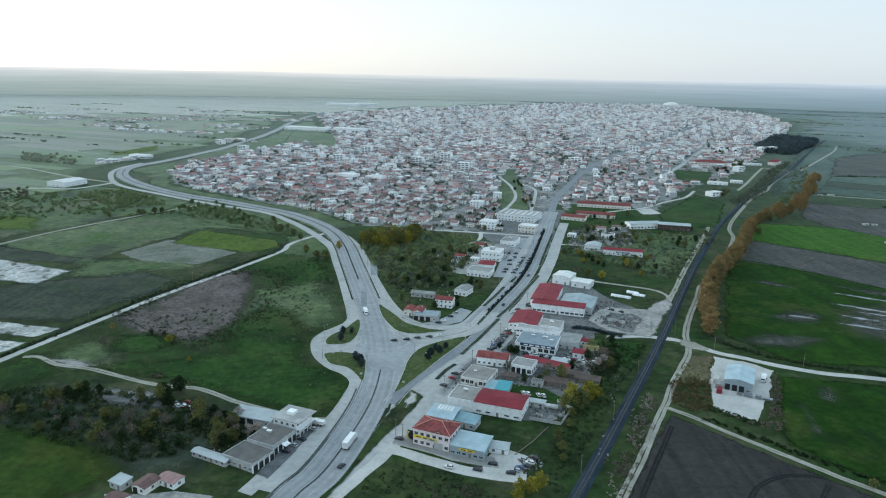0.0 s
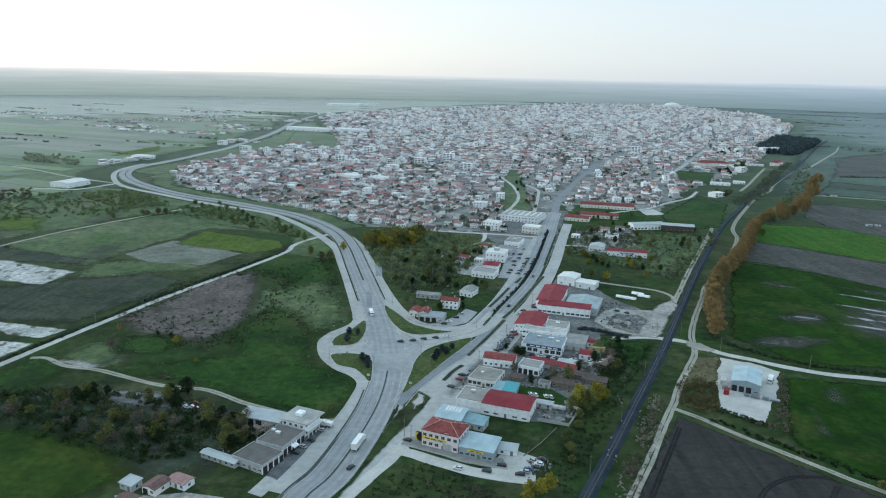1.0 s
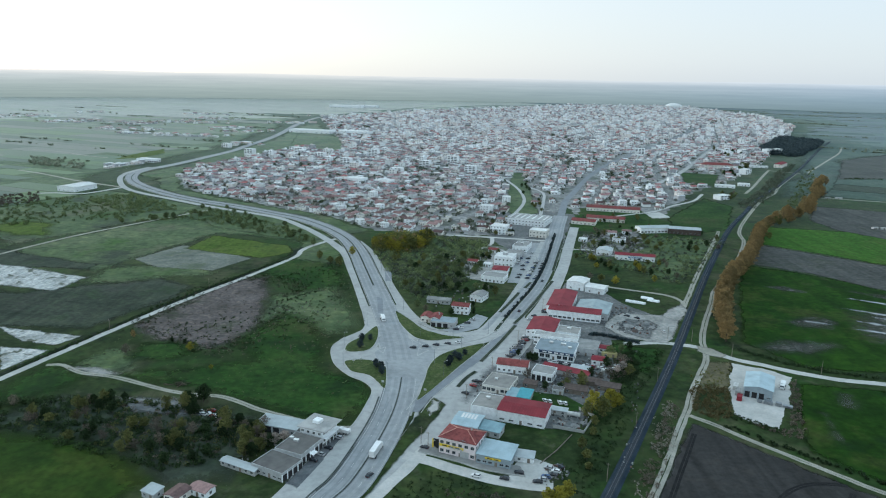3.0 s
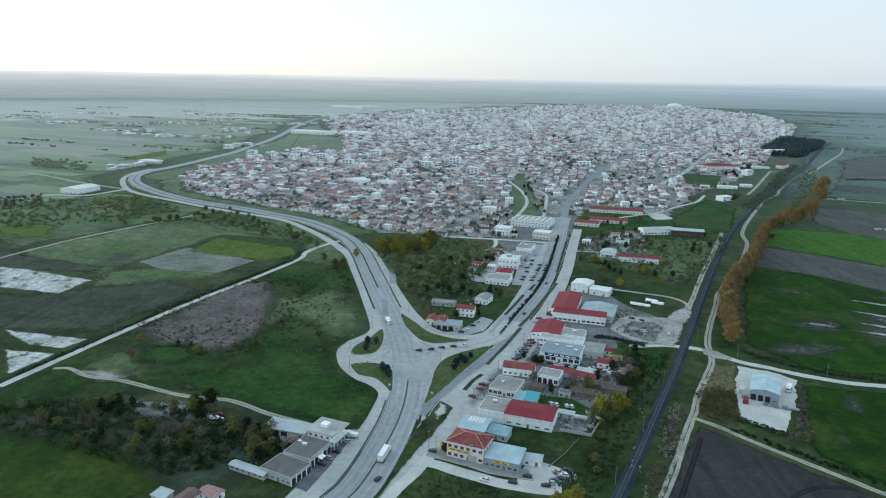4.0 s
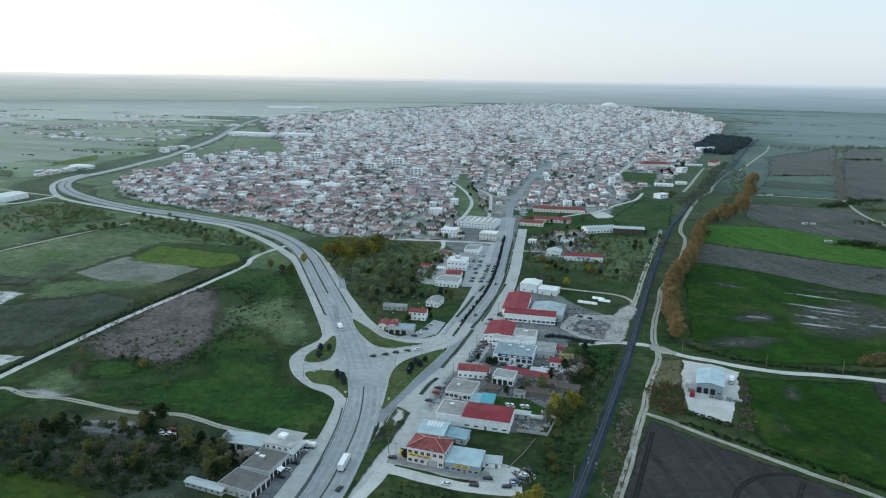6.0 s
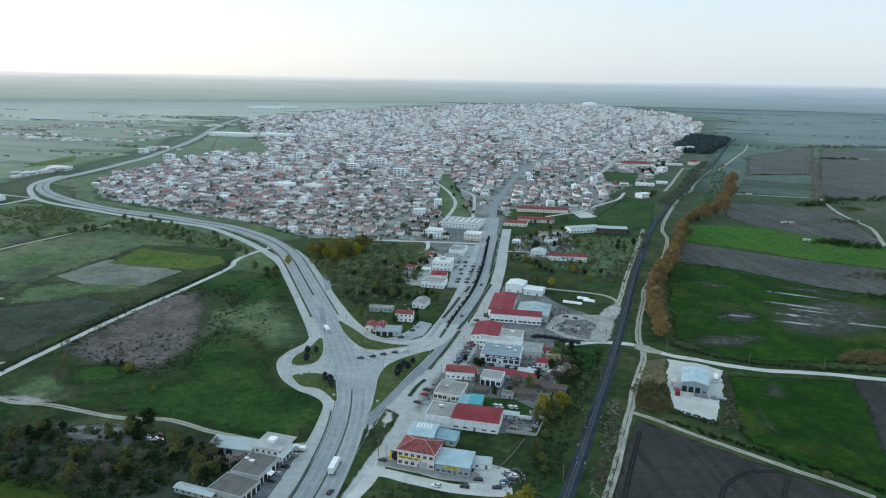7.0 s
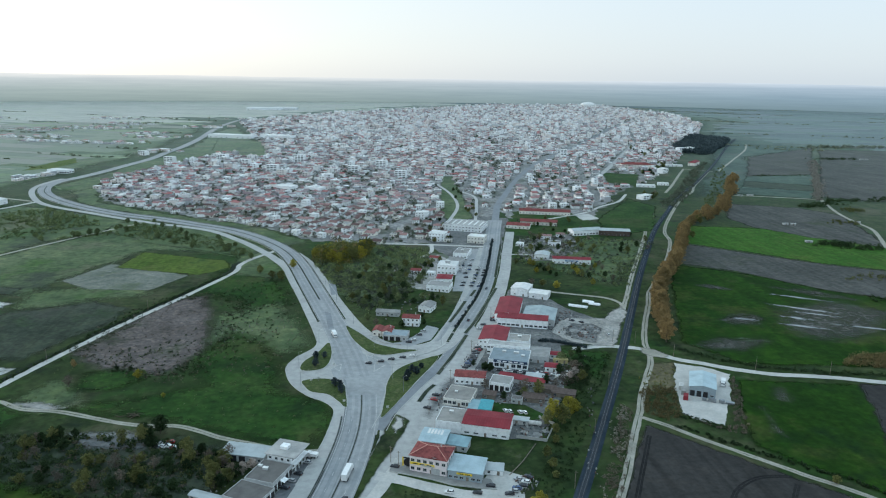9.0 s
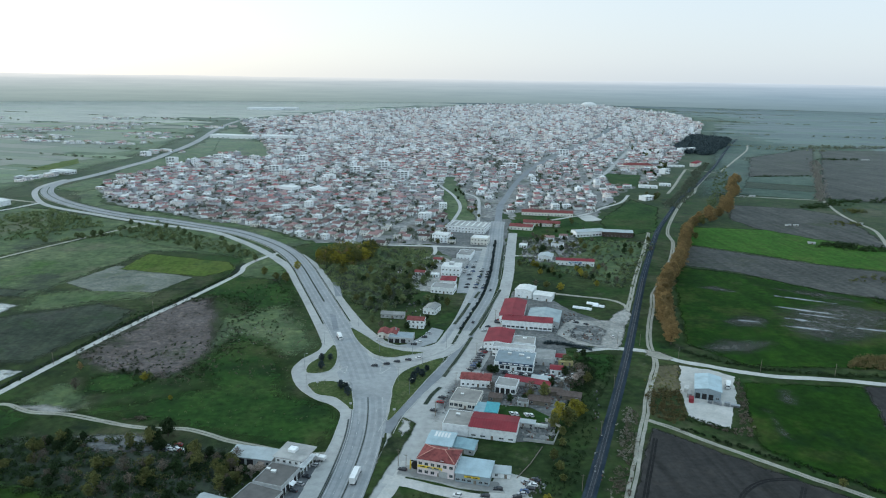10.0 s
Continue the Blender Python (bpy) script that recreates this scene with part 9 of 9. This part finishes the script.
def outline(pts, z, label):
    q = [tuple(p) for p in pts] + [tuple(pts[0])]
    g = Geo()
    for a, b in zip(q, q[1:]):
        sweep(g, np.array([a, b], float), [(-0.16, z), (0.16, z)])
    tagged(new("island_marking", g.mesh("island_marking", [M["line"]])), label, "road marking", kind="structure")


outline([(-24.5, 391), (-17.5, 400.5), (-24.0, 402.5)], 0.232, "white outline of a painted splitter island")
outline([(-29.0, 417), (-21.5, 408.5), (-27.5, 406.5)], 0.232, "white outline of a painted splitter island")
outline([(-49.0, 400), (-45.0, 394), (-44.0, 404)], 0.232, "white outline of a painted splitter island")


def road_sign(x, y, yaw, label):
    ob = empty("road_sign", place(x, y, yaw), label, "road sign", "road signs")
    g = Geo()
    limb(g, (0, 0, 0), (0, 0, 3.0), 0.05, 0.05, 6)
    part("post", g, M["steel"], ob)
    g = Geo()
    g.box(-0.7, 0.7, -0.06, -0.01, 2.0, 3.1)
    part("plate", g, M["frame"], ob)
    return ob


sign = road_sign(-60.5, 377.5, 10, "white road sign plate on a steel post")
for x_, y_, a_ in ((-56.5, 379.5, 10), (-48.5, 398.5, 20), (-22.5, 397.5, -30), (-24.5, 410.5, 30), (-18, 340, 0), (30, 446, -20), (-41, 349, 0)):
    copy_thing(sign, pose(x_, y_, 0.2, 0, 0, a_))


# ---- clutter of the yards ----
M["clutter"] = palette("yard_clutter", [(0.05, 0.05, 0.05), (0.22, 0.21, 0.20), (0.10, 0.075, 0.06), (0.32, 0.32, 0.31), (0.08, 0.09, 0.10), (0.13, 0.07, 0.055), (0.14, 0.13, 0.12)], sheen=0.0)


def clutter(name, label, poly, n, seed, low=0.3, high=1.6):
    rnd = random.Random(seed)
    g = Geo()
    for x, y, w in within(poly, n)(rnd):
        a, b, h = rnd.uniform(low, high), rnd.uniform(low, high * 0.7), rnd.uniform(0.15, 0.9)
        m = Matrix.Translation((x, y, 0.1)) @ Matrix.Rotation(rnd.uniform(0, math.pi), 4, "Z") @ Matrix.Rotation(rnd.uniform(-0.12, 0.12), 4, "X")
        t = rnd.uniform(0.75, 0.95)
        vs = [(sx * a / 2, sy * b / 2, -0.1) for sx, sy in ((-1, -1), (1, -1), (1, 1), (-1, 1))] + [(sx * a / 2 * t, sy * b / 2 * t, h) for sx, sy in ((-1, -1), (1, -1), (1, 1), (-1, 1))]
        g.add([tuple(m @ Vector(v)) for v in vs], [(4, 5, 6, 7), (0, 1, 5, 4), (1, 2, 6, 5), (2, 3, 7, 6), (3, 0, 4, 7)])
    tagged(new(name, g.mesh(name, [M["clutter"]])), label, "clutter", kind="stuff")


clutter("yard_clutter", "scrap, pallets and tyres in the workshop yards", [(40, 344), (66, 338), (90, 368), (96, 392), (80, 395), (66, 380), (48, 360)], 260, 1)
clutter("yard_clutter", "timber, rubble and scrap in the dusty yard", [(104, 448), (112, 460), (128, 462), (138, 450), (124, 434), (108, 436)], 110, 2)
clutter("yard_clutter", "concrete parts and scrap in the storage yard", [(44, 310), (58, 305), (64, 318), (58, 324), (46, 322)], 60, 3)
clutter("yard_clutter", "goods and scrap beside the frontage road", [(2, 338), (8, 336), (30, 388), (46, 424), (40, 424), (24, 386)], 70, 4, 0.3, 1.1)
clutter("yard_clutter", "scrap behind the grey hall", [(106, 484), (122, 492), (130, 478), (112, 470)], 60, 5)
clutter("yard_clutter", "scrap and bins beside the showroom lot", [(36, 272), (44, 276), (47, 268), (42, 262), (34, 258)], 50, 6, 0.3, 1.0)
clutter("yard_clutter", "timber and rubbish behind the roadside workshops", [(-86, 262), (-96, 270), (-92, 292), (-82, 290), (-84, 275)], 22, 7, 0.3, 1.2)
clutter("yard_clutter", "garden sheds and goods in the plots west of the avenue", [(-20, 480), (10, 482), (26, 520), (30, 545), (14, 540), (-10, 505)], 70, 8, 0.4, 1.6)
clutter("yard_clutter", "white litter scattered over the pasture", [(-135, 440), (-95, 440), (-80, 470), (-95, 500), (-130, 480)], 60, 9, 0.2, 0.7)
for x_, y_, k_, s_ in ((60, 358, "bare", 0.9), (78, 360, "bare", 0.8), (86, 380, "dark", 0.8), (46, 349, "dark", 0.6), (94, 376, "blossom", 0.9), (42, 388, "dark", 0.8), (45, 386.5, "dark", 0.7), (66, 352, "olive", 0.8), (74, 366, "dark", 0.7), (54, 349, "dark", 0.6), (92, 398, "fresh", 0.8), (100, 404, "fresh", 0.7), (106, 408, "dark", 0.7), (84, 366, "bare", 0.8), (38, 362, "bare", 0.8), (36, 395, "dark", 0.55),
                       (12, 486, "dark", 0.6), (-2, 482, "olive", 0.7), (-22, 470, "bare", 0.7), (-28, 482, "fresh", 0.7), (24, 534, "dark", 0.7), (16, 528, "fresh", 0.8), (8, 518, "dark", 0.7), (28, 530, "dark", 0.5)):
    plant(k_, x_, y_, s_)
clutter("scrap_heap", "pale scrap and parked wrecks at the edge of the wood", [(-22, 590), (2, 592), (14, 612), (0, 616), (-18, 604)], 70, 31, 0.5, 1.9)
clutter("scrap_heap", "pale rubbish along the railway bank", [(66, 270), (72, 268), (80, 290), (100, 358), (97, 362), (76, 294)], 40, 32, 0.3, 1.0)
